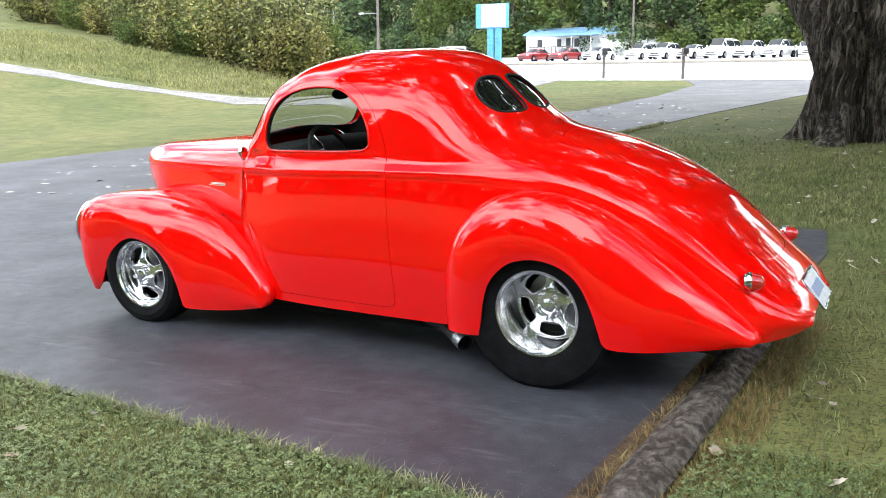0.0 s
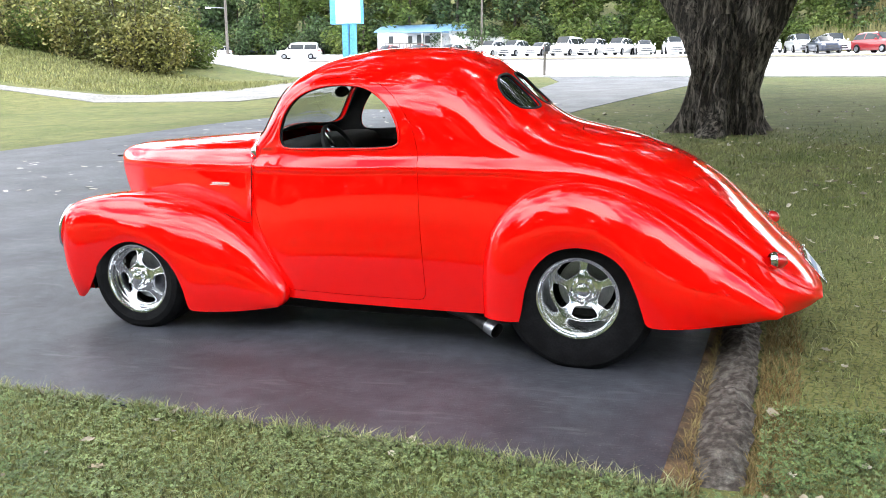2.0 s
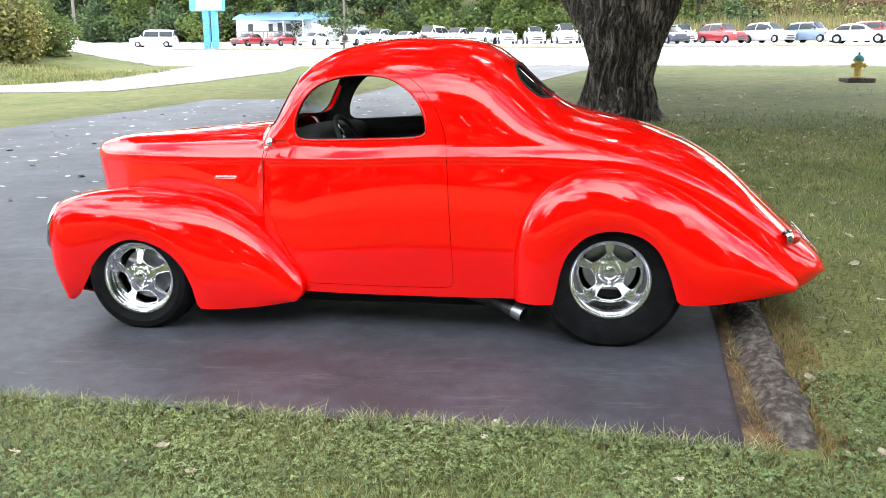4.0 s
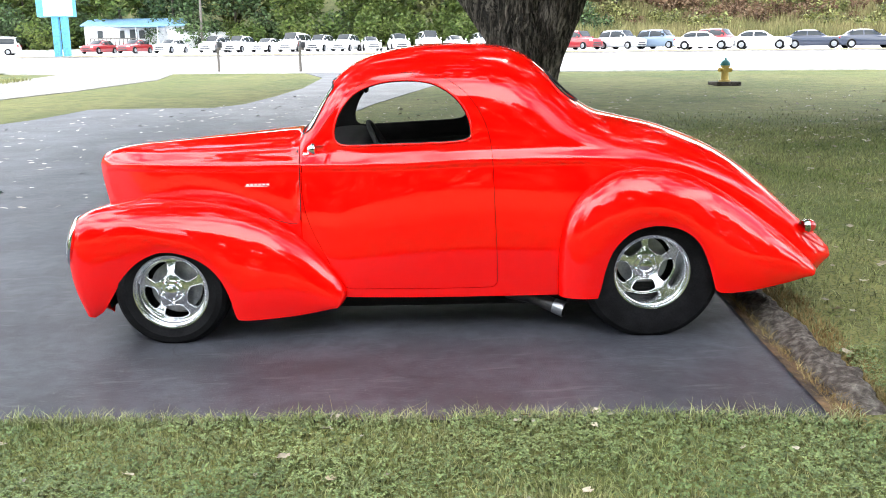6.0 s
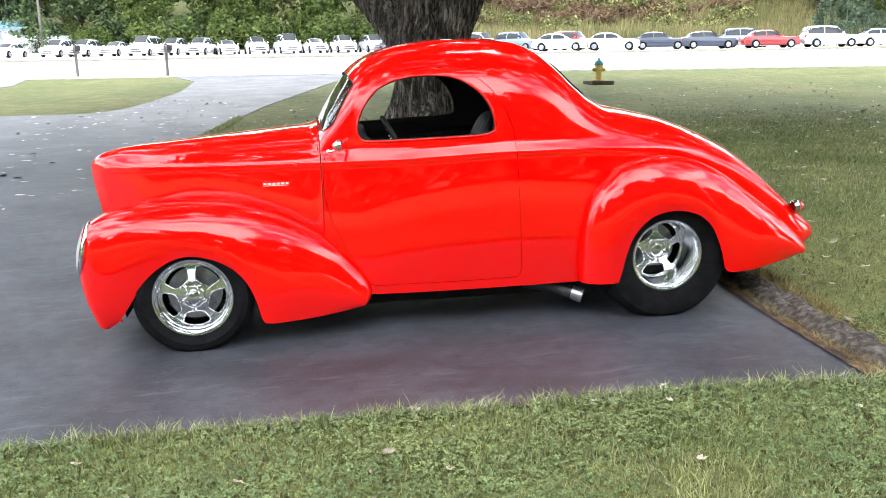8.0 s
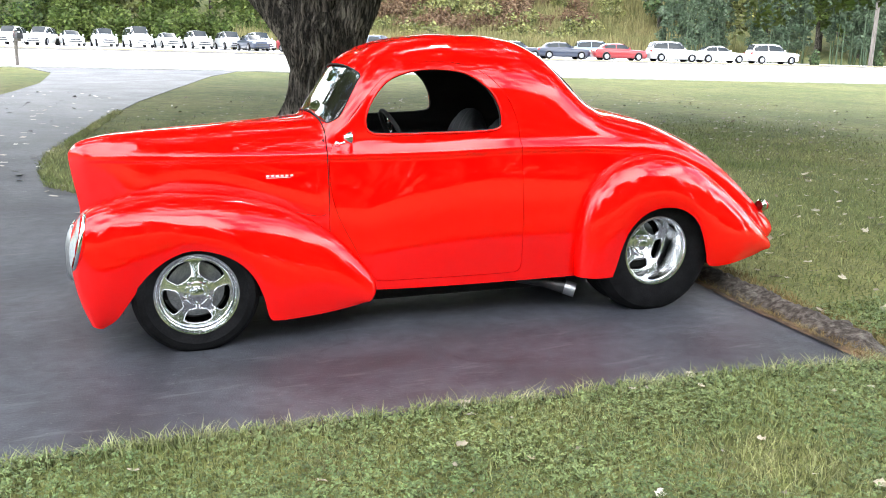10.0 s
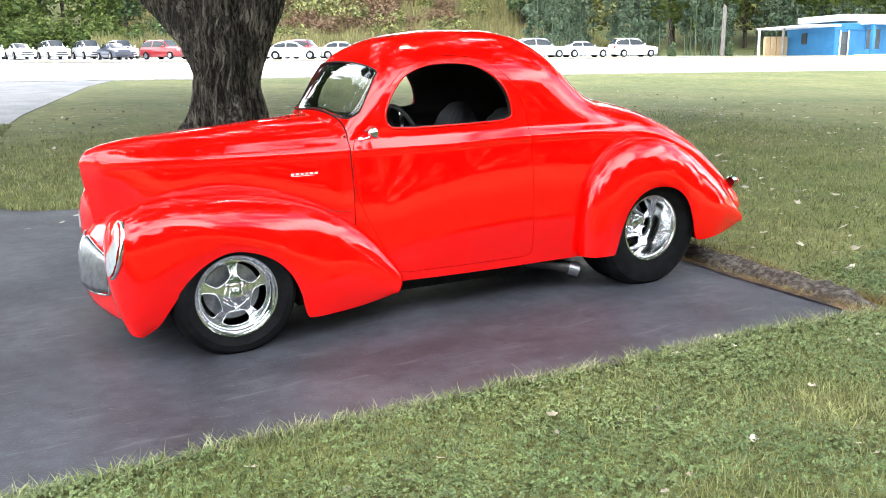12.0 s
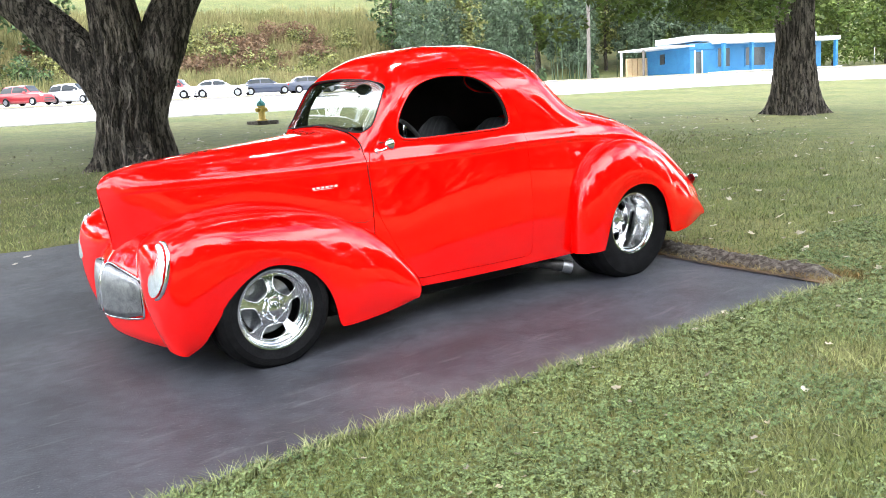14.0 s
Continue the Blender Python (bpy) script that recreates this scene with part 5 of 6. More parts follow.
scrub = [shrub("rambling green shrub overgrown with vines", LEAF_GOLD, 4.2, 2.3, 51, 4300, 0.12), shrub("dense olive roadside shrub", LEAF_OLIVE, 4.8, 2.2, 52, 4300, 0.12),
         shrub("low yellow-green thicket on the bank", LEAF, 3.4, 2.4, 53, 4300, 0.12)]
places = []
for i in range(22):
    t = i / 21
    places.append((-17.5 - 27 * t + rng.normal() * 0.8, 27.5 + 9 * t + rng.normal() * 0.8))
    places.append((-18.5 - 30 * t + rng.normal() * 0.9, 31 + 10 * t + rng.normal() * 1.0))
scatter(scrub, places, rng, 0.6, 1.05)
scatter([wood_tree("leafy tree above the scrub on the bank", LEAF_OLIVE, 9, 3.2, 36, 4000, 0.21, 0, 0.1), wood_tree("dark leafy tree above the scrub", LEAF_DARK, 10, 3.2, 37, 4000, 0.21, 0, 0.1)],
        [(-24 - 4.2 * i + rng.normal(), 36 + 2.2 * i + rng.normal()) for i in range(9)], rng, 0.7, 1.0)
# rust-brown scrub and hillside growth
scatter([shrub("rust-brown dying scrub on the cut bank", RUST, 2.6, 2.8, 54, 1800, 0.24)], [road_point(2 + 40 * rng.random(), 109 + 15 * rng.random()) for _ in range(38)], rng, 0.7, 1.2)
scatter([shrub("olive scrub on the open bank", LEAF_OLIVE, 3.0, 2.6, 55, 1900, 0.22)], [road_point(-4 + 52 * rng.random(), 98 + 26 * rng.random()) for _ in range(26)], rng, 0.7, 1.3)
# undergrowth that closes the foot of the wood
scatter([shrub("dense dark undergrowth at the foot of the wood", LEAF_DARK, 4.8, 3.4, 56, 2500, 0.26), shrub("mixed green undergrowth below the trees", LEAF, 4.2, 3.4, 57, 2500, 0.26)],
        [road_point(-112 + 3.3 * i + rng.normal() * 0.6, 98.5 + 2.2 * (i % 2) + rng.normal() * 0.5) for i in range(35)], rng, 0.8, 1.25)
# reeds and tall grass on the bank
n = 70000
a, d = -6 + 62 * rng.random(n), 85 + 52 * rng.random(n) ** 1.2
x, y = 0.970 * a + 0.242 * d, -0.242 * a + 0.970 * d
z = ground_z(x, y) - 0.05
clump = np.array([noise.noise((p * 0.35, q * 0.35, 0)) for p, q in zip(x, y)])
h = (0.8 + 1.1 * rng.random(n)) * (1 + 0.8 * clump)
q, w = rng.random(n) * 3.14, 0.025 + 0.035 * rng.random(n)
dx, dy = rng.normal(size=n) * 0.22, rng.normal(size=n) * 0.22
c, e = np.cos(q) * w, np.sin(q) * w
V = np.stack([np.stack([x - c, y - e, z], 1), np.stack([x + c, y + e, z], 1), np.stack([x + dx + c * 0.4, y + dy + e * 0.4, z + h], 1), np.stack([x + dx - c * 0.4, y + dy - e * 0.4, z + h * 0.97], 1)], 1)
v, f = V.reshape(-1, 3), np.arange(n * 4).reshape(-1, 4)
tagged(link("tall_grass", v, f, REED), "tall yellow-green grass and reeds on the bank", "grass", kind="stuff")
# trees behind the walk, which the paint mirrors
scatter([wood_tree("broadleaf yard tree behind the lawn", LEAF_DARK, 11, 4.0, 38, 2600, 0.60, 0, 0.03)],
        [(-44 + 4.4 * i + rng.normal() * 0.8, -21 - 3.5 * (i % 2) + rng.normal()) for i in range(21)] + [(44, -16), (48, -6), (-46, -14), (-50, -6)], rng, 0.75, 1.2)


# ---- things across the road and on the lawn ----
WHITE = material("white_paint", (0.78, 0.79, 0.80), (0.70, 0.71, 0.72), scale=2, rough=0.45)
CAR_WHITE = material("white_car_paint", (0.78, 0.78, 0.77), rough=0.3, coat=0.8)
CAR_RED = material("dark_red_car_paint", (0.30, 0.02, 0.025), rough=0.3, coat=0.8)
CAR_BLUE = material("steel_blue_car_paint", (0.16, 0.22, 0.30), rough=0.3, coat=0.8)
CAR_NAVY = material("navy_car_paint", (0.03, 0.04, 0.07), rough=0.3, coat=0.8)
CAR_SILVER = material("silver_car_paint", (0.45, 0.46, 0.47), rough=0.3, coat=0.8)
CAR_GLASS = material("car_window_glass", (0.03, 0.036, 0.04), rough=0.12, spec=0.35)
SIDING_BLUE = material("blue_wall", (0.022, 0.16, 0.36), (0.035, 0.20, 0.40), scale=1.5, rough=0.6)
SIGN_BLUE = material("sign_blue", (0.10, 0.36, 0.62), (0.12, 0.40, 0.66), scale=1, rough=0.5)
ROOF_BLUE = material("blue_metal_roof", (0.22, 0.42, 0.66), (0.26, 0.46, 0.70), scale=2, rough=0.4)
WOOD_PALE = material("pale_boards", (0.52, 0.36, 0.19), (0.60, 0.43, 0.25), scale=5, rough=0.7)
POST_WOOD = material("grey_wood", (0.13, 0.115, 0.10), (0.2, 0.18, 0.16), scale=8, rough=0.9, bump=0.5, bscale=40, stretch=(1, 1, 0.2))
DARK_METAL = material("dark_metal", (0.035, 0.036, 0.04), (0.06, 0.06, 0.065), scale=8, rough=0.5)
HYDRANT_YELLOW = material("hydrant_yellow", (0.62, 0.44, 0.10), (0.52, 0.37, 0.10), scale=10, rough=0.55, bump=0.2)
HYDRANT_TEAL = material("hydrant_teal", (0.05, 0.22, 0.23), (0.07, 0.27, 0.28), scale=10, rough=0.5)
WINDOW_DARK = material("dark_window", (0.03, 0.038, 0.043), (0.055, 0.065, 0.07), scale=0.8, rough=0.25)


def hydrant():
    ob = root("fire_hydrant", Matrix.Translation(on_ground(11.1, 19.4, -0.03)), "yellow fire hydrant with teal cap on a concrete slab", "hydrant")
    part("slab", bevelled_box(-0.36, 0.36, -0.36, 0.36, -0.1, 0.12, 0.02, 2), KERB, ob)
    v, f = lathe([(0.0005, 0.12), (0.17, 0.12), (0.17, 0.16), (0.115, 0.17), (0.105, 0.20), (0.10, 0.52), (0.13, 0.54), (0.13, 0.575), (0.0005, 0.58)], 28, "z")
    link("barrel", v, f, HYDRANT_YELLOW, ob, True, 40)
    v, f = lathe([(0.14, 0.575), (0.145, 0.60), (0.125, 0.665), (0.08, 0.715), (0.035, 0.735), (0.03, 0.745), (0.028, 0.80), (0.0005, 0.80)], 28, "z")
    link("bonnet", v, f, HYDRANT_TEAL, ob, True, 40)
    for a, r in ((0, 0.058), (180, 0.058), (-100, 0.075)):
        v, f = lathe([(r, 0.08), (r, 0.15), (r * 1.15, 0.155), (r * 1.15, 0.185), (r * 0.4, 0.19), (r * 0.35, 0.215), (0.0005, 0.215)], 20, "x")
        link("nozzle", *moved((v, f), pose(0, 0, 0.455, 0, 0, a)), HYDRANT_YELLOW, ob, True, 40)


def mailbox(x, y, turn, lean, label):
    ob = root("mailbox", Matrix.Translation(on_ground(x, y, -0.02)) @ pose(0, 0, 0, 0, lean, turn), label, "mailbox", "mailboxes by the road")
    part("post", bevelled_box(-0.05, 0.05, -0.05, 0.05, -0.2, 1.3, 0.008, 1), POST_WOOD, ob)
    part("arm", bevelled_box(-0.06, 0.46, -0.045, 0.045, 0.93, 1.02, 0.006, 1), POST_WOOD, ob)
    arch = [(-0.10, 1.02), (-0.10, 1.14)] + [(0.10 * math.cos(q), 1.14 + 0.10 * math.sin(q)) for q in np.linspace(math.pi, 0, 12)] + [(0.10, 1.02)]
    n = len(arch)
    v = [(xx, a, b) for xx in (0.0, 0.50) for a, b in arch]
    f = [tuple(range(n)), tuple(range(2 * n - 1, n - 1, -1))] + [(i, (i + 1) % n, (i + 1) % n + n, i + n) for i in range(n)]
    link("box", v, f, DARK_METAL, ob, True, 40)
    part("door", bevelled_box(0.50, 0.515, -0.098, 0.098, 1.025, 1.235, 0.006, 1), DARK_METAL, ob)
    part("flag", bevelled_box(0.2, 0.215, -0.112, -0.103, 1.1, 1.28, 0.003, 1), RED_LENS, ob)


def pole(name, x, y, height, radius, label, lean=0.0, arms=()):
    ob = root(name, Matrix.Translation(on_ground(x, y, -0.3)) @ pose(0, 0, 0, 0, lean, 0), label, "pole")
    v, f = tube([(0, 0, 0), (0, 0, height * 0.5), (0, 0, height)], [radius, radius * 0.85, radius * 0.7], 12)
    link("shaft", v, f, POST_WOOD if radius > 0.1 else DULL_METAL, ob, True, 40)
    for h, w in arms:
        v, f = tube([(0, 0, h), (-w, 0, h + 0.1)], [0.05, 0.04], 8)
        link("arm", v, f, DULL_METAL, ob, True)
        part("lamp_head", bevelled_box(-w - 0.5, -w + 0.1, -0.14, 0.14, h - 0.02, h + 0.16, 0.04, 2), WHITE, ob)


def tall_sign():
    ob = root("roadside_sign", Matrix.Translation(on_ground(-23.4, 64.9)) @ pose(0, 0, 0, 0, 0, -4), "tall roadside sign, blank white panel on blue posts", "sign")
    for x in (-0.42, 0.28):
        part("post", bevelled_box(x - 0.16, x + 0.36, -0.15, 0.15, -0.4, 3.2, 0.02, 1), SIGN_BLUE, ob)
    part("cabinet", bevelled_box(-1.6, 1.25, -0.3, 0.3, 3.1, 5.05, 0.05, 2), SIGN_BLUE, ob)
    part("panel", bevelled_box(-1.05, 1.2, -0.33, -0.29, 3.15, 5.0, 0.01, 1), WHITE, ob)


def windows_on(ob, spans, y, z0, z1, frame_mat, pane_mat, r=0.06):
    for a, b in spans:
        part("window_frame", bevelled_box(a, b, y - 0.05, y + 0.05, z0, z1, 0.01, 1), frame_mat, ob)
        part("pane", bevelled_box(a + r, b - r, y - 0.07, y + 0.02, z0 + r, z1 - r, 0.005, 1), pane_mat, ob)


def trailer():
    m = Matrix.Translation(on_ground(-29.0, 106.0, 0.3)) @ pose(0, 0, 0, 0, 0, -6)
    ob = root("mobile_office", m, "long white sales trailer with a blue metal roof", "building")
    part("wall", bevelled_box(-6.2, 6.2, 0, 5, -0.6, 2.5, 0.03, 1), WHITE, ob)
    v = [(-6.5, -0.4, 2.45), (6.5, -0.4, 2.45), (6.5, 2.6, 3.35), (-6.5, 2.6, 3.35), (6.5, 5.4, 2.45), (-6.5, 5.4, 2.45), (-6.5, -0.4, 2.6), (6.5, -0.4, 2.6), (6.5, 2.6, 3.5), (-6.5, 2.6, 3.5), (6.5, 5.4, 2.6), (-6.5, 5.4, 2.6)]
    f = [(0, 1, 2, 3), (3, 2, 4, 5), (9, 8, 7, 6), (11, 10, 8, 9), (0, 6, 7, 1), (4, 10, 11, 5), (1, 7, 8, 2), (2, 8, 10, 4), (3, 9, 6, 0), (5, 11, 9, 3)]
    link("roof", v, f, ROOF_BLUE, ob)
    v, f = [(6.19, -0.01, 2.45), (6.21, 5.0, 2.45), (6.21, 2.6, 3.3)], [(0, 1, 2)]
    link("gable", v + [(p[0] - 0.1, p[1], p[2]) for p in v], [(0, 1, 2), (5, 4, 3), (0, 3, 4, 1), (1, 4, 5, 2), (2, 5, 3, 0)], WHITE, ob)
    windows_on(ob, ((-4.6, -3.8), (-1.8, -1.1), (0.6, 1.4)), 0.0, 0.9, 2.0, WHITE, WINDOW_DARK)
    part("door", bevelled_box(-0.5, 0.4, -0.06, 0.03, 0.0, 2.05, 0.01, 1), WINDOW_DARK, ob)
    part("awning", bevelled_box(-1.8, 4.0, -2.6, -0.1, 2.25, 2.38, 0.02, 1), ROOF_BLUE, ob)
    for x in (-1.6, 1.2, 3.8):
        part("awning_post", bevelled_box(x - 0.05, x + 0.05, -2.5, -2.4, -0.6, 2.25, 0.01, 1), WHITE, ob)
    part("deck", bevelled_box(-4.5, 4.2, -2.7, 0.0, -0.6, -0.05, 0.02, 1), POST_WOOD, ob)
    for i in range(12):
        part("baluster", bevelled_box(-4.4 + i * 0.5, -4.32 + i * 0.5, -2.68, -2.6, -0.05, 0.85, 0.01, 1), POST_WOOD, ob)
    part("rail", bevelled_box(-4.5, 1.4, -2.7, -2.58, 0.85, 0.95, 0.01, 1), POST_WOOD, ob)
    part("end_window", bevelled_box(6.15, 6.24, 1.9, 3.1, 0.9, 2.0, 0.01, 1), WINDOW_DARK, ob)


def carport():
    ob = root("metal_carport", Matrix.Translation(on_ground(-24.0, 103.0, 0.0)) @ pose(0, 0, 0, 0, 0, 24), "white corrugated metal carport, a dark sheet as shade in its front", "building")
    arch = [(-2.2, -0.3), (-2.2, 1.75), (-1.5, 2.15), (0, 2.55), (1.5, 2.15), (2.2, 1.75), (2.2, -0.3)]
    v = [(x, a + 3.0, b) for x in (0, 8.2) for a, b in arch]
    n = len(arch)
    f = [(i, i + 1, i + 1 + n, i + n) for i in range(n - 1)]
    f += [tuple(range(2 * n - 1, n - 1, -1))]
    link("shell", v, f, WHITE, ob)
    # a dark sheet across the opening stands for the shade inside
    v = [(0.6, a * 0.96 + 3.0, b * 0.97) for a, b in arch]
    link("front_shade", v, [tuple(range(n))], WINDOW_DARK, ob)
    for i in range(14):
        part("rib", bevelled_box(0.3 + i * 0.6, 0.4 + i * 0.6, 0.76, 0.79, -0.3, 1.74, 0.005, 1), WHITE, ob)


def diner():
    m = Matrix.Translation((66.2, 45.5, 2.62)) @ pose(0, 0, 0, 0, 0, -14.8)
    ob = root("diner", m, "low blue roadside diner with white roof fascia and porch", "building")

    def block(name, a, b, y0, y1, z0, z1, mat, edge=0.02):
        part(name, bevelled_box(a, b, y0, y1, z0, z1, edge, 1), mat, ob)

    block("wall", 5.2, 22.9, 0, 6.5, -0.5, 2.65, SIDING_BLUE)
    block("fascia", 7.8, 23.6, -1.8, 6.7, 2.6, 3.0, WHITE, 0.03)
    block("upper_roof", 6.2, 22.4, 0.2, 6.3, 2.95, 3.55, WHITE, 0.04)
    block("porch_roof", 1.9, 5.6, -0.3, 6.8, 2.42, 2.60, WHITE, 0.03)
    block("blue_fascia", 5.0, 8.4, -0.14, 0.3, 2.15, 2.72, SIDING_BLUE)
    for px, py, mat in ((2.05, 6.5, WHITE), (2.05, 3.0, POST_WOOD)):
        block("porch_post", px - 0.09, px + 0.09, py - 0.09, py + 0.09, -0.5, 2.45, mat, 0.01)
    for i in range(4):
        block("timber_board", 2.4 + i * 0.66, 2.98 + i * 0.66, 6.0, 6.3, -0.4, 1.8, WOOD_PALE)
    for px in (8.0, 11.6, 16.0, 19.9, 23.2):
        block("column", px - 0.16, px + 0.16, -1.7, -1.38, -0.5, 2.62, SIDING_BLUE)
    windows_on(ob, ((8.6, 10.3), (12.2, 15.0), (16.6, 19.0), (20.4, 22.2)), 0.0, 0.35, 2.3, SIDING_BLUE, WINDOW_DARK, 0.10)
    block("door", 5.9, 6.6, -0.06, 0.05, -0.4, 1.95, WINDOW_DARK, 0.01)
    for px in (5.72, 6.62):
        block("door_frame", px, px + 0.13, -0.08, 0.05, -0.4, 2.1, WHITE, 0.01)
    block("side_window", 5.12, 5.22, 3.6, 4.3, 1.0, 2.0, WINDOW_DARK, 0.01)
    block("kerb_step", 7.4, 23.6, -2.1, 0, -0.6, -0.05, WHITE, 0.03)


def parked_car(label, paint, shape):
    """Shape: length, width, height, hood height, cab from, windscreen run, cab to, back run."""
    L, W, H, hood, c0, ws, c1, br = shape
    ob = root("parked_car", Matrix.Identity(4), label, "car", "cars on the lot")
    deck = hood + 0.06
    hi_c = curve([0, 0.05, 0.18, 0.45, c0, L * 0.55, c1, L - 0.35, L - 0.10, L], [0.52, hood - 0.20, hood - 0.10, hood - 0.045, hood, hood + 0.04, deck, deck, deck - 0.06, deck - 0.30])
    lo_c = curve([0, 0.15, 0.5, L - 0.6, L - 0.12, L], [0.36, 0.24, 0.21, 0.22, 0.28, 0.42])
    wd_c = curve([0, 0.08, 0.3, 0.8, L * 0.5, L - 0.7, L - 0.15, L], [0.70, 0.84, 0.95, 1.0, 1.0, 0.99, 0.90, 0.78])
    g = []
    for x in np.concatenate([[0, 0.03, 0.08, 0.15], np.linspace(0.28, L - 0.3, 20), [L - 0.18, L - 0.09, L - 0.03, L]]):
        lo_z, hi_z, w = float(lo_c(x)), float(hi_c(x)), W / 2 * float(wd_c(x))
        half = [(w * 0.90, 0.0), (w * 0.97, 0.07), (w, 0.30), (w, 0.52), (w * 0.99, 0.72), (w * 0.955, 0.88), (w * 0.86, 0.965), (w * 0.6, 1.0)]
        g.append([(x, -y, lo_z + (hi_z - lo_z) * k) for y, k in half] + [(x, 0, hi_z + 0.025)] + [(x, y, lo_z + (hi_z - lo_z) * k) for y, k in half[::-1]])
    g = np.array(g)
    n, m = g.shape[:2]
    f = grid_faces(n, m, 0, True) + [tuple(range(m)), tuple(range(n * m - 1, n * m - m - 1, -1))] + [((i + 1) * m, i * m, i * m + m - 1, (i + 1) * m + m - 1) for i in range(n - 1)]
    link("body", g.reshape(-1, 3), f, paint, ob, True, 50)
    # the cabin, rounded at its edges and leaning in
    b, e0, e1 = hood - 0.03, c0 - 0.12, c1 + br
    roof_c = curve([e0, c0 + ws * 0.5, c0 + ws * 0.92, (c0 + ws + c1) / 2, c1 - 0.05, c1 + br * 0.5, e1], [b + 0.02, b + (H - b) * 0.60, H - 0.05, H, H - 0.05, b + (H - b) * 0.66, b + 0.06])
    base_c = curve([e0, c0 + ws, c1, e1], [W * 0.40, W * 0.455, W * 0.455, W * 0.42])

    def cabin(x, s):
        q = s * math.pi / 2
        k = math.sin(q) ** 0.6
        return float(base_c(x)) * max(math.cos(q), 0) ** 0.6 * (1 - 0.20 * k), b + (float(roof_c(x)) - b) * k

    def cabin_side(x, z):
        k = min(max((z - b) / (float(roof_c(x)) - b), 0), 0.999)
        s = math.asin(k ** (1 / 0.6)) / (math.pi / 2)
        return cabin(x, s)[0]

    g = []
    for x in np.linspace(e0, e1, 26):
        half = [cabin(x, s) for s in np.linspace(0, 1, 12)]
        g.append([(x, -y, z) for y, z in half] + [(x, y, z) for y, z in half[-2::-1]])
    g = np.array(g)
    link("roof", g.reshape(-1, 3), grid_faces(g.shape[0], g.shape[1], 0, True), paint, ob, True, 60)
    # windows a little proud of the cabin
    mid = (c0 + ws + c1) / 2
    for s in (-1, 1):
        for x0, x1 in ((c0 + 0.18, mid - 0.04), (mid + 0.04, c1 + br * 0.55)):
            rows = []
            for x in np.linspace(x0, x1, 9):
                top_z = min(H - 0.13, float(roof_c(x)) - 0.11)
                rows.append([(x, s * (cabin_side(x, z) + 0.008), z) for z in np.linspace(b + 0.09, max(top_z, b + 0.11), 5)])
            link("side_window", np.array(rows).reshape(-1, 3), grid_faces(9, 5, 0, s < 0), CAR_GLASS, ob, True)
    for name, x0, x1 in (("windscreen", c0 + 0.02, c0 + ws * 0.86), ("rear_window", c1 + br * 0.12, c1 + br * 0.85)):
        rows = []
        for x in np.linspace(x0, x1, 7):
            rows.append([(x + (-0.008 if name == "windscreen" else 0.008), y * float(base_c(x)) * 0.70, float(roof_c(x)) - 0.035 * y * y * abs(y) + 0.012) for y in np.linspace(-1, 1, 9)])
        link(name, np.array(rows).reshape(-1, 3), grid_faces(7, 9, 0, True), CAR_GLASS, ob, True)
    for x in (L * 0.19, L * 0.80):
        for s in (-1, 1):
            vv, ff = lathe([(0.0005, -0.006), (0.35, -0.006), (0.36, 0.0), (0.36, 0.10)], 20)
            link("wheel_arch", [(p[0] + x, (p[1] if s < 0 else -p[1]) + s * (W / 2 - 0.012), p[2] + 0.36) for p in vv], ff, DARK_METAL, ob, True, 35)
            vv, ff = lathe([(0.21, -0.10), (0.31, -0.09), (0.33, -0.05), (0.33, 0.08), (0.05, 0.08)], 20)
            wheel = link("wheel", [(p[0] + x, (p[1] if s < 0 else -p[1]) + s * (W / 2 - 0.03), p[2] + 0.33) for p in vv], ff, RUBBER, ob, True, 35)
            vv, ff = lathe([(0.215, -0.095), (0.20, -0.06), (0.12, -0.075), (0.0005, -0.08)], 16)
            link("rim", [(p[0] + x, (p[1] if s < 0 else -p[1]) + s * (W / 2 - 0.03), p[2] + 0.33) for p in vv], ff, DULL_METAL, wheel, True, 35)
    for s in (-1, 1):
        part("headlight", bevelled_box(0.01, 0.30, s * W * 0.36 - 0.14, s * W * 0.36 + 0.14, hood - 0.30, hood - 0.155, 0.04, 2), LAMP_GLASS, ob)
        part("tail_light", bevelled_box(L - 0.16, L - 0.01, s * W * 0.36 - 0.12, s * W * 0.36 + 0.12, hood - 0.22, hood - 0.05, 0.03, 1), RED_LENS, ob)
        part("wing_mirror", bevelled_box(c0 + 0.2, c0 + 0.34, s * (W / 2 + 0.06) - 0.09, s * (W / 2 + 0.06) + 0.09, b + 0.06, b + 0.20, 0.04, 2), paint, ob)
    part("front_grille", bevelled_box(-0.012, 0.06, -0.45, 0.45, 0.50, 0.62, 0.02, 1), DARK_METAL, ob)
    part("lower_grille", bevelled_box(-0.02, 0.10, -0.55, 0.55, 0.33, 0.43, 0.02, 1), DARK_METAL, ob)
    return ob


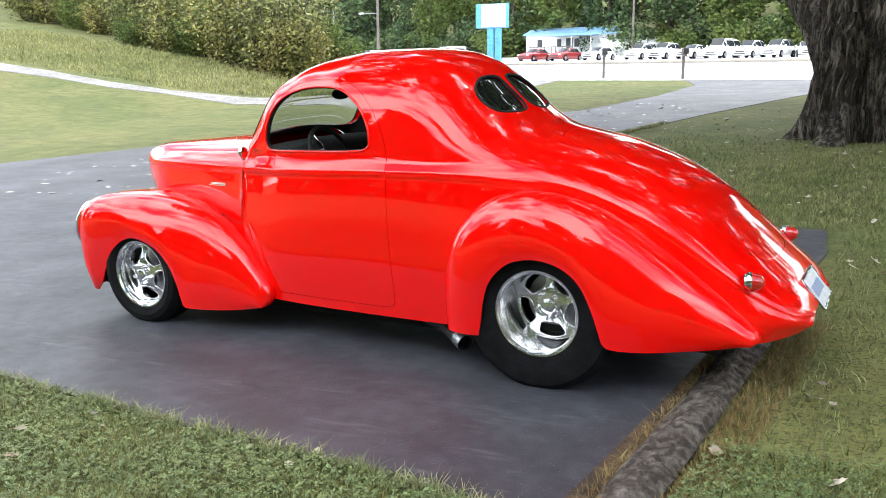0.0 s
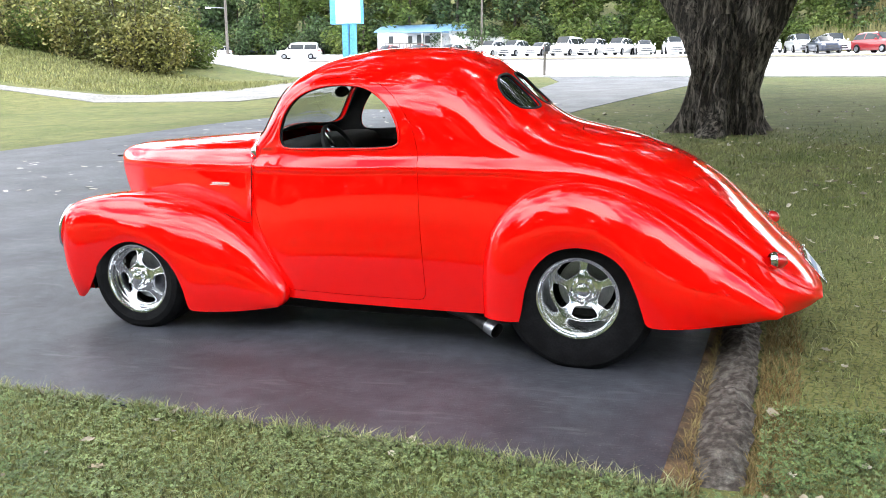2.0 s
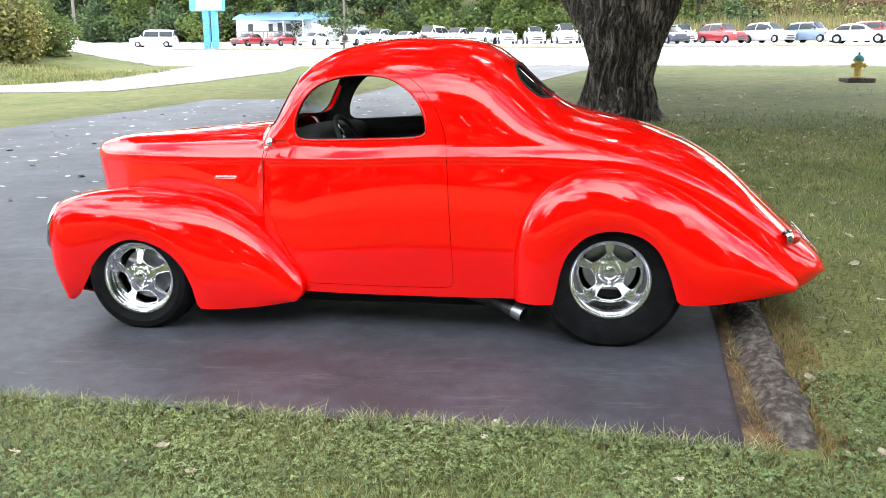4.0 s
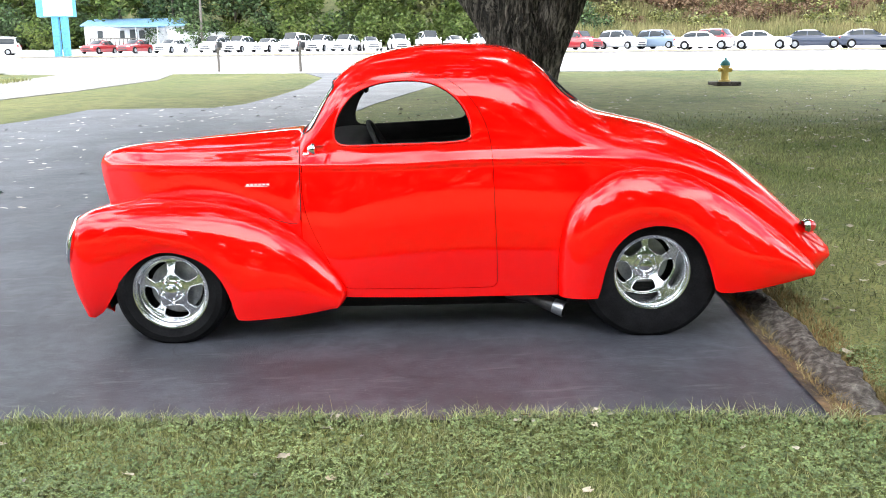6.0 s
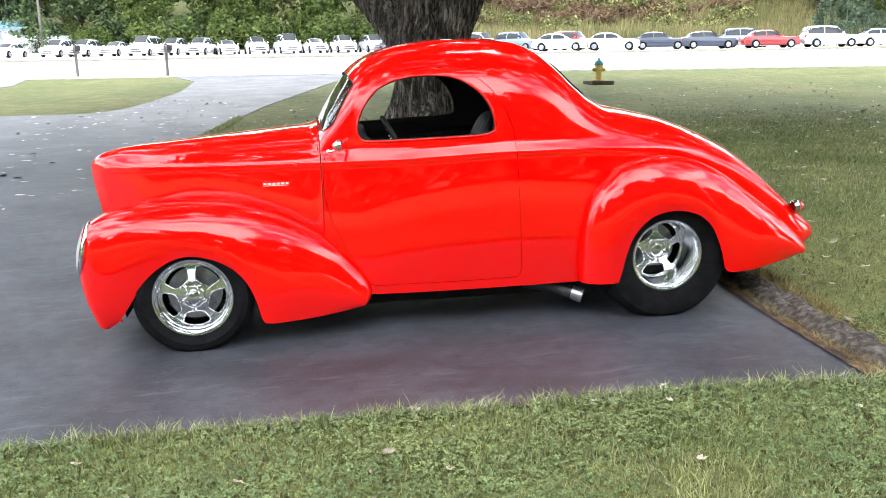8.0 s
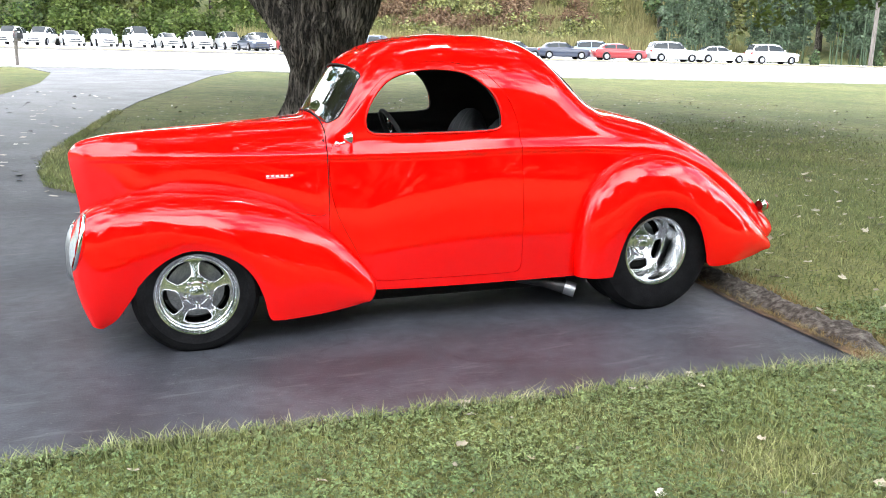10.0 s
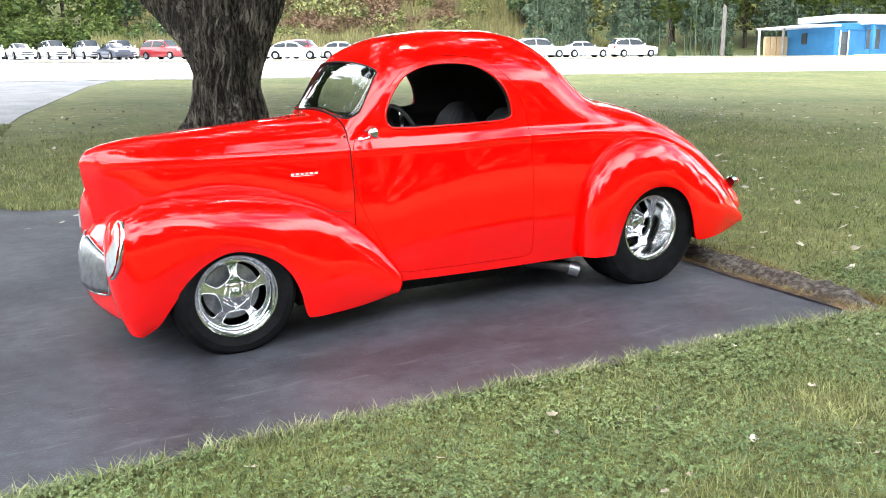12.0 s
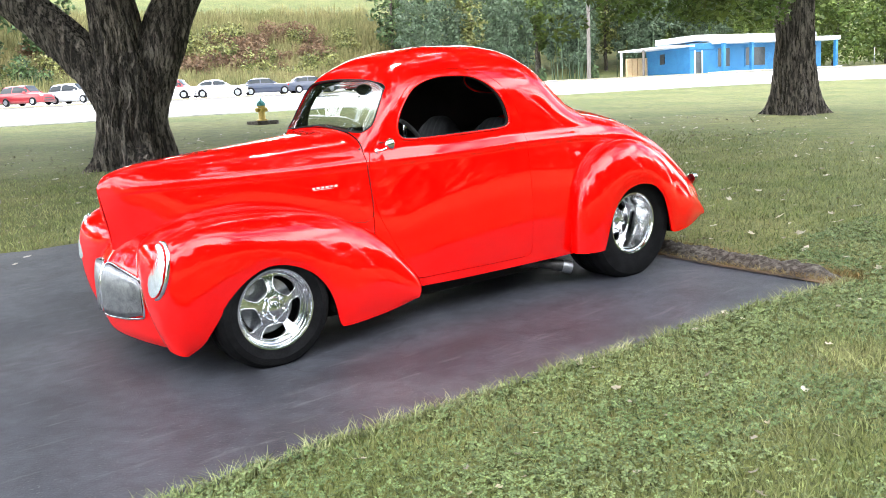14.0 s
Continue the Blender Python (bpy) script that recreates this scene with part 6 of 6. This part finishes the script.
SEDAN = (4.6, 1.80, 1.45, 0.92, 1.45, 0.75, 3.45, 0.65)
SUV = (4.5, 1.85, 1.72, 1.02, 1.30, 0.60, 4.05, 0.32)
VAN = (5.2, 2.0, 1.98, 1.10, 1.15, 0.65, 4.95, 0.14)
CARS = {"ws": parked_car("white sedan parked on the car lot", CAR_WHITE, SEDAN), "wu": parked_car("white sport utility car parked on the lot", CAR_WHITE, SUV),
        "wv": parked_car("tall white van parked on the car lot", CAR_WHITE, VAN), "ru": parked_car("dark red sport utility car on the lot", CAR_RED, SUV),
        "rs": parked_car("dark red sedan parked on the car lot", CAR_RED, SEDAN), "bu": parked_car("steel blue sport utility car on the lot", CAR_BLUE, SUV),
        "ns": parked_car("navy sedan parked on the car lot", CAR_NAVY, SEDAN), "su": parked_car("silver sport utility car on the lot", CAR_SILVER, SUV)}
placed = set()


def park(code, x, y, turn):
    m = Matrix.Translation(on_ground(x, y, 0.02)) @ pose(0, 0, 0, 0, 0, turn)
    m = m @ pose(-2.3, 0, 0)
    if code in placed:
        copy_thing(CARS[code], m)
    else:
        placed.add(code)
        CARS[code].matrix_world = m


# a turn of 70 degrees has the bonnet towards the road
for code, x, y in (("rs", -28.9, 91.7), ("rs", -24.9, 90.8), ("ws", -20.9, 89.8), ("wu", -16.0, 88.5), ("wu", -13.4, 87.9), ("ws", -10.5, 87.1), ("wv", -7.7, 86.5), ("wu", -4.9, 85.8), ("wu", -2.3, 85.1)):
    park(code, x, y, 72)
for code, x, y in (("ws", 0.2, 84.5), ("wu", 3.0, 83.8), ("wv", 6.0, 83.0), ("ws", 8.6, 82.3), ("wu", 11.3, 81.7), ("su", 14.0, 80.2), ("ns", 15.2, 75.0), ("wu", 16.6, 79.0)):
    park(code, x, y, 98)
for code, x, y, a in (("ru", 19.2, 74.0, 122), ("su", 22.9, 73.2, 126), ("bu", 26.3, 72.6, 130), ("ws", 27.0, 63.6, 150), ("ru", 31.0, 70.7, 130), ("ws", 31.2, 62.6, 152), ("ns", 35.0, 61.6, 155),
                      ("ns", 38.6, 60.2, 165), ("bu", 45.5, 65.5, 160), ("rs", 43.0, 58.2, 165), ("su", 47.6, 57.0, 165), ("ws", 51.8, 55.9, 165), ("wu", 56.4, 54.6, 165)):
    park(code, x, y, a)
for code, x, y, a in (("ns", -56.7, 117.0, 40), ("ns", -53.0, 116.0, 40), ("su", -49.5, 114.5, 130), ("wu", -71.8, 106, 70), ("ws", -68.0, 105, 70), ("rs", -64.5, 103.5, 70), ("ns", -59.4, 97.0, 60), ("ru", -57.0, 96.0, 60),
                      ("wu", -61.0, 110.5, 70), ("ns", -45.5, 110, 100), ("wv", -40.5, 92.5, 10)):
    park(code, x, y, a)

hydrant()
mailbox(-5.7, 32.6, -70, -3.5, "dark metal mailbox on a leaning grey post")
mailbox(-2.15, 31.3, -70, 1.0, "dark metal mailbox on an upright grey post")
tall_sign()
trailer()
carport()
diner()
pole("street_lamp", -47.5, 78.5, 6.6, 0.09, "grey street lamp with a short arm", 0, ((6.2, 1.0),))
pole("utility_pole", -44.5, 83.0, 13, 0.17, "tall grey utility pole with one lamp arm", 0, ((6.0, 1.9),))
pole("utility_pole", -20.2, 103.0, 14, 0.16, "slim grey utility pole by the carport", 0)
pole("utility_pole", 62.0, 49.0, 12, 0.19, "weathered utility pole beside the bamboo", 1.5)
for x, y in ((58.6, 51.8), (64.8, 50.6)):
    k = shrub("small dark clipped evergreen by the road", LEAF_DARK, 1.5, 0.5, 61, 700, 0.12)
    k.matrix_world = Matrix.Translation(on_ground(x, y))
ob = root("road_sign", Matrix.Translation(on_ground(96, 37.5)) @ pose(0, 0, 0, 0, 0, 20), "small red and white road sign on a post", "sign")
part("post", bevelled_box(-0.03, 0.03, -0.03, 0.03, -0.2, 1.9, 0.005, 1), DULL_METAL, ob)
part("plate", bevelled_box(-0.35, 0.35, -0.06, -0.03, 1.2, 1.95, 0.01, 1), WHITE, ob)
part("red_disc", bevelled_box(-0.25, 0.25, -0.08, -0.055, 1.3, 1.85, 0.02, 1), RED_LENS, ob)


# ---- grass, clover and fallen leaves ----
BLADE = material("grass_blades", (0.155, 0.19, 0.06), (0.27, 0.275, 0.12), scale=0.9, rough=0.55, island=0.5)
BANK = material("bank_grass", (0.22, 0.235, 0.085), (0.34, 0.33, 0.14), scale=0.3, rough=0.8, island=0.3)
CLOVER = material("clover", (0.10, 0.15, 0.05), (0.165, 0.21, 0.08), scale=1.2, rough=0.65, island=0.5)
PALE_BLADE = material("pale_grass_tips", (0.24, 0.28, 0.11), (0.34, 0.35, 0.18), scale=2, rough=0.6, island=0.3)
DEAD = material("fallen_leaves", (0.27, 0.22, 0.15), (0.46, 0.42, 0.35), scale=3, rough=0.8, island=0.45)
RUSSET = material("russet_grass", (0.19, 0.125, 0.045), (0.30, 0.235, 0.10), scale=3, rough=0.8, island=0.35)
PALE_LEAF = material("pale_leaf_litter", (0.60, 0.57, 0.52), (0.42, 0.37, 0.30), scale=4, rough=0.7, island=0.25)
let_through(BLADE, 0.15)
EDGE_X = [-30, -16, -6, -1.05, -0.34, 0.42, 1.2, 1.93, 2.6, 3.02, 3.3]
EDGE_Y = [-0.75, -1.05, -1.45, -1.74, -1.75, -1.84, -1.91, -1.99, -2.06, -2.15, -2.2]


def on_lawn(x, y):
    """True on the grass near the walk: before the drive or beyond the kerb."""
    before = y < np.interp(x, EDGE_X, EDGE_Y) + 0.012
    kerb_x = np.interp(y, [-2.2, -0.6, 0.5, 3.2], [3.33, 3.53, 3.66, 3.95])
    beyond = (x > kerb_x) & (y > -2.3)
    side = np.interp(y, [4.12, 4.7, 5.8, 7.2, 9.8, 13.6, 16.2, 21], [-0.42, -0.72, -0.82, -0.77, -0.34, 0.37, 1.0, 2.7])
    back = (y > np.interp(x, [-0.5, 0.5, 2.0, 3.75], [4.2, 3.85, 3.5, 3.25])) & (x > side)
    return ((before & ((x < 3.3) | (y < -2.2))) | beyond | back) & ~((x > 3.05) & (x < kerb_x) & (y > -2.2) & (y < 3.2))


def blades(name, x, y, h, w, rng, mat, label, bend=0.5):
    """Two-part bent blades, one mesh."""
    n = len(x)
    z = ground_z(x, y) - 0.015
    a = rng.random(n) * 6.283
    c, s = np.cos(a), np.sin(a)
    dx, dy = rng.normal(size=n) * h * bend, rng.normal(size=n) * h * bend
    V = np.zeros((n, 5, 3))
    V[:, 0] = np.stack([x - c * w, y - s * w, z], 1)
    V[:, 1] = np.stack([x + c * w, y + s * w, z], 1)
    V[:, 2] = np.stack([x + dx * 0.35 + c * w * 0.8, y + dy * 0.35 + s * w * 0.8, z + h * 0.62], 1)
    V[:, 3] = np.stack([x + dx * 0.35 - c * w * 0.8, y + dy * 0.35 - s * w * 0.8, z + h * 0.62], 1)
    V[:, 4] = np.stack([x + dx, y + dy, z + h], 1)
    me = bpy.data.meshes.new(name)
    i = np.arange(n) * 5
    quads = np.stack([i, i + 1, i + 2, i + 3], 1)
    tris = np.stack([i + 3, i + 2, i + 4], 1)
    loops = np.concatenate([quads, tris], 1).reshape(-1)
    me.vertices.add(n * 5)
    me.vertices.foreach_set("co", V.reshape(-1))
    me.loops.add(len(loops))
    me.loops.foreach_set("vertex_index", loops.astype(np.int32))
    me.polygons.add(2 * n)
    st = np.stack([np.arange(n) * 7, np.arange(n) * 7 + 4], 1).reshape(-1)
    me.polygons.foreach_set("loop_start", st.astype(np.int32))
    me.polygons.foreach_set("loop_total", np.tile([4, 3], n).astype(np.int32))
    me.materials.append(mat)
    me.update(calc_edges=True)
    return tagged(new(name, me), label, "grass", kind="stuff")


def sow(n, x0, x1, y0, y1, rng):
    x, y = x0 + (x1 - x0) * rng.random(n), y0 + (y1 - y0) * rng.random(n)
    k = on_lawn(x, y)
    return x[k], y[k]


rng = np.random.default_rng(77)
x, y = sow(420000, -6.5, 8.0, -5.6, -1.3, rng)
patch = np.array([noise.noise((a * 1.4, b * 1.4, 0)) for a, b in zip(x, y)])
k = rng.random(len(x)) < (0.62 + 0.55 * patch) * smooth01(-5.6, -3.6, y) * smooth01(-6.5, -3.2, x) * (1 - smooth01(4.5, 8.0, x))
x, y, patch = x[k], y[k], patch[k]
blades("lawn_grass", x, y, (0.020 + 0.032 * rng.random(len(x))) * (1 + 0.35 * patch), 0.0014 + 0.0013 * rng.random(len(x)), rng, BLADE, "short green lawn grass beside the drive", 0.6)
x, y = sow(130000, 3.2, 16.0, -3.5, 9.0, rng)
k = rng.random(len(x)) < (1 - smooth01(5, 14, x))
x, y = x[k], y[k]
blades("yard_grass", x, y, 0.028 + 0.028 * rng.random(len(x)), 0.0024 + 0.002 * rng.random(len(x)), rng, BLADE, "worn green lawn grass under the tree", 0.6)
x, y = sow(80000, -1.5, 14.0, 3.5, 13.0, rng)
k = rng.random(len(x)) < (1 - smooth01(5, 13, y)) * (1 - smooth01(6, 14, x))
x, y = x[k], y[k]
blades("far_yard_grass", x, y, 0.03 + 0.035 * rng.random(len(x)), 0.0035 + 0.003 * rng.random(len(x)), rng, BLADE, "green lawn grass towards the road", 0.6)
# longer pale blades that lean over the edge of the asphalt
x = -3.0 + 6.1 * rng.random(6000)
y = np.interp(x, EDGE_X, EDGE_Y) - 0.06 * rng.random(6000) ** 2 - 0.002
k = np.array([noise.noise((a * 4.0, 2.0, 0)) for a in x]) > -0.3
x, y = x[k], y[k]
blades("edge_grass", x, y, 0.035 + 0.06 * rng.random(len(x)) ** 2.5, 0.0016 + 0.0014 * rng.random(len(x)), rng, PALE_BLADE, "pale grass blades leaning over the asphalt edge", 0.55)
# ragged grass along the island of lawn under the tree
y = 3.9 + 10 * rng.random(3600)
x = np.interp(y, [3.9, 4.12, 4.7, 5.8, 7.2, 9.8, 13.6, 16.2], [0.1, -0.45, -0.75, -0.85, -0.8, -0.37, 0.34, 0.97]) + 0.16 * rng.random(3600) - 0.06
blades("edge_grass", x, y, 0.03 + 0.06 * rng.random(3600), 0.003 + 0.003 * rng.random(3600), rng, BLADE, "uneven grass edge beside the asphalt", 0.7)
n = 9000
y = -2.2 + 2.7 * rng.random(n)
x = np.interp(y, [-2.2, -0.6, 0.5], [3.02, 3.24, 3.38]) + np.where(rng.random(n) < 0.5, 0.02 + 0.10 * rng.random(n), 0.27 + 0.18 * rng.random(n) ** 1.5)
blades("russet_grass", x, y, 0.02 + 0.045 * rng.random(n) ** 2, 0.0013 + 0.0013 * rng.random(n), rng, RUSSET, "dry russet grass along the old kerb", 0.7)

# long pale grass on the bank above the lane
n = 22000
x = -36 + 24 * rng.random(n)
y = 20.6 + 8.0 * rng.random(n) + 0.02 * (x + 20) ** 2 * 0.2
k = y > np.interp(x, [-34, -24.8, -18.6, -15.7, -13.4], [20.4, 20.7, 20.6, 21.4, 23.0])
x, y = x[k], y[k]
blades("bank_grass", x, y, 0.07 + 0.11 * rng.random(len(x)), 0.010 + 0.012 * rng.random(len(x)), rng, BANK, "long pale unmown grass on the bank", 0.45)

# clover: three small round leaves on a stalk
x, y = sow(150000, -4.0, 5.5, -4.4, -1.3, rng)
patch = np.array([noise.noise((a * 1.4, b * 1.4, 0)) for a, b in zip(x, y)])
k = rng.random(len(x)) < (0.62 - 1.1 * patch) * smooth01(-4.4, -3.6, y) * smooth01(-4.0, -2.6, x)
x, y = x[k], y[k]
n = len(x)
h, t, r = 0.012 + 0.026 * rng.random(n), rng.random(n) * 6.28, 0.0036 + 0.0034 * rng.random(n)
z = ground_z(x, y) + h
tx, ty = rng.normal(size=n) * 0.32, rng.normal(size=n) * 0.32
V = np.zeros((n, 3, 5, 3))
for i in range(3):
    cx, cy = np.cos(t + i * 2.094), np.sin(t + i * 2.094)
    for j, (d, e) in enumerate(((0.1, 0.0), (0.9, -0.75), (1.8, -0.5), (1.8, 0.5), (0.9, 0.75))):
        px, py = r * (d * cx - e * cy), r * (d * cy + e * cx)
        V[:, i, j] = np.stack([x + px, y + py, z + tx * px + ty * py + 0.25 * r * abs(e)], 1)
tagged(link("clover", V.reshape(-1, 3), np.arange(n * 15).reshape(-1, 5), CLOVER), "patches of green clover in the lawn", "clover", kind="stuff")


# fallen leaves, curled and lobed
def curled_leaf(size, rng):
    q = np.linspace(0, 2 * math.pi, 13)[:-1]
    lob = np.where(np.arange(12) % 2 == 0, 1.0, 0.74) * (0.65 + 0.6 * rng.random(12))
    px, py = size * lob * np.cos(q), size * 0.75 * lob * np.sin(q)
    curl = 0.35 + 0.5 * rng.random()
    pts = [(0, 0, 0.1 * size)] + [(a, b, curl * (b * b + 0.4 * a * a) / size + 0.12 * size * rng.random()) for a, b in zip(px, py)]
    return pts, [(0, i, i % 12 + 1) for i in range(1, 13)]


def strew(name, mat, n, area, lo, hi, label, rng):
    v, f = [], []
    while n > 0:
        a, b = area[0] + (area[1] - area[0]) * rng.random(), area[2] + (area[3] - area[2]) * rng.random()
        if not bool(on_lawn(np.array(a), np.array(b))):
            continue
        n -= 1
        pts, fs = curled_leaf(lo + (hi - lo) * rng.random() ** 2, rng)
        pts = [(p[0], p[1], p[2] * 0.6) for p in pts]
        m = Matrix.Translation(on_ground(a, b, 0.022)) @ pose(0, 0, 0, rng.normal() * 14, rng.normal() * 14, rng.random() * 360)
        o = len(v)
        v += [tuple(m @ Vector(p)) for p in pts]
        f += [tuple(o + i for i in q) for q in fs]
    tagged(link(name, v, f, mat, None, False), label, "leaf" if name == "fallen_leaf" else "leaves", kind="" if name == "fallen_leaf" else "stuff")


strew("fallen_leaf", DEAD, 1, (-0.46, -0.40, -2.05, -1.99), 0.035, 0.04, "large pale crumpled leaf on the lawn by the asphalt", rng)
strew("fallen_leaf", DEAD, 1, (0.87, 0.93, -1.95, -1.88), 0.03, 0.035, "pale crumpled leaf in the lawn's edge", rng)
strew("fallen_leaves", DEAD, 150, (-3.0, 5.0, -4.0, -1.6), 0.012, 0.034, "dry grey-brown leaves scattered on the near lawn", rng)
strew("fallen_leaves", DEAD, 900, (3.4, 14.0, -3.0, 10.0), 0.022, 0.055, "pale dry leaves scattered over the lawn", rng)
strew("fallen_leaves", DEAD, 1100, (-0.8, 18.0, 4.0, 17.0), 0.02, 0.055, "pale dry leaves under the tree", rng)


# leaf litter on the drive
v, f = [], []
for i in range(420):
    a, b = -7.0 + 7.5 * rng.random(), 3.0 + 16.0 * rng.random()
    if a > np.interp(b, [3, 4.1, 5.8, 7.2, 9.8, 13.6, 20], [0.4, -0.5, -0.85, -0.8, -0.4, 0.3, 2.0]) or a < np.interp(b, [3, 9, 12.6, 14.5, 16, 17, 20], [-8, -8, -7, -6.3, -5, -2.2, -1.4]):
        continue
    pts, fs = curled_leaf(0.025 + 0.05 * rng.random(), rng)
    pts = [(p[0], p[1], p[2] * 0.10) for p in pts]
    m = Matrix.Translation(on_ground(a, b, 0.006)) @ pose(0, 0, 0, rng.normal() * 6, rng.normal() * 6, rng.random() * 360)
    o = len(v)
    v += [tuple(m @ Vector(p)) for p in pts]
    f += [tuple(o + k for k in q) for q in fs]
tagged(link("leaf_litter", v, f, PALE_LEAF, None, False), "pale leaf litter strewn over the drive", "leaves", kind="stuff")
